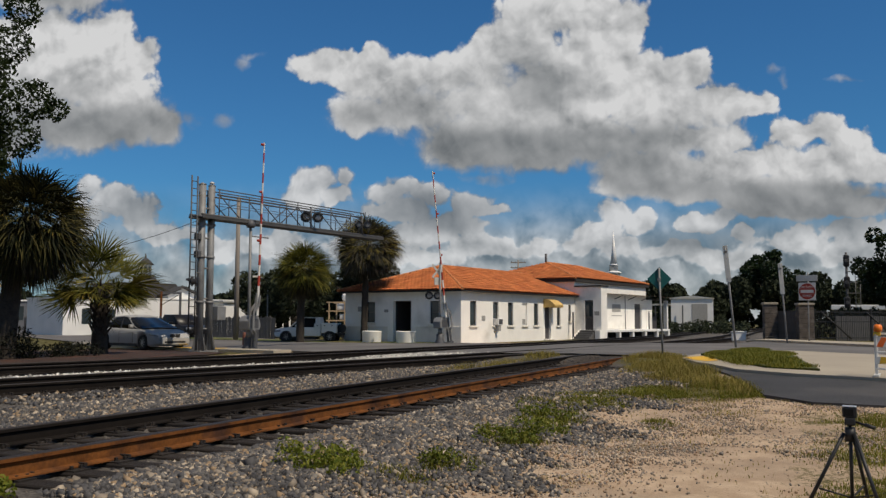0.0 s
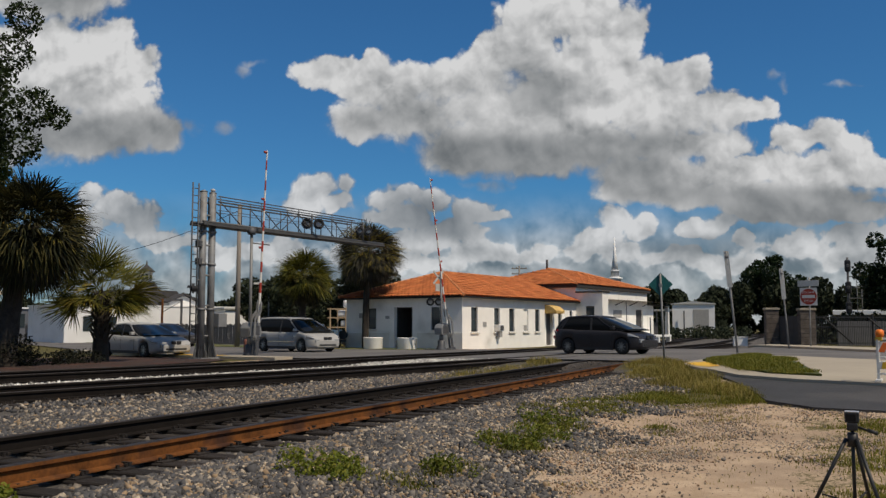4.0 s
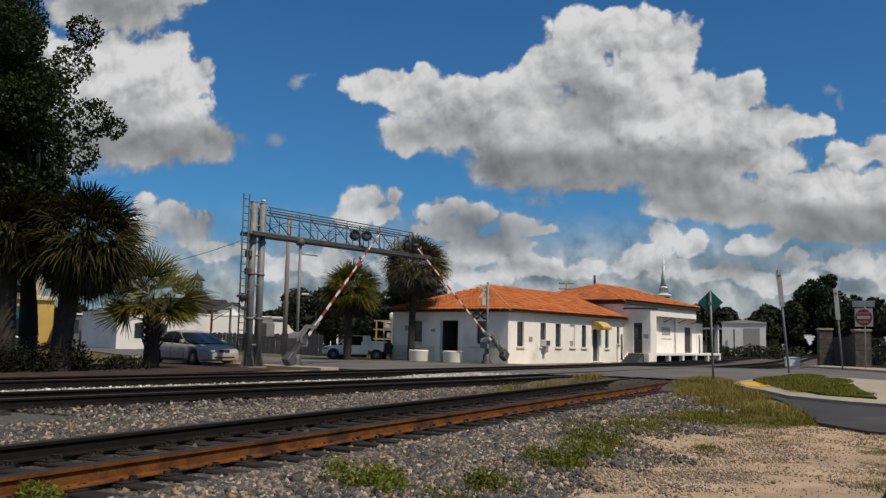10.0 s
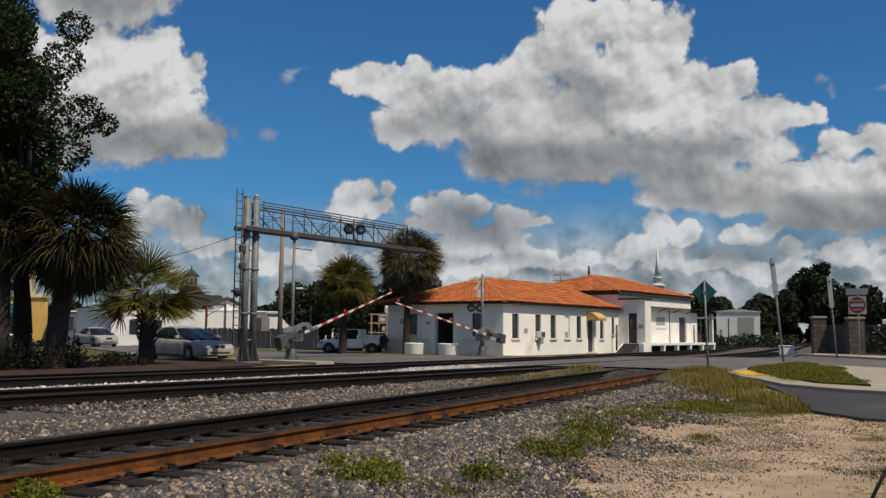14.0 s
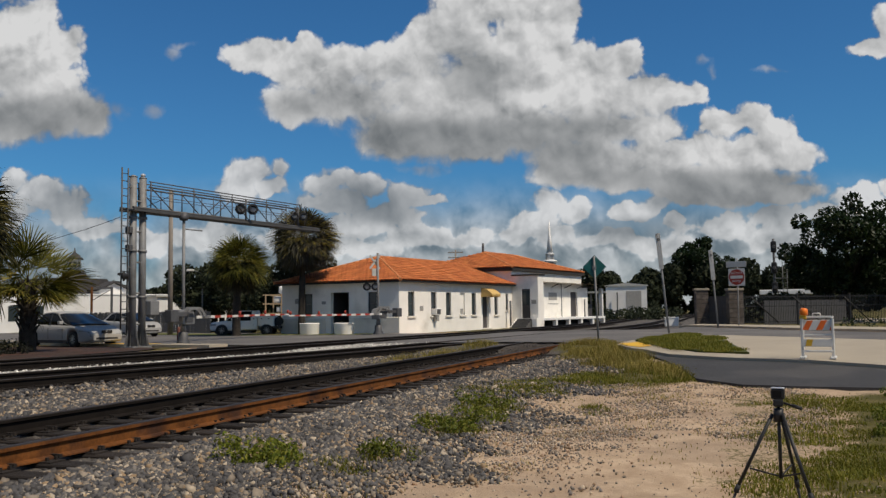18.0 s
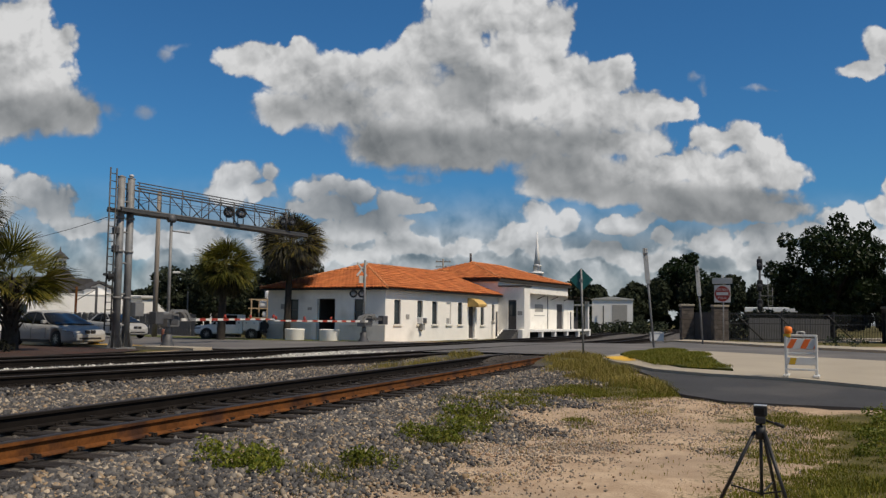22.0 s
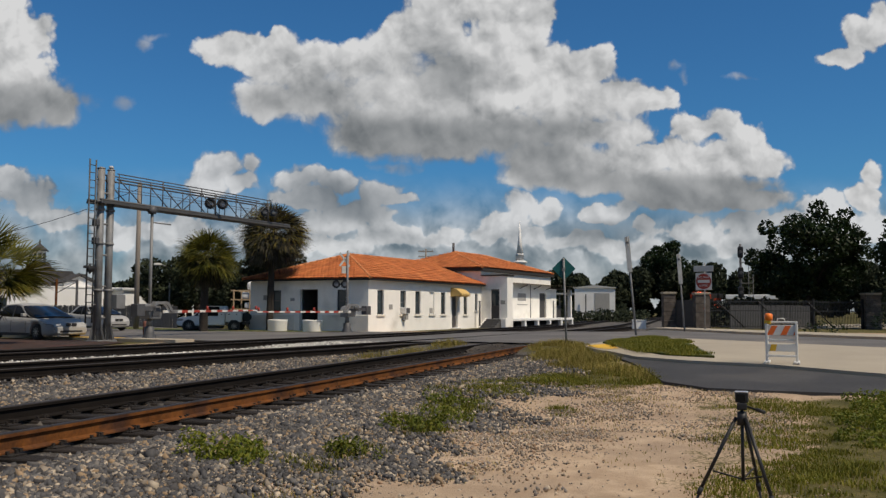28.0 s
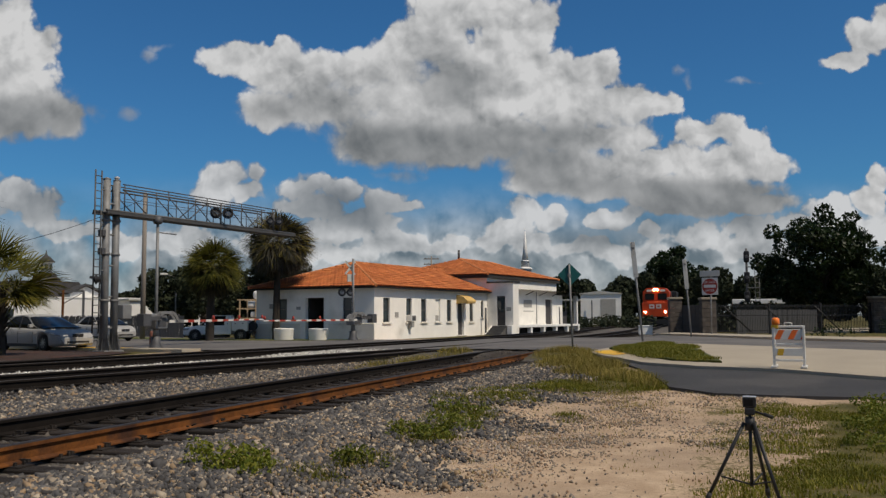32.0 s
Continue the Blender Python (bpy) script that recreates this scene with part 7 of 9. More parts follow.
def car(name, label, category, m, coat, L, W, deck, house, wheels, wr, doors, belt, group="cars", rim=None, strip=False, clear=0.19, lamp=0.62, rear_lamp=0.78):
    """A car that faces +x. deck: the line of bonnet, belt and boot; house: the line of windscreen, roof and rear window;
    doors: where each door's edge stands; belt: the height at which the glass begins."""
    c = thing(name, m, label, category, group)
    h, f, r = W / 2, L / 2, -L / 2
    arch = wr * 1.17

    def low(x):
        z = clear + 0.10 * max(0, abs(x) - (f - 0.35)) / 0.35
        for w in wheels:
            d = abs(x - w)
            if d < arch:
                z = max(z, wr + math.sqrt(arch * arch - d * d) - 0.01)
        return z

    def plan(x):
        e = max(0.0, (abs(x) - (f - 0.75)) / 0.75)
        return h * (1 - 0.26 * e ** 2.6)
    xs = set(np.linspace(r, f, 46))
    for w in wheels:
        xs |= {w + arch * k for k in np.linspace(-1.001, 1.001, 19)}
    rows = []
    for x in sorted(xs):
        w, z0, z1 = plan(x), low(x), ease(x, deck)
        tip = 1 - 0.05 * max(0, abs(x) - (f - 0.06)) / 0.06
        zs = z0 + (z1 - z0) * np.array((0.0, 0.16, 0.45, 0.70, 0.86, 0.96, 1.0, 1.0))
        ys = w * tip * np.array((0.955, 0.985, 1.0, 0.995, 0.97, 0.925, 0.80, 0.35))
        rows.append((x, [(0.0, z0)] + [(float(y), float(z)) for y, z in zip(ys, zs)] + [(0.0, z1 + 0.012)]))
    part("body", loft(rows), coat, c)
    hx0, hx1 = house[0][0], house[-1][0]

    def skin(x, q, out=0.0):
        """A point on the glass house at x, a share q of the way from belt to roof."""
        zr = max(belt + 0.01, ease(x, house))
        wb, wt = plan(x) * 0.925, h * 0.70
        k = (zr - belt) / (max(p[1] for p in house) - belt)
        y = wb + (wt - wb) * q * k
        return Vector((x, y + out, belt - 0.03 + (zr - belt + 0.03) * q))
    rows = []
    for x in np.linspace(hx0, hx1, 34):
        pts = [skin(float(x), q) for q in (0.0, 0.5, 0.86)]
        top = skin(float(x), 1.0)
        rows.append((float(x), [(p.y, p.z) for p in pts] + [(top.y * 0.93, top.z - 0.006), (top.y * 0.6, top.z + 0.012), (0.0, top.z + 0.02)]))
    part("glasshouse", loft(rows), M["car_glass"], c, "dark tinted windows")
    peak = max(p[1] for p in house)
    flat = [x for x in np.linspace(hx0, hx1, 120) if ease(x, house) > peak - 0.085]
    rows = []
    for x in np.linspace(flat[0], flat[-1], 22):
        t = skin(float(x), 1.0)
        e = skin(float(x), 0.90)
        rows.append((float(x), [(0.0, t.z - 0.02), (e.y - 0.02, e.z - 0.01), (e.y + 0.012, e.z), (t.y * 0.95 + 0.008, t.z + 0.010), (t.y * 0.6, t.z + 0.026), (0.0, t.z + 0.034)]))
    part("roof", loft(rows), coat, c)

    def post(name_, a0, a1, b0, b1, material, s):
        """A pillar on the glass from belt (a0 to a1) to roof (b0 to b1)."""
        bm = B()
        for k in range(4):
            q0, q1 = k / 4 * 0.93, (k + 1) / 4 * 0.93
            vs = []
            for a, b, q in ((a0, b0, q0), (a1, b1, q0), (a1, b1, q1), (a0, b0, q1)):
                p = skin(a + (b - a) * q / 0.93, q, 0.012)
                vs.append(bm.verts.new((p.x, s * p.y, p.z)))
            bm.faces.new(vs)
        bmesh.ops.remove_doubles(bm, verts=bm.verts, dist=1e-4)
        bmesh.ops.recalc_face_normals(bm, faces=bm.faces)
        bmesh.ops.solidify(bm, geom=bm.faces[:], thickness=0.016)
        part(name_, bm, material, c)
    nose, tail = flat[-1], flat[0]
    rim = rim or M["rim"]
    for s in (-1, 1):
        post("front_pillar", hx1 - 0.30, hx1 - 0.17, nose - 0.10, nose + 0.02, coat, s)
        post("rear_pillar", hx0 + 0.10, hx0 + 0.36, tail - 0.04, tail + 0.24, coat, s)
        for x in doors[1:-1]:
            post("door_pillar", x - 0.05, x + 0.05, x - 0.10, x - 0.02, M["trim"], s)
        for k, x in enumerate(doors):
            hh = ease(x, deck)
            part("door_seam", box(B(), x - 0.006, s * h * 0.992 - 0.012, clear + 0.14, x + 0.006, s * h * 0.992 + 0.006, hh - 0.16), M["trim"], c)
            if k < len(doors) - 1:
                part("door_handle", bevel(box(B(), x + 0.10, s * h * 0.99 - 0.01, hh - 0.25, x + 0.29, s * h * 0.99 + 0.03, hh - 0.215), 0.01, 1), M["chrome"] if strip else coat, c)
        if strip:
            part("side_strip", box(B(), wheels[1] + arch + 0.02, s * h - 0.01, 0.50, wheels[0] - arch - 0.02, s * h + 0.014, 0.55), M["chrome"], c, "bright side strip")
        part("sill", box(B(), wheels[1] + arch + 0.02, s * (h * 0.96) - 0.02, clear - 0.02, wheels[0] - arch - 0.02, s * (h * 0.96) + 0.02, clear + 0.10), M["trim"], c)
        for w in wheels:
            wheel(c, w, s * (h - 0.115), wr, 0.2, rim)
        mx = hx1 - 0.62
        mb = plan(mx)
        part("mirror", bevel(box(B(), mx - 0.10, s * (mb + 0.08) - 0.09, belt + 0.01, mx + 0.06, s * (mb + 0.08) + 0.09, belt + 0.15), 0.035, 2), coat, c, "door mirror")
        # lamps lie on the corners, set 1 cm proud of the skin
        for x0, x1, z0, z1, key, lab, lamp_mat in ((f - 0.52, f - 0.10, lamp, lamp + 0.15, "headlight", "clear headlight", M["head_lamp"]), (r + 0.03, r + 0.30, rear_lamp, rear_lamp + 0.16, "tail_light", "red tail light", M["tail_lamp"])):
            bm = B()
            n = 6
            lo, hi = [], []
            for k in range(n + 1):
                x = x0 + (x1 - x0) * k / n
                top = min(z1, ease(x, deck) - 0.03)
                y = s * (plan(x) + 0.008) * 0.985
                lo.append(bm.verts.new((x, y, z0 + 0.03 * (1 - k / n))))
                hi.append(bm.verts.new((x, y * 0.965, top)))
            for k in range(n):
                bm.faces.new((lo[k], lo[k + 1], hi[k + 1], hi[k])).smooth = True
            bmesh.ops.recalc_face_normals(bm, faces=bm.faces)
            bmesh.ops.solidify(bm, geom=bm.faces[:], thickness=0.02)
            part(key, bm, lamp_mat, c, lab)
            face = f - 0.09 if key == "headlight" else r + 0.015
            z_face = min(z1, ease(face, deck) - 0.04)
            part(key, bevel(box(B(), face - 0.02, s * h * 0.62 - 0.16, z_face - 0.13, face + 0.075 if key == "headlight" else face + 0.02, s * h * 0.62 + 0.10, z_face), 0.02, 2), lamp_mat, c, lab)
    zg = lamp
    for y in (-0.13, 0.13):
        part("grille", bevel(box(B(), f - 0.05, y - 0.11, zg - 0.06, f + 0.006, y + 0.11, zg + 0.07), 0.02, 2), M["trim"], c, "dark grille opening")
    part("intake", bevel(box(B(), f - 0.06, -h * 0.55, clear + 0.11, f + 0.006, h * 0.55, clear + 0.22), 0.02, 1), M["trim"], c)
    part("rear_bumper", bevel(box(B(), r - 0.02, -h * 0.70, clear + 0.14, r + 0.08, h * 0.70, clear + 0.34), 0.03, 2), coat, c)
    part("underbody", box(B(), r + 0.45, -h * 0.62, clear - 0.02, f - 0.45, h * 0.62, clear + 0.40), M["trim"], c)
    return c


def sedan(name, label, m, coat, L=5.0, W=1.85, H=1.42, wb=2.8, group="cars", rim=None, wr=0.33, strip=False, square=0.0):
    f, r = L / 2, -L / 2
    front = f - (L - wb) * 0.47
    deck = [(r, 0.62), (r + 0.06, 0.92), (r + 0.25, 0.995 + square), (r + 0.8, 0.985 + square), (0.0, 0.94), (1.15, 0.91 + square), (1.75, 0.82 + square), (f - 0.30, 0.72 + square), (f - 0.06, 0.60 + square), (f, 0.45)]
    house = [(r + 0.55, 0.93), (r + 1.15, H - 0.15), (r + 1.55, H - 0.04), (r + 2.15, H), (0.0, H - 0.03), (0.38, H - 0.12), (1.42, 0.90)]
    return car(name, label, "car", m, coat, L, W, deck, house, (front, front - wb), wr, (0.80, -0.22, -1.12), 0.93, group, rim, strip)


HEAD = math.degrees(math.atan2(-0.35, 1.0))       # the street's heading
parked = sedan("parked_car", "silver four-door sedan waiting at the kerb beside the palms", pose(-27.75, 31.4, 0.22, 0, 0, HEAD + 4), M["silver"], 4.95, 1.9, 1.46, 2.85)
car_2 = sedan("waiting_car", "silver compact sedan pulling up behind the gantry", pose(-40, 40, 0.23, 0, 0, HEAD), M["silver_blue"], 4.6, 1.78, 1.45, 2.65)
sedan_3 = sedan("moving_car", "charcoal four-door sedan crossing the tracks", pose(-40, 40, 0.25, 0, 0, HEAD), M["charcoal"], 5.02, 1.88, 1.48, 3.05, wr=0.36, square=0.07)


def minivan():
    f, r, H = 2.57, -2.57, 1.74
    deck = [(r, 0.60), (r + 0.04, 0.98), (r + 0.3, 1.04), (0.6, 1.02), (1.5, 1.01), (f - 0.45, 0.90), (f - 0.12, 0.76), (f - 0.02, 0.60), (f, 0.46)]
    house = [(r + 0.06, 1.0), (r + 0.24, H - 0.16), (r + 0.5, H - 0.02), (r + 1.5, H), (0.30, H - 0.03), (0.72, H - 0.13), (1.95, 0.99)]
    c = car("minivan", "silver minivan with dark windows crossing the tracks", "minivan", pose(-40, 40, 0.25, 0, 0, HEAD), M["silver"], 5.14, 2.0, deck, house, (f - 0.95, f - 0.95 - 3.08), 0.345, (0.98, -0.10, -1.25), 1.02, strip=True, lamp=0.68, rear_lamp=0.95)
    for s in (-1, 1):
        part("roof_rail", tube(B(), (r + 0.6, s * 0.62, H + 0.07), (0.1, s * 0.62, H + 0.05), 0.02, n=6), M["trim"], c)
        part("roof_rail_foot", tube(tube(B(), (r + 0.62, s * 0.62, H - 0.01), (r + 0.62, s * 0.62, H + 0.07), 0.02, n=6), (0.08, s * 0.62, H - 0.02), (0.08, s * 0.62, H + 0.05), 0.02, n=6), M["trim"], c)
    return c


van = minivan()


def hatchback():
    f, r, H = 2.05, -2.05, 1.53
    deck = [(r, 0.60), (r + 0.03, 0.94), (r + 0.25, 1.02), (0.3, 0.96), (1.1, 0.94), (f - 0.30, 0.80), (f - 0.06, 0.64), (f, 0.46)]
    house = [(r + 0.08, 0.98), (r + 0.30, H - 0.18), (r + 0.6, H - 0.04), (r + 1.3, H), (0.0, H - 0.03), (0.35, H - 0.14), (1.58, 0.94)]
    return car("hatchback", "dark grey five-door hatchback crossing the tracks", "car", pose(-60, 50, 0.25, 0, 0, HEAD), M["dark_car"], 4.1, 1.7, deck, house, (f - 0.8, f - 0.8 - 2.5), 0.31, (0.78, -0.15, -1.0), 0.95, lamp=0.66, rear_lamp=0.9)


hatch = hatchback()


def pickup(name, label, m, coat, L=5.1, W=1.75, service=False, group="cars"):
    f, r = L / 2, -L / 2
    H = 1.60 if not service else 1.68
    zb = 0.98 if not service else 1.02
    c0 = 0.10 if not service else 0.0
    wr = 0.345 if not service else 0.36
    body = [(c0 - 1.0, 0.40), (c0 - 1.0, zb), (1.05, zb), (f - 0.12, zb - 0.12), (f, zb - 0.22), (f + 0.02, 0.48), (f - 0.1, 0.34)]
    cabin = [(c0 - 0.98, zb - 0.02), (c0 - 0.85, H - 0.03), (c0 + 0.4, H - 0.03), (1.15, zb - 0.02)]
    roof = [(c0 - 0.93, H - 0.06), (c0 - 0.86, H), (c0 + 0.36, H), (c0 + 0.46, H - 0.06)]
    pill = [[(c0 - 1.0, zb - 0.02), (c0 - 0.88, H - 0.02), (c0 - 0.6, H - 0.02), (c0 - 0.62, zb - 0.02)], [(1.2, zb - 0.02), (c0 + 0.44, H - 0.03), (c0 + 0.34, H - 0.02), (1.07, zb - 0.02)]]
    front, rear = f - 0.82, f - 0.82 - (3.1 if not service else 3.0)
    c = vehicle(name, label, "pickup truck", m, L, W, body, cabin, roof, coat, (front, rear), wr, pill, M["rim"] if not service else M["plaque"], group=group, tail=False, z_belt=zb, z_top=H, lamps=(zb - 0.33, 0.15), grille=(zb - 0.42, 0.16, 0.5))
    h = W / 2
    if not service:
        bed = part("bed", bevel(box(B(), r + 0.03, -h, 0.45, c0 - 1.03, -h + 0.07, zb), 0.02, 1), coat, c, "open cargo bed")
        part("bed_side", bevel(box(B(), r + 0.03, h - 0.07, 0.45, c0 - 1.03, h, zb), 0.02, 1), coat, bed)
        part("tailgate", bevel(box(B(), r, -h + 0.07, 0.45, r + 0.06, h - 0.07, zb - 0.02), 0.015, 1), coat, bed)
        part("bed_floor", box(B(), r + 0.06, -h + 0.07, 0.5, c0 - 1.03, h - 0.07, 0.58), M["trim"], bed)
        part("bumper", bevel(box(B(), r - 0.14, -h * 0.95, 0.42, r - 0.01, h * 0.95, 0.56), 0.02, 1), M["trim"], c, "black rear step bumper")
        for s in (-1, 1):
            part("tail_light", box(B(), r - 0.005, s * (h - 0.1) - 0.06, 0.6, r + 0.01, s * (h - 0.1) + 0.06, 0.9), M["tail_lamp"], c)
    else:
        for s in (-1, 1):
            cab = part("service_box", bevel(box(B(), r + 0.1, s * h - (0.42 if s > 0 else 0.0), 0.62, -1.05, s * h + (0.42 if s < 0 else 0.0), 1.30), 0.02, 1), coat, c, "white side tool locker")
            for k in range(3):
                x = r + 0.2 + k * 0.5
                part("locker_door", box(B(), x, s * (h + 0.004) - 0.006, 0.95 if k == 1 else 0.75, x + 0.44, s * (h + 0.004) + 0.006, 1.25), M["white_car"], cab)
                part("latch", box(B(), x + 0.18, s * (h + 0.014) - 0.006, 1.1, x + 0.26, s * (h + 0.014) + 0.006, 1.16), M["trim"], cab)
        part("bed_floor", box(B(), r + 0.1, -h + 0.42, 0.62, -1.05, h - 0.42, 0.75), M["trim"], c)
        part("bumper", bevel(box(B(), r - 0.25, -h * 0.95, 0.45, r + 0.08, h * 0.95, 0.62), 0.02, 1), M["trim"], c, "black rear bumper")
        part("reel", lathe(B(), [(0.3, -0.25), (0.3, 0.25)], 14, pose(r - 0.1, 0, 0.95, 90)), M["trim"], c, "dark cable reel on the tail")
    return c


truck = pickup("pickup_truck", "black pickup truck with an open bed crossing the tracks", pose(-40, 40, 0.25, 0, 0, HEAD), M["black_car"])
pickup("service_truck", "white utility service truck parked by the palms", pose(-29.3, 47.7, 0.2, 0, 0, 200) @ Matrix.Scale(0.88, 4), M["white_car"], 4.4, 1.78, True, group="parked vehicles")
suv = sedan("parked_car", "white car parked before the yellow shop", pose(-72.6, 56.6, 0.2, 0, 0, 48), M["white_car"], 4.6, 1.85, 1.62, 2.7, group="parked vehicles")


# ---- the locomotive ----
def locomotive():
    c = thing("locomotive", pose(*main_line(300), 0.45), "orange and black diesel locomotive with lit headlights", "locomotive")
    org = paint("orange_engine_paint", (0.40, 0.046, 0.010), 0.0, 0.5)
    blk = M["black"]
    lamp = glow("headlight_glow", (1.0, 0.55, 0.22), 30.0)
    ditch = glow("ditch_light_glow", (1.0, 0.72, 0.5), 30.0)
    # +y is ahead here; front at y = 0, hood behind
    part("frame", bevel(box(B(), -1.5, -21.5, 0.95, 1.5, -0.9, 1.35), 0.03, 1), blk, c, "black underframe")
    part("nose", bevel(box(B(), -1.0, -2.6, 1.35, 1.0, -0.95, 2.75), 0.12, 2), org, c, "orange short nose")
    part("front_panel", bevel(box(B(), -1.5, -0.96, 1.0, 1.5, -0.82, 2.62), 0.04, 1), org, c, "orange front end panel")
    cab = part("cab", bevel(prism(B(), [(-1.52, 1.35), (1.52, 1.35), (1.52, 3.9), (1.05, 4.35), (-1.05, 4.35), (-1.52, 3.9)], 2.2, 5.0, SIDE), 0.05, 2), org, c, "orange cab")
    for s in (-1, 1):
        part("windscreen", bevel(box(B(), s * 0.72 - 0.52, -2.19, 2.95, s * 0.72 + 0.52, -2.15, 3.7), 0.03, 1), M["car_glass"], cab, "dark windscreen pane")
        part("side_window", box(B(), s * 1.525 - 0.01, -4.3, 2.9, s * 1.525 + 0.01, -3.0, 3.6), M["car_glass"], cab)
        part("ditch_light", lathe(B(), [(0.13, 0), (0.13, 0.05)], 14, pose(s * 1.12, -0.80, 1.55, -90)), ditch, c, "lit ditch light")
        part("headlight", lathe(B(), [(0.14, 0), (0.14, 0.06)], 14, pose(s * 0.16, -2.12, 4.12, -90)), lamp, c, "lit headlight")
        part("number_board", box(B(), s * 0.75 - 0.3, -2.18, 3.92, s * 0.75 + 0.3, -2.13, 4.15), M["sign_white"], c, "lit number board")
        part("handrail", tube(B(), (s * 1.48, -21, 2.35), (s * 1.48, -5.2, 2.35), 0.025, n=6), M["sign_white"], c)
        for k in range(8):
            part("stanchion", tube(B(), (s * 1.48, -5.3 - 2.2 * k, 1.35), (s * 1.48, -5.3 - 2.2 * k, 2.35), 0.02, n=5), M["sign_white"], c)
        for y in (-4.2, -17.5):
            tr = part("truck_frame", bevel(box(B(), s * 1.05 - 0.1, y - 2.4, 0.35, s * 1.05 + 0.1, y + 2.4, 0.95), 0.05, 1), M["steel_dark"], c, "black bogie side frame")
            for d in (-1.8, 0, 1.8):
                part("wheel", lathe(B(), [(0.5, -0.07), (0.5, 0.07), (0.46, 0.08)], 20, pose(s * 0.78, y + d, 0.5, 0, 90)), M["steel_dark"], tr)
    part("hood", bevel(box(B(), -0.95, -21.0, 1.35, 0.95, -5.0, 4.2), 0.10, 2), blk, c, "black long hood")
    part("hood_stripe", box(B(), -0.96, -20.9, 1.6, 0.96, -12.5, 3.4), org, c, "orange hood panel")
    part("radiator", bevel(box(B(), -1.5, -20.5, 3.5, 1.5, -16.0, 4.3), 0.08, 1), blk, c, "flared black radiator section")
    part("fuel_tank", bevel(box(B(), -1.3, -14.0, 0.35, 1.3, -7.5, 0.95), 0.15, 2), blk, c, "black fuel tank")
    # a plain pale ribbon in place of the emblem
    for x0, x1, z0 in ((0.10, 0.66, 1.95), (-0.66, -0.10, 1.95)):
        part("emblem", bevel(box(B(), x0, -0.818, z0, x1, -0.806, z0 + 0.46), 0.004, 1), M["sign_white"], c, "pale plain emblem block")
        part("emblem_gap", box(B(), x0 + 0.13, -0.826 + 0.022, z0 + 0.13, x1 - 0.13, -0.80, z0 + 0.33), org, c)
    part("plow", bevel(prism(B(), [(-1.5, 0.12), (1.5, 0.12), (1.5, 0.75), (-1.5, 0.75)], 0.65, 0.8, SIDE), 0.02, 1), blk, c, "black snow plough")
    part("coupler", bevel(box(B(), -0.15, -0.9, 0.75, 0.15, -0.25, 1.0), 0.03, 1), M["steel_dark"], c)
    for s in (-1, 1):
        for k in range(3):
            part("step", box(B(), s * 1.25 - 0.22, -0.88, 0.35 + 0.28 * k, s * 1.25 + 0.22, -0.70, 0.38 + 0.28 * k), M["sign_white"], c)
    part("horn", tube(B(), (0.3, -3.0, 4.35), (0.3, -2.5, 4.42), 0.05, 0.09, 8), M["steel"], c)
    return c


loco = locomotive()

# ---- iron fence, gate and signal ----
M["pillar"] = mat("dark_weathered_block", (0.095, 0.078, 0.066), 0.95, var=0.4, scale=3, fine=20, bump=0.6, alt=(0.14, 0.118, 0.10))
M["cap"] = mat("pale_cap_stone", (0.30, 0.26, 0.20), 0.9, var=0.2, scale=3)
M["old_board"] = mat("weathered_grey_board", (0.13, 0.12, 0.115), 0.9, var=0.35, scale=2, fine=20, stretch=(6, 6, 0.6), bump=0.4)
M["panel_grey"] = mat("grey_sheet_panel", (0.085, 0.086, 0.09), 0.7, var=0.25, scale=2)

for x, y, w, h in ((-3.4, 56.6, 0.72, 2.12), (-1.45, 54.8, 0.80, 2.05), (8.45, 61.5, 0.9, 2.15)):
    t = thing("gate_pillar", pose(x, y, 0.4, 0, 0, 14), "dark block pillar with a pale cap", "pillar", "pillars of the gate")
    for k in range(8):
        part("block", bevel(box(B(), -w / 2, -w / 2, h * k / 8, w / 2, w / 2, h * (k + 1) / 8 - 0.012), 0.012, 1), M["pillar"], t)
    part("cap", bevel(box(B(), -w / 2 - 0.05, -w / 2 - 0.05, h - 0.008, w / 2 + 0.05, w / 2 + 0.05, h + 0.12), 0.02, 1), M["cap"], t, "pale cap stone")


def bar_fence(p, q, h, gap, z, label, braces=True):
    p, q = Vector((*p, z)), Vector((*q, z))
    d = q - p
    t = thing("iron_fence", pose(*p, 0, 0, math.degrees(math.atan2(d.y, d.x))), label, "fence")
    L = d.length
    for zz in (0.18, h * 0.62, h - 0.12):
        part("rail", box(B(), 0, -0.02, zz, L, 0.02, zz + 0.05), M["black"], t)
    bar = part("bar", box(B(), -0.011, -0.011, 0.06, 0.011, 0.011, h), M["black"], t)
    n = int(L / gap)
    bar.matrix_basis = pose(0.05, 0, 0)
    for k in range(1, n):
        again(bar, pose(0.05 + k * gap, 0, 0))
    for k in range(4):
        part("post", box(B(), L * k / 3 - 0.05, -0.05, -0.2, L * k / 3 + 0.05, 0.05, h + 0.1), M["black"], t)
    if braces:
        for a in (0.04, 0.30, 0.62):
            part("brace", tube(B(), (L * a, -0.08, h * 0.95), (L * (a + 0.17), -0.08, 0.15), 0.035, n=6), M["black"], t)
    return t


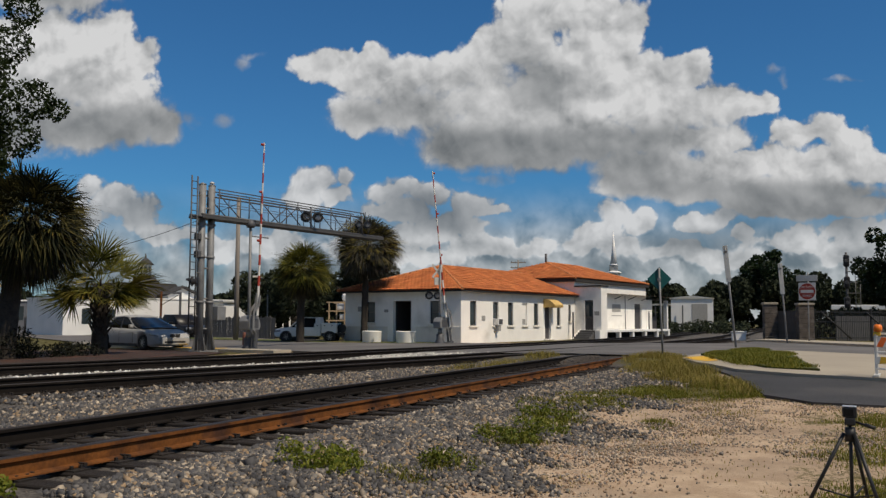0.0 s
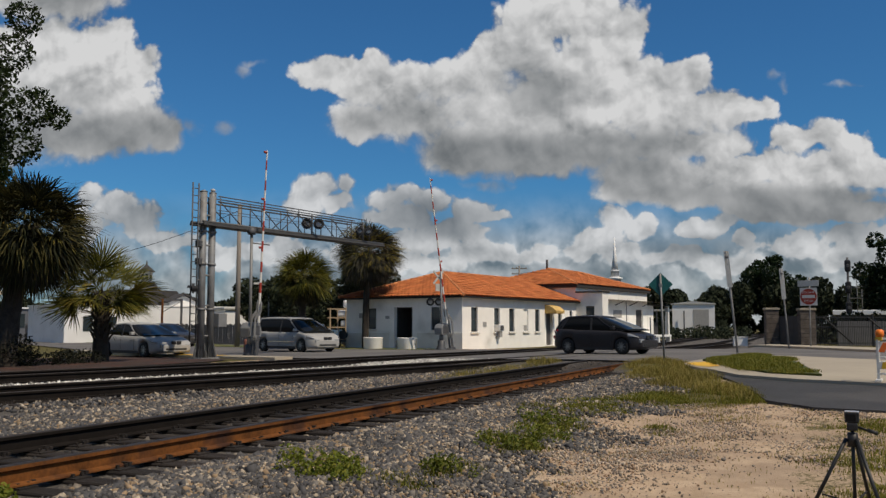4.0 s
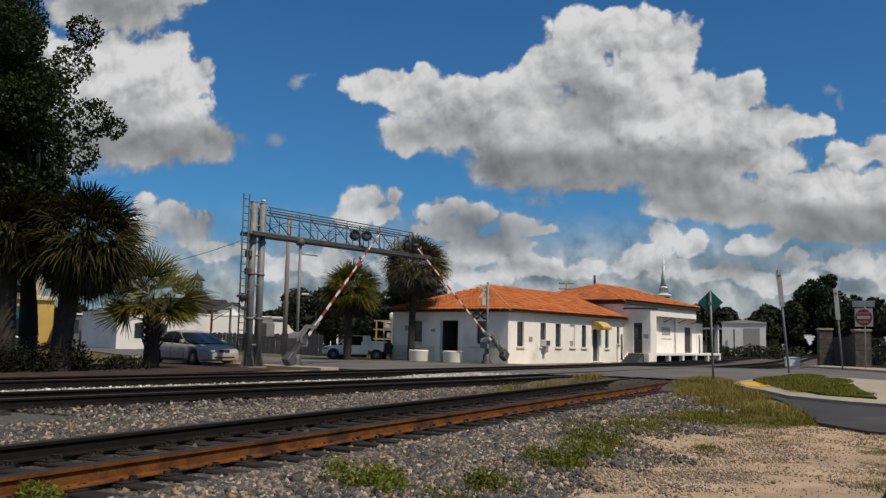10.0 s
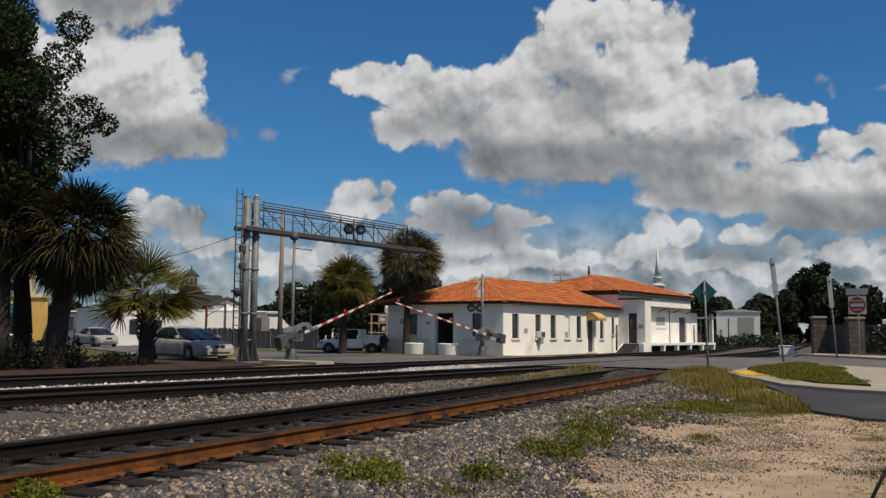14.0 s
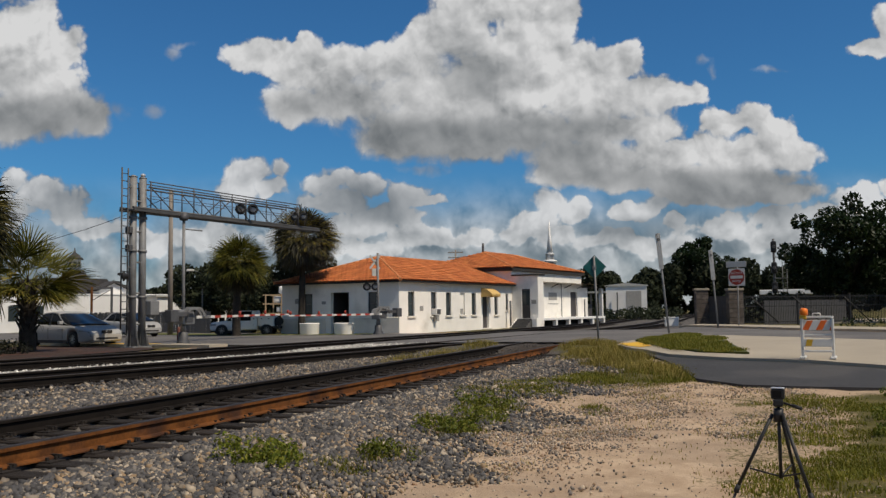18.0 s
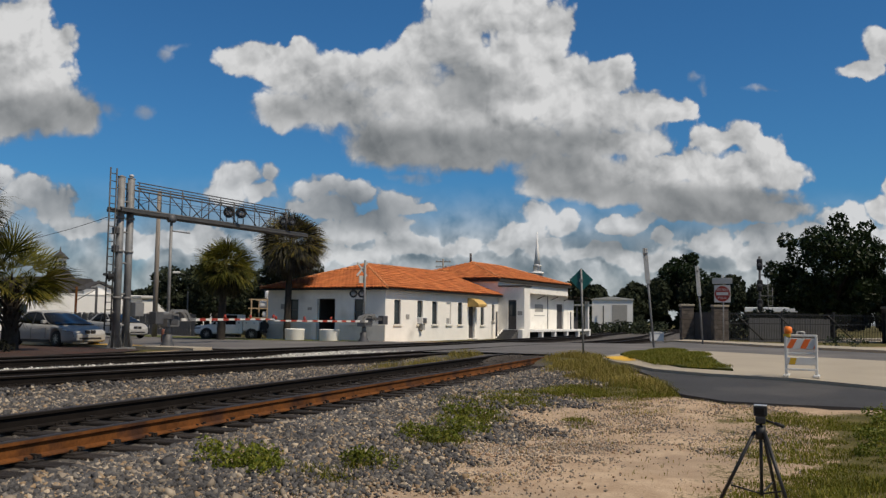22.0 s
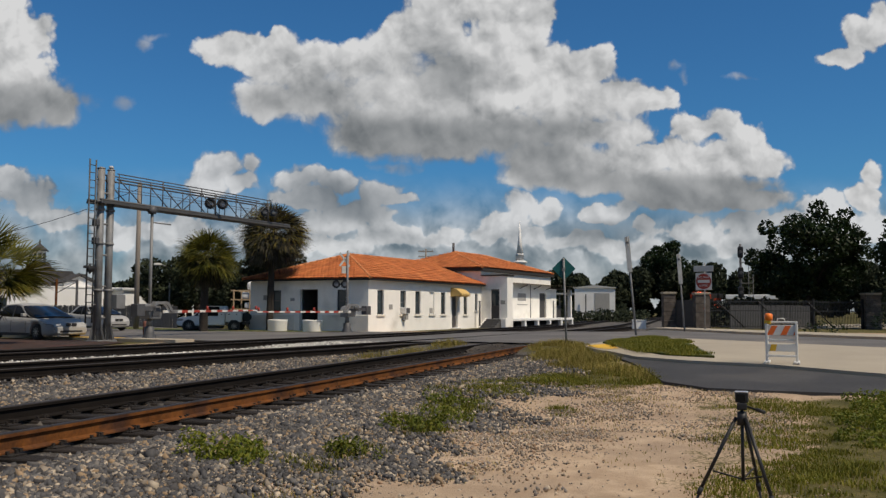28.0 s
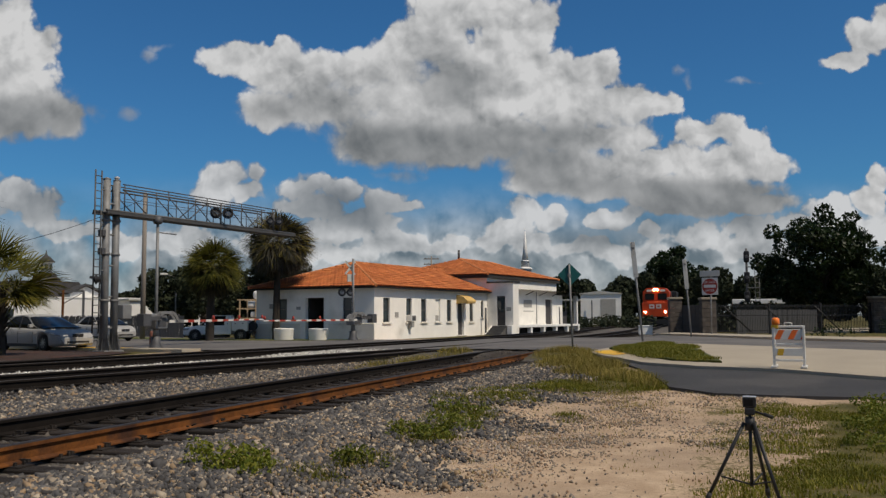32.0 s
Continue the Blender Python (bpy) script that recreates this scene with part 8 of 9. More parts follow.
bar_fence((-1.0, 54.9), (7.95, 61.3), 1.75, 0.115, 0.42, "black iron bar fence and sliding gate with diagonal braces")
bar_fence((9.0, 61.9), (18.6, 68), 1.7, 0.13, 0.42, "black iron bar fence beyond the pillar", False)
t = thing("panel_fence", pose(0.2, 57.6, 0.42, 0, 0, 36), "grey upright sheet panels behind the iron fence", "fence")
sl = part("slat", box(B(), -0.085, -0.01, 0, 0.085, 0.01, 1.45), M["panel_grey"], t)
for k in range(1, 32):
    again(sl, pose(k * 0.185, 0.012 * (k % 2), 0))
part("rail", box(B(), -0.1, 0.03, 0.3, 5.9, 0.07, 0.38), M["steel_dark"], t)

t = thing("panel_fence", pose(-3.3, 56.7, 0.4, 0, 0, -43), "dark boarded panel between the two pillars", "fence")
sl = part("slat", box(B(), -0.085, -0.012, 0, 0.085, 0.012, 1.75), M["dark_wood"], t, m=pose(0.4, 0, 0))
for k in range(1, 11):
    again(sl, pose(0.4 + k * 0.178, 0.01 * (k % 2), 0))
sg = thing("railway_signal", pose(0.95, 69, 0.15), "black two-headed railway signal mast with a ladder", "railway signal")
part("mast", tube(B(), (0, 0, -0.2), (0, 0, 6.2), 0.09, 0.08, 10), M["steel_dark"], sg)
for z in (5.6, 4.1, 2.7):
    h = part("signal_head", bevel(box(B(), -0.2, -0.16, z - 0.42, 0.2, 0.16, z + 0.42, pose(0, -0.22, 0)), 0.14, 3), M["black"], sg, "round black signal head")
    part("lens", lathe(B(), [(0.12, 0), (0.1, 0.04)], 12, pose(0, -0.385, z, 90)), M["steel_dark"], h)
for s in (0.55, 0.85):
    part("ladder_rail", tube(B(), (s, 0.2, 0), (s, 0.2, 5.9), 0.025, n=6), M["steel"], sg)
for k in range(15):
    part("rung", tube(B(), (0.55, 0.2, 0.5 + 0.36 * k), (0.85, 0.2, 0.5 + 0.36 * k), 0.015, n=5), M["steel"], sg)
for z in (5.3, 3.8):
    part("platform", box(B(), 0.0, -0.1, z - 0.45, 0.9, 0.4, z - 0.40), M["steel"], sg)
    part("platform_rail", tube(B(), (0.0, 0.3, z + 0.3), (0.9, 0.3, z + 0.3), 0.02, n=5), M["steel"], sg)

# ---- traffic barricade ----
BAR_X, BAR_Y = 1.10, 20.9
bc = thing("traffic_barricade", pose(BAR_X, BAR_Y, float(ground_z(BAR_X, BAR_Y)) + 0.10, 0, 0, -5), "white folding barricade with orange stripes and an amber lamp", "barricade")
for s in (-0.30, 0.30):
    part("leg", bevel(box(B(), s - 0.025, -0.10, 0, s + 0.025, -0.06, 0.88, pose(0, 0.0, 0, 4)), 0.006, 1), M["sign_white"], bc)
    part("leg", bevel(box(B(), s - 0.025, 0.18, 0, s + 0.025, 0.22, 0.88, pose(0, 0.0, 0, -10)), 0.006, 1), M["sign_white"], bc)
    part("foot", bevel(box(B(), s - 0.06, -0.24, 0, s + 0.06, 0.38, 0.05), 0.01, 1), M["sign_white"], bc)
for z0, z1, col in ((0.60, 0.82, M["orange"]), (0.26, 0.42, M["yellow_paint"])):
    b = part("panel", bevel(box(B(), -0.325, -0.125, z0, 0.325, -0.105, z1), 0.005, 1), M["sign_white"], bc, "striped panel")
    h = z1 - z0 - 0.02
    for k in (-0.17, 0.10, 0.36) if z0 > 0.5 else (-0.12,):
        pts = [(x, z) for x, z in ((k - 0.12, 0.0), (k, 0.0), (k - 0.12 + h * 1.1 + 0.0, h), (k - 0.24 + h * 1.1, h))]
        pts = [(min(0.32, max(-0.32, x)), z) for x, z in pts]
        part("stripe", prism(B(), pts, 0.126, 0.131, Matrix(((1, 0, 0, 0), (0, 0, -1, 0), (0, 1, 0, z0 + 0.01), (0, 0, 0, 1)))), col, b, "orange diagonal stripe" if z0 > 0.5 else "yellow stripe")
for z in (0.48, 0.14, 0.86):
    part("crossbar", bevel(box(B(), -0.33, -0.12, z, 0.33, -0.085, z + 0.045), 0.008, 1), M["sign_white"], bc)
hd = B()
for a, b_ in (((-0.08, 0, 0.9), (-0.07, 0, 0.96)), ((-0.07, 0, 0.96), (0.07, 0, 0.96)), ((0.07, 0, 0.96), (0.08, 0, 0.9))):
    tube(hd, a, b_, 0.014, n=6)
part("handle", hd, M["sign_white"], bc, m=pose(0.0, -0.1, 0))
lm = part("amber_lamp", lathe(B(), [(0.05, 0.915), (0.08, 0.93), (0.085, 0.99), (0.08, 1.05), (0.04, 1.075)], 18, pose(-0.25, -0.1, 0)), mat("amber_lens", (0.85, 0.20, 0.02), 0.3, var=0.1, bump=0), bc, "round amber warning lamp")
part("battery_case", bevel(box(B(), -0.34, -0.16, 0.84, -0.20, -0.04, 0.92), 0.01, 1), M["yellow_paint"], lm)

# ---- the tripod ----
tp = thing("camera_tripod", pose(0.065, 5.15, 0.0), "black tripod with a small camera on it", "tripod")
TOP = 0.955
for a in (-98, 22, 142):
    u = Vector((math.sin(radians(a)), math.cos(radians(a)), 0))
    p0, p1, p2 = Vector((0, 0, TOP - 0.02)) + u * 0.03, Vector((0, 0, 0.55)) + u * 0.22, Vector((0, 0, 0.0)) + u * 0.44
    lg = part("leg", tube(B(), p0, p1, 0.0095, n=8), M["black"], tp, "black telescopic leg")
    part("lower_leg", tube(B(), p1 - (p1 - p0) * 0.05, p2, 0.0075, n=8), M["black"], lg)
    part("leg_clamp", tube(B(), p1 - (p1 - p0) * 0.03, p1 + (p2 - p1) * 0.05, 0.0135, n=8), M["trim"], lg)
    part("rubber_foot", tube(B(), p2 + (p1 - p2) * 0.04, p2 - Vector((0, 0, 0.01)), 0.014, n=8), M["trim"], lg)
    part("spreader", tube(B(), (0, 0, 0.61), Vector((0, 0, 0.65)) + u * 0.156, 0.005, n=6), M["black"], tp)
part("centre_column", tube(B(), (0, 0, 0.60), (0, 0, TOP + 0.03), 0.009, n=10), M["black"], tp)
part("collar", tube(B(), (0, 0, TOP - 0.06), (0, 0, TOP + 0.01), 0.028, 0.024, n=12), M["black"], tp)
part("pan_head", bevel(box(B(), -0.026, -0.03, TOP + 0.02, 0.026, 0.03, TOP + 0.058), 0.008, 2), M["black"], tp, "black pan head")
hn = part("pan_handle", tube(B(), (0.02, 0, TOP + 0.04), (0.10, -0.03, TOP + 0.018), 0.006, n=8), M["black"], tp)
part("grip", tube(B(), (0.07, -0.02, TOP + 0.027), (0.115, -0.035, TOP + 0.013), 0.010, n=8), M["trim"], hn)
cm = thing("small_camera", pose(0.065, 5.15, TOP + 0.0595, 0, 0, -8), "small black camera with a silver top on the tripod", "camera")
part("body", bevel(box(B(), -0.034, -0.018, 0, 0.034, 0.018, 0.052), 0.006, 2), M["black"], cm)
part("top_plate", bevel(box(B(), -0.034, -0.018, 0.0525, 0.034, 0.018, 0.06), 0.003, 1), mat("silver_camera_top", (0.75, 0.76, 0.78), 0.3, 0.6, var=0.05, bump=0), cm, "bright silver top")
part("lens", lathe(B(), [(0.018, 0), (0.018, 0.02), (0.014, 0.024)], 16, pose(0, 0.018, 0.028, -90)), M["trim"], cm)
part("screen", box(B(), -0.026, -0.0195, 0.008, 0.020, -0.0182, 0.044), M["car_glass"], cm)

# ---- by the depot entrance ----
for x, y in ((-24.35, 46.5), (-21.95, 46.0)):
    pl = thing("planter", pose(x, y, 0.2), "round white concrete planter by the entrance", "planter", "planters at the entrance")
    part("pot", lathe(B(), [(0.50, -0.05), (0.54, 0.05), (0.56, 0.66), (0.58, 0.70), (0.50, 0.72), (0.47, 0.60), (0.02, 0.58)], 24), M["stucco"], pl)
t = thing("bollard", pose(-27.2, 38.2, 0.2), "short rusty bollard at the street edge", "bollard")
part("post", lathe(B(), [(0.10, -0.1), (0.10, 0.6), (0.07, 0.68), (0.02, 0.7)], 12), mat("rust_red_paint", (0.16, 0.06, 0.04), 0.8), t)
v, f = leaf_cloud([(-18.3, 54.9, 0.35, 0.25), (-18.15, 55.4, 0.3, 0.22), (-18.6, 51.6, 0.3, 0.12), (-17.8, 57.4, 0.3, 0.2)], 1400, 0.05, 79)
tagged(new("shrub", mesh_of("shrub", v, f, M["frond_gold"])), "small yellowish plants along the depot wall", "shrub")
t = thing("relay_box", pose(-5.2, 57, 0.38, 0, 0, 10), "small white trackside relay box", "box")
part("case", bevel(box(B(), -0.4, -0.3, 0, 0.4, 0.3, 0.52), 0.03, 1), M["white_paint"], t)
part("lid", bevel(box(B(), -0.43, -0.33, 0.52, 0.43, 0.33, 0.57), 0.015, 1), M["white_paint"], t)

# ---- across the street ----
wf = thing("timber_fence", pose(-68, 61.5, 0.15, 0, 0, -12.3), "weathered grey board fence along the lot", "fence")
rr = random.Random(4)
board = [part("board", bevel(box(B(), 0.004, 0, 0, 0.142, 0.02, h), 0.004, 1), M["old_board"], wf) for h in (1.52, 1.56, 1.60)]
for k in range(212):
    m = pose(k * 0.153 + (k // 16) * 0.004, rr.uniform(-0.006, 0.006), rr.uniform(-0.03, 0.02), 0, rr.uniform(-0.6, 0.6))
    if k < 3:
        board[k].matrix_basis = m
    else:
        again(rr.choice(board), m, wf)
for k in range(14):
    part("post", box(B(), k * 2.45 - 0.05, 0.03, -0.2, k * 2.45 + 0.05, 0.13, 1.64), M["old_board"], wf)
    if k < 13:
        for z in (0.3, 1.2):
            part("rail", box(B(), k * 2.45 + 0.052, 0.03, z, k * 2.45 + 2.398, 0.07, z + 0.09), M["old_board"], wf)


def frame_at(az, dist, z=0.15):
    """A spot at a heading and distance from the eye, turned to face it: x to the right, y away."""
    a = radians(az)
    return pose(dist * math.sin(a), dist * math.cos(a), z, 0, 0, -az)


M["shop_yellow"] = mat("ochre_stucco", (0.55, 0.36, 0.10), 0.85, var=0.12, scale=1.0, fine=30)
M["cream"] = mat("cream_stucco", (0.62, 0.52, 0.32), 0.85, var=0.12, scale=1.0, fine=30)
M["teal_cloth"] = mat("teal_awning", (0.02, 0.13, 0.13), 0.8, var=0.2, scale=3)
M["grey_wall"] = mat("blue_grey_wall", (0.12, 0.125, 0.14), 0.9, var=0.15, scale=1.0)
M["dark_roof"] = mat("dark_shingle", (0.055, 0.052, 0.052), 0.9, var=0.3, scale=3)
M["white_wall"] = mat("white_siding", (0.74, 0.73, 0.71), 0.8, var=0.1, scale=0.8, fine=20)

shop = thing("shop_building", frame_at(-50.2, 100) @ Matrix.Scale(1.43, 4), "two-storey ochre shop with striped and teal awnings", "building")
part("wall", box(B(), -16, 0, -0.3, 1.1, 9, 3.2), M["shop_yellow"], shop, "ochre ground floor wall")
part("wall", box(B(), -16, 0.02, 3.2, 0.2, 9, 5.3), M["cream"], shop, "cream upper wall")
part("cornice", bevel(box(B(), -16.1, -0.2, 3.15, 1.3, -0.002, 3.42), 0.03, 1), M["cream"], shop)
part("parapet", bevel(box(B(), -16.1, -0.2, 5.25, 0.4, 9, 5.55), 0.03, 1), M["cream"], shop)
for k in range(4):
    x = -2.2 - 3.4 * k
    w = part("window", box(B(), x - 1.1, -0.04, 3.6, x + 1.1, 0.015, 4.3), M["dark_glass"], shop)
    part("frame", box(B(), x - 1.2, -0.06, 3.5, x + 1.2, -0.042, 3.6), M["white_paint"], w)
    for s in range(8):
        bm = B()
        a0, a1 = x - 1.3 + s * 0.325, x - 1.3 + (s + 1) * 0.325
        vs = [bm.verts.new(p) for p in ((a0, -0.05, 4.75), (a1, -0.05, 4.75), (a1, -0.9, 4.25), (a0, -0.9, 4.25), (a1, -0.9, 4.1), (a0, -0.9, 4.1))]
        bm.faces.new(vs[:4])
        bm.faces.new((vs[3], vs[2], vs[4], vs[5]))
        bmesh.ops.solidify(bm, geom=bm.faces[:], thickness=0.02)
        part("awning_strip", bm, M["white_paint"] if s % 2 else M["teal_cloth"], w)
    sw = part("shop_window", box(B(), x - 1.3, -0.03, 0.5, x + 1.3, -0.002, 1.8), M["dark_glass"], shop)
    bm = B()
    vs = [bm.verts.new(p) for p in ((x - 1.5, -0.05, 2.7), (x + 1.5, -0.05, 2.7), (x + 1.5, -1.1, 2.05), (x - 1.5, -1.1, 2.05), (x + 1.5, -1.1, 1.8), (x - 1.5, -1.1, 1.8))]
    bm.faces.new(vs[:4])
    bm.faces.new((vs[3], vs[2], vs[4], vs[5]))
    bmesh.ops.solidify(bm, geom=bm.faces[:], thickness=0.02)
    part("awning", bm, M["teal_cloth"], sw, "plain teal awning")
low = thing("shop_building", frame_at(-47.6, 96) @ Matrix.Scale(1.3, 4), "low blue-grey building with a red door", "building")
part("wall", box(B(), -1.9, 0, -0.3, 6.5, 7, 2.35), M["grey_wall"], low)
part("coping", bevel(box(B(), -2.0, -0.1, 2.35, 6.6, 7.1, 2.47), 0.02, 1), M["white_wall"], low)
dr = part("door", box(B(), 0.75, -0.05, 0, 1.55, -0.002, 2.0), mat("red_door_paint", (0.16, 0.012, 0.012), 0.5), low, "red door")
part("door_handle", box(B(), 0.85, -0.09, 0.95, 0.9, -0.052, 1.05), M["steel"], dr)
for x in (-0.9, 2.8, 4.4):
    part("window", box(B(), x - 0.5, -0.03, 1.0, x + 0.5, -0.002, 2.0), M["dark_glass"], low)

hall = thing("hall_building", frame_at(-41.0, 82) @ pose(0, 0, 0, 0, 0, 26), "long white hall with a dark roof and a domed cupola", "building")
part("wall", box(B(), -7.4, 0, -0.3, 9.0, 8, 3.1), M["white_wall"], hall, "long plain white wall")
part("coping", box(B(), -7.5, -0.06, 3.1, 9.1, 8, 3.2), M["white_paint"], hall)
part("gable_wall", prism(B(), [(2.1, 3.2), (4.9, 3.2), (4.9, 3.55), (3.5, 4.15), (2.1, 3.55)], -6, -1, Matrix(((1, 0, 0, 0), (0, 0, -1, 0), (0, 1, 0, 0), (0, 0, 0, 1)))), M["white_wall"], hall, "white gable front")
bm = B()
prism(bm, [(1.8, 3.45), (3.5, 4.2), (5.2, 3.45), (5.2, 3.6), (3.5, 4.35), (1.8, 3.6)], -6, -0.7, Matrix(((1, 0, 0, 0), (0, 0, -1, 0), (0, 1, 0, 0), (0, 0, 0, 1))))
part("roof", bm, M["dark_roof"], hall, "dark gabled roof")
part("roof", prism(B(), [(-3.0, 3.2), (-1.6, 4.6), (3.6, 4.6), (4.6, 3.2)], -7.5, -2.5, Matrix(((1, 0, 0, 0), (0, 0, -1, 0), (0, 1, 0, 0), (0, 0, 0, 1)))), M["dark_roof"], hall, "dark shingled roof")
AT = pose(1.35, 4, -1.15)
part("drum", lathe(B(), [(1.15, 5.0), (1.15, 5.55), (1.35, 5.6)], 8, AT), M["white_wall"], hall, "white octagonal drum")
part("dome", lathe(B(), [(1.55, 5.6), (1.3, 5.85), (1.0, 6.2), (0.78, 6.5)], 8, AT), M["dark_roof"], hall, "dark curved dome")
cup = part("cupola", lathe(B(), [(0.55, 6.45), (0.55, 7.40), (0.64, 7.45)], 8, AT), M["white_wall"], hall, "white cupola")
for k in range(8):
    part("louvre", box(B(), -0.13, -0.525, 6.75, 0.13, -0.50, 7.25, AT @ pose(0, 0, 0, 0, 0, k * 45 + 22.5)), M["dark_glass"], cup)
part("cupola_roof", lathe(B(), [(0.8, 7.45), (0.45, 7.8), (0.1, 8.1), (0.03, 8.5)], 8, AT), M["dark_roof"], hall)
for x in (-5.5, -3.5, 5.6, 7.4):
    part("window", box(B(), x - 0.4, -0.03, 1.0, x + 0.4, -0.002, 2.2), M["dark_glass"], hall)
shed = thing("storage_shed", frame_at(-34.6, 84) @ pose(0, 0, 0, 0, 0, 26), "low white storage shed beyond the fence", "building")
part("wall", box(B(), -3.4, 0, -0.3, 3.2, 6, 2.9), M["white_wall"], shed)
part("roof", bevel(box(B(), -3.6, -0.2, 2.9, 3.4, 6.2, 3.1), 0.02, 1), M["sign_back"], shed)
st = thing("steel_frame", frame_at(-40.4, 78) @ pose(0, 0, 0, 0, 0, 10) @ Matrix.Scale(1.18, 4), "bare rust-brown steel frame beside the fence", "frame")
for x in (0, 1.3):
    part("upright", box(B(), x - 0.07, -0.07, -0.2, x + 0.07, 0.07, 3.1), M["rail_side"] if x == 0 else M["steel_dark"], st)
part("beam", box(B(), -0.07, -0.06, 2.95, 1.37, 0.06, 3.08), M["steel_dark"], st)
part("brace", tube(B(), (0.07, 0, 2.2), (1.2, 0, 2.9), 0.03, n=6), M["steel_dark"], st)

tr = thing("trailer", pose(-30.3, 55.6, 0.2, 0, 0, 15), "flat trailer stacked with white-sheeted loads and tan timber racks", "trailer")
part("deck", bevel(box(B(), -2, -1.1, 0.6, 2, 1.1, 0.75), 0.02, 1), M["steel_dark"], tr)
for x in (-1.7, -0.6, 0.6, 1.7):
    for y in (-1.0, 1.0):
        part("rack_post", box(B(), x - 0.04, y - 0.04, 0.75, x + 0.04, y + 0.04, 2.6), M["tan_rack"], tr)
for z in (1.25, 1.9, 2.5):
    for y in (-1.0, 1.0):
        part("rack_rail", box(B(), -1.9, y - 0.03, z, 1.9, y + 0.03, z + 0.08), M["tan_rack"], tr)
part("load", bevel(box(B(), -1.0, -0.95, 1.36, 1.8, 0.95, 1.75), 0.1, 2), M["white_wall"], tr, "white-sheeted load")
part("load", bevel(box(B(), -1.2, -0.95, 2.0, 1.8, 0.95, 2.45), 0.12, 2), M["white_wall"], tr, "white-sheeted load")
part("load", bevel(box(B(), -0.9, -0.8, 2.6, 1.7, 0.8, 3.15), 0.2, 3), M["white_wall"], tr, "white-sheeted load")
for x in (-0.5, 0.5):
    for y in (-1.15, 1.15):
        part("wheel", lathe(B(), [(0.32, -0.1), (0.35, 0), (0.32, 0.1)], 16, pose(x, y, 0.35, 90)), M["tyre"], tr)


def utility_pole(m, h, r, label, arms=1):
    t = thing("utility_pole", m, label, "utility pole", "utility poles")
    part("pole", tube(B(), (0, 0, -0.3), (0, 0, h), r, r * 0.7, 10), M["pole_wood"], t)
    for k in range(arms):
        z = h - 0.4 - 0.7 * k
        part("crossarm", box(B(), -1.0, -0.06, z, 1.0, 0.06, z + 0.12), M["pole_wood"], t)
        for x in (-0.85, -0.35, 0.35, 0.85):
            part("insulator", lathe(B(), [(0.03, z + 0.12), (0.06, z + 0.2), (0.03, z + 0.3)], 8, pose(x, 0, 0)), M["plaque"], t)
    return t


M["pole_wood"] = mat("weathered_pole", (0.23, 0.20, 0.17), 0.9, var=0.3, scale=2, stretch=(4, 4, 0.4))
utility_pole(frame_at(-35.97, 60), 9.3, 0.17, "tall weathered utility pole behind the gantry", 0)
utility_pole(frame_at(-18.45, 120), 9.4, 0.15, "utility pole with crossarms beyond the depot", 2)
lp = thing("street_lamp", frame_at(-34.1, 70), "grey street lamp with a short arm", "street lamp")
part("pole", tube(B(), (0, 0, 0), (0, 0, 4.4), 0.06, 0.045, 8), M["steel"], lp)
part("arm", tube(B(), (0, 0, 4.4), (-0.7, 0, 4.62), 0.035, n=6), M["steel"], lp)
part("lamp_head", bevel(box(B(), -1.15, -0.12, 4.55, -0.6, 0.12, 4.7), 0.03, 1), M["sign_white"], lp)
a, b = frame_at(-35.97, 60).translation + Vector((0, 0, 8.9)), frame_at(-52, 80).translation + Vector((0, 0, 6.2))
bm = B()
pts = [a.lerp(b, k / 12) - Vector((0, 0, 1.6 * (1 - (2 * k / 12 - 1) ** 2))) for k in range(13)]
for p, q in zip(pts, pts[1:]):
    tube(bm, p, q, 0.018, n=4, caps=False)
tagged(part("overhead_cable", bm, M["black"]), "sagging overhead cable from the utility pole", "cable")

ch = thing("church_steeple", frame_at(-12.53, 230, 0.0), "tall white church steeple beyond the depot", "church")
part("tower", box(B(), -1.8, -1.8, -0.3, 1.8, 1.8, 11.5), M["white_wall"], ch)
bel = part("belfry", lathe(B(), [(1.5, 11.5), (1.5, 13.3), (1.9, 13.5), (1.9, 13.7), (1.2, 14.0)], 8), M["white_wall"], ch, "white belfry with openings")
for k in range(8):
    part("belfry_opening", box(B(), -0.3, -1.42, 11.8, 0.3, -1.37, 13.1, pose(0, 0, 0, 0, 0, k * 45 + 22.5)), M["grey_wall"], bel)
part("spire_base", lathe(B(), [(1.1, 14.0), (1.0, 15.4), (1.2, 15.5), (0.85, 15.7)], 8), M["white_wall"], ch)
part("spire", lathe(B(), [(0.85, 15.7), (0.45, 19.0), (0.06, 24.0)], 8), M["white_wall"], ch, "slender white spire")
wh = thing("warehouse", frame_at(-7.9, 150), "pale metal warehouse beyond the tracks", "building")
part("wall", box(B(), -3.2, 0, -0.5, 3.3, 12, 5.0), M["white_wall"], wh)
part("roof", prism(B(), [(-3.4, 5.0), (3.5, 5.0), (3.5, 5.12), (0, 5.5), (-3.4, 5.12)], -12, 0.2, Matrix(((1, 0, 0, 0), (0, 0, -1, 0), (0, 1, 0, 0), (0, 0, 0, 1)))), M["sign_back"], wh)
part("canopy", box(B(), -7.5, -0.5, 4.0, -3.204, 6, 4.2), M["sign_back"], wh)
for x in (-7.3, -5.6, -3.9, -1.4):
    part("post", box(B(), x - 0.1, -0.6, -0.3, x + 0.1, -0.5, 4.0), M["steel_dark"], wh)
part("shutter", box(B(), 0.0, -0.04, 0, 2.4, -0.002, 4.2), M["plaque"], wh)
s2 = thing("low_shed", frame_at(1.4, 112, 0.7), "low shed with a pale metal roof beyond the fence", "building")
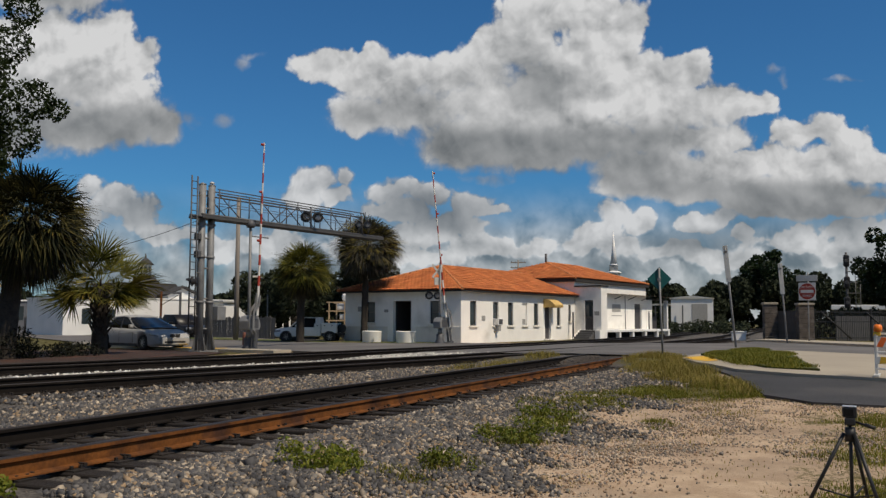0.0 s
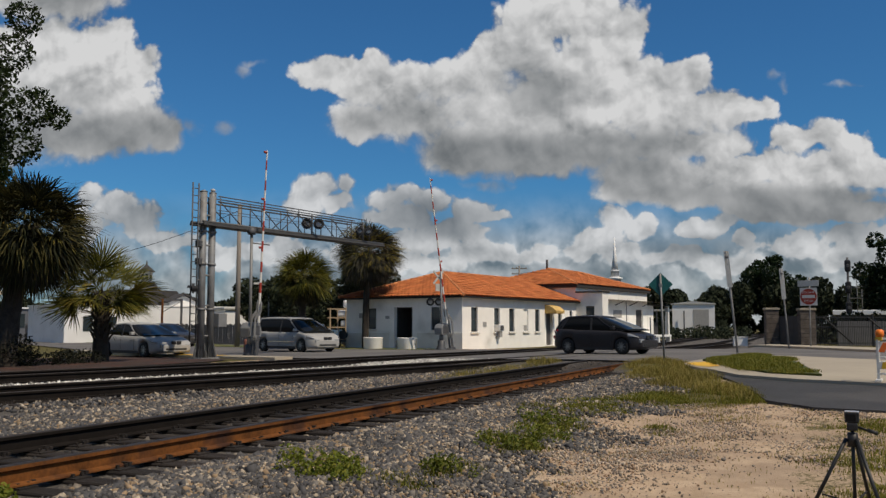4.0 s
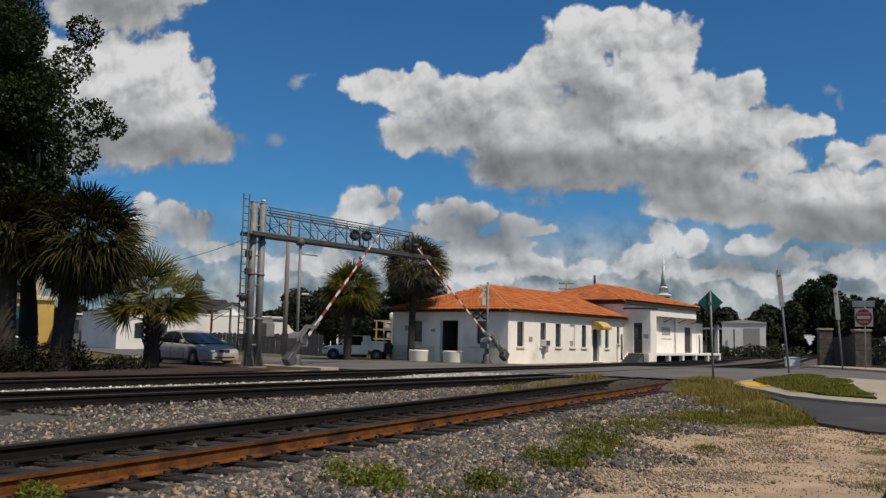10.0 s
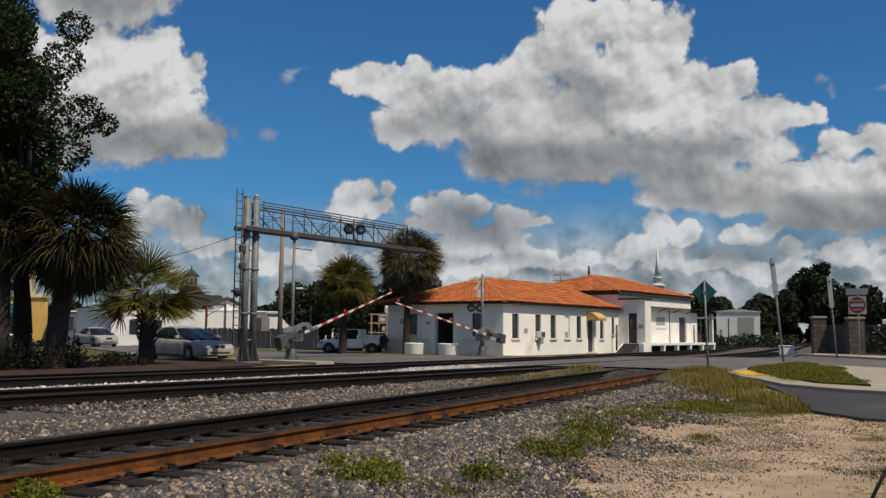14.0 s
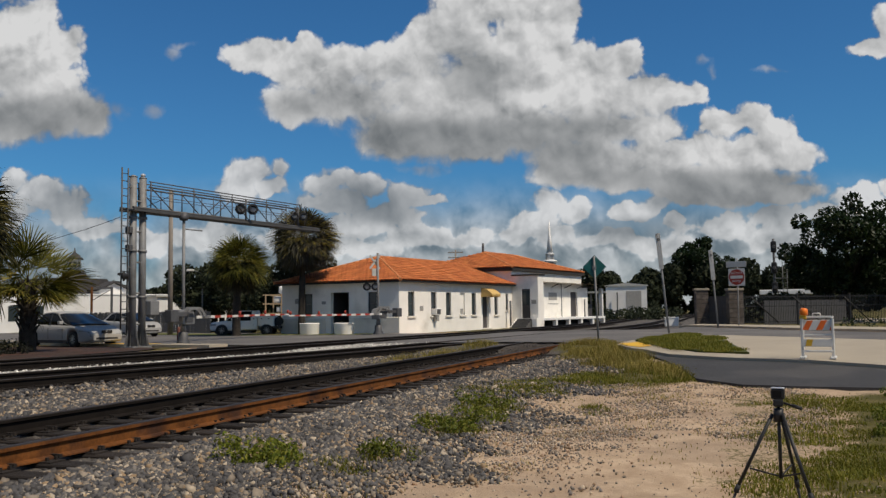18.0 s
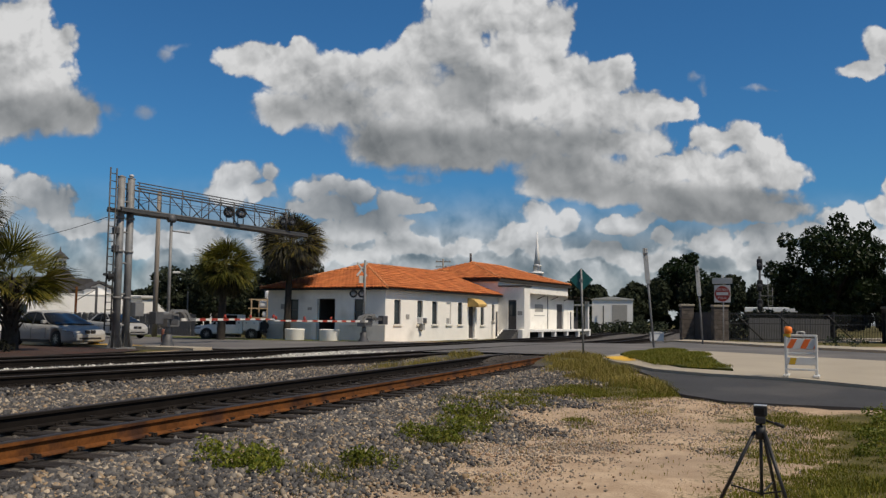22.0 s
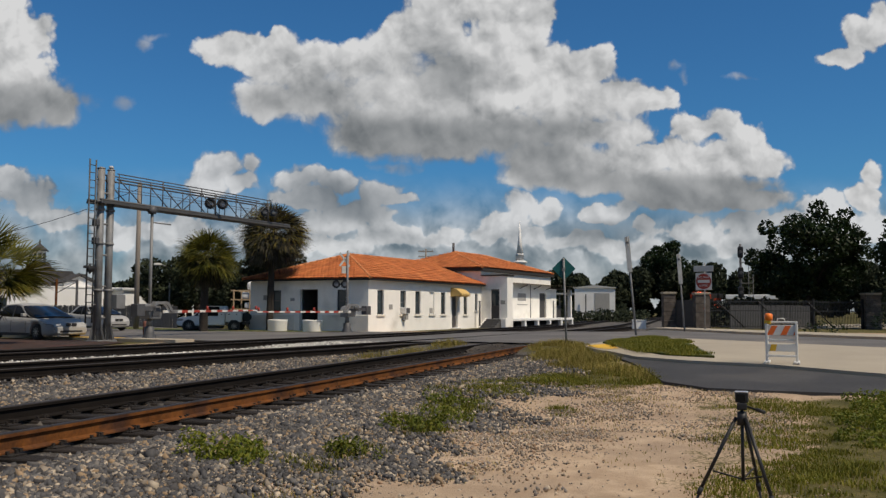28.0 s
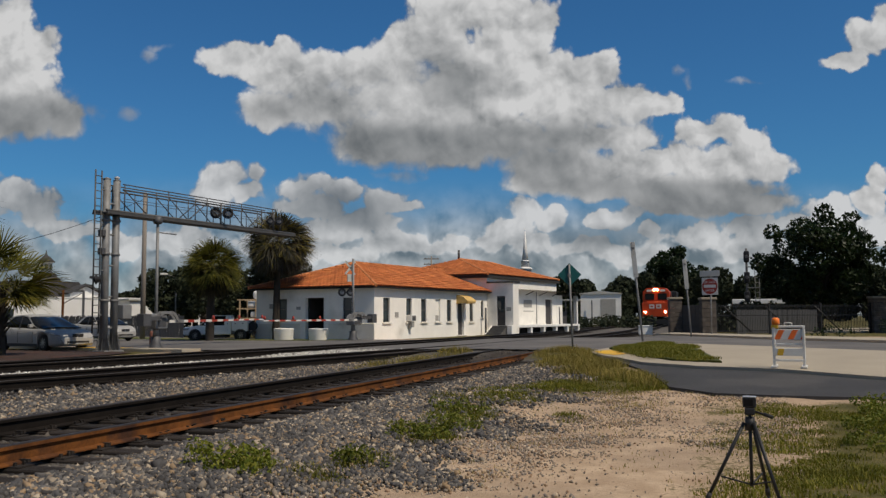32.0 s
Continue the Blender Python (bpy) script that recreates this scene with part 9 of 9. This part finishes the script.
part("wall", box(B(), -2.6, 0, -0.3, 2.6, 5, 2.2), M["grey_wall"], s2)
part("roof", bevel(box(B(), -2.9, -0.4, 2.2, 2.9, 5.4, 2.75), 0.05, 1), M["white_wall"], s2)

# ---- what moves ----
def drive(thing_, rows, lane, length, wheel_r, base=0.0):
    """Rows of seconds and the front's x on a lane y = lane - 0.35 x; the body follows the rise of the street, the wheels turn."""
    ts = [q[0] for q in rows]
    xs = [q[1] for q in rows]
    ux = 1 / math.hypot(1, 0.35)
    poses = []
    for t, x in rows:
        cx = x - ux * length / 2
        cy = lane - 0.35 * cx
        za, zb = float(road_z(cx - 1.4)), float(road_z(cx + 1.4))
        poses.append((t, pose(cx, cy, (za + zb) / 2 + 0.04, 0, -math.degrees(math.atan2(zb - za, 2.8)), HEAD)))
    walk(thing_, poses)
    for w in [o for o in thing_.children if o.name.startswith("wheel") and not o.name.startswith("wheel_arch")]:
        rest = w.matrix_basis.copy()
        spin = [(0.0, rest)]
        t0, t1 = ts[0], ts[-1]
        n = int(round((t1 - t0) * FPS))
        last = None
        for i in range(n + 1):
            t = t0 + i / FPS
            x = float(np.interp(t, ts, xs))
            ang = math.degrees((x - xs[0]) / ux / wheel_r) % 360
            if last is None or abs(x - last) > 1e-4:
                spin.append((t, rest @ pose(0, 0, 0, 0, ang)))
            last = x
        spin = [q for i, q in enumerate(spin) if i == 0 or q[0] > spin[i - 1][0]]
        if len(spin) > 1:
            walk(w, spin)


def motions():
    far_lane, near_lane, mid_lane = 33.45, 31.3, 33.0
    drive(truck, [(0.0, -36.0), (0.6, -26.0), (0.8, -23.4), (1.0, -21.6), (1.2, -19.0), (2.0, -8.15), (2.4, -3.45), (2.6, -1.2), (2.8, 1.3), (3.5, 10.0), (5.0, 30.0), (6.0, 46.0), (32.0, 46.0)], far_lane, 5.1, 0.345)
    drive(hatch, [(0.0, -75.0), (1.5, -50.0), (2.6, -30.3), (3.0, -23.5), (3.2, -19.9), (3.5, -14.7), (4.2, -3.5), (5.0, 10.0), (6.6, 38.0), (32.0, 38.0)], far_lane, 4.1, 0.31)
    drive(van, [(0.0, -72.0), (1.5, -57.0), (3.2, -34.4), (3.4, -31.3), (4.4, -18.3), (5.5, -5.8), (6.0, -1.0), (6.5, 3.9), (7.0, 8.8), (9.0, 30.0), (32.0, 30.0)], near_lane, 5.14, 0.345)
    drive(sedan_3, [(0.0, -80.0), (3.0, -48.0), (4.5, -32.0), (5.5, -20.3), (6.0, -14.9), (6.5, -8.9), (7.1, -2.9), (7.3, -0.6), (7.8, 5.2), (10.0, 30.0), (32.0, 30.0)], far_lane, 5.02, 0.36)
    drive(car_2, [(0.0, -95.0), (10.0, -78.0), (12.5, -64.0), (14.0, -52.0), (14.5, -48.8), (16.5, -37.0), (17.0, -35.6), (17.5, -33.6), (18.0, -33.0), (18.6, -32.8), (32.0, -32.8)], 32.2, 4.6, 0.33)
    # gate arms come down
    for arm, side, rows in ((ARM_1, 1, [(0, 88), (3.5, 88), (4.0, 87.0), (5.5, 76.6), (6, 72.6), (6.5, 68.6), (7.3, 62.4), (9, 49), (10, 42.5), (12, 28.2), (13, 21.8), (14.5, 13.0), (16.5, 2.5), (17.2, 0.5), (32, 0.5)]),
                            (ARM_2, -1, [(0, 79.8), (3.5, 79.8), (4.0, 77.5), (5.5, 64.7), (6, 60.3), (6.5, 56.4), (7.3, 50.2), (9, 40.5), (10, 33), (12, 20.9), (13, 15.2), (14.5, 8.5), (16.5, 1.0), (17.2, 0), (32, 0)])):
        rest = arm.matrix_basis.copy()
        walk(arm, [(t, rest @ pose(0, 0, 0, side * a)) for t, a in rows])
    # the engine comes round the bend
    rows = []
    for t, y in ((0, 372), (6, 330), (12, 292), (17, 258), (23, 214), (27.5, 166), (29, 150), (30.3, 137), (31, 122), (31.5, 114), (32, 106)):
        x0, y0 = main_line(y)
        x1, y1 = main_line(y + 12)
        rows.append((t, pose(x0, y0, 0.45, 0, 0, math.degrees(math.atan2(y0 - y1, x0 - x1)) - 90)))
    walk(loco, rows)


motions()
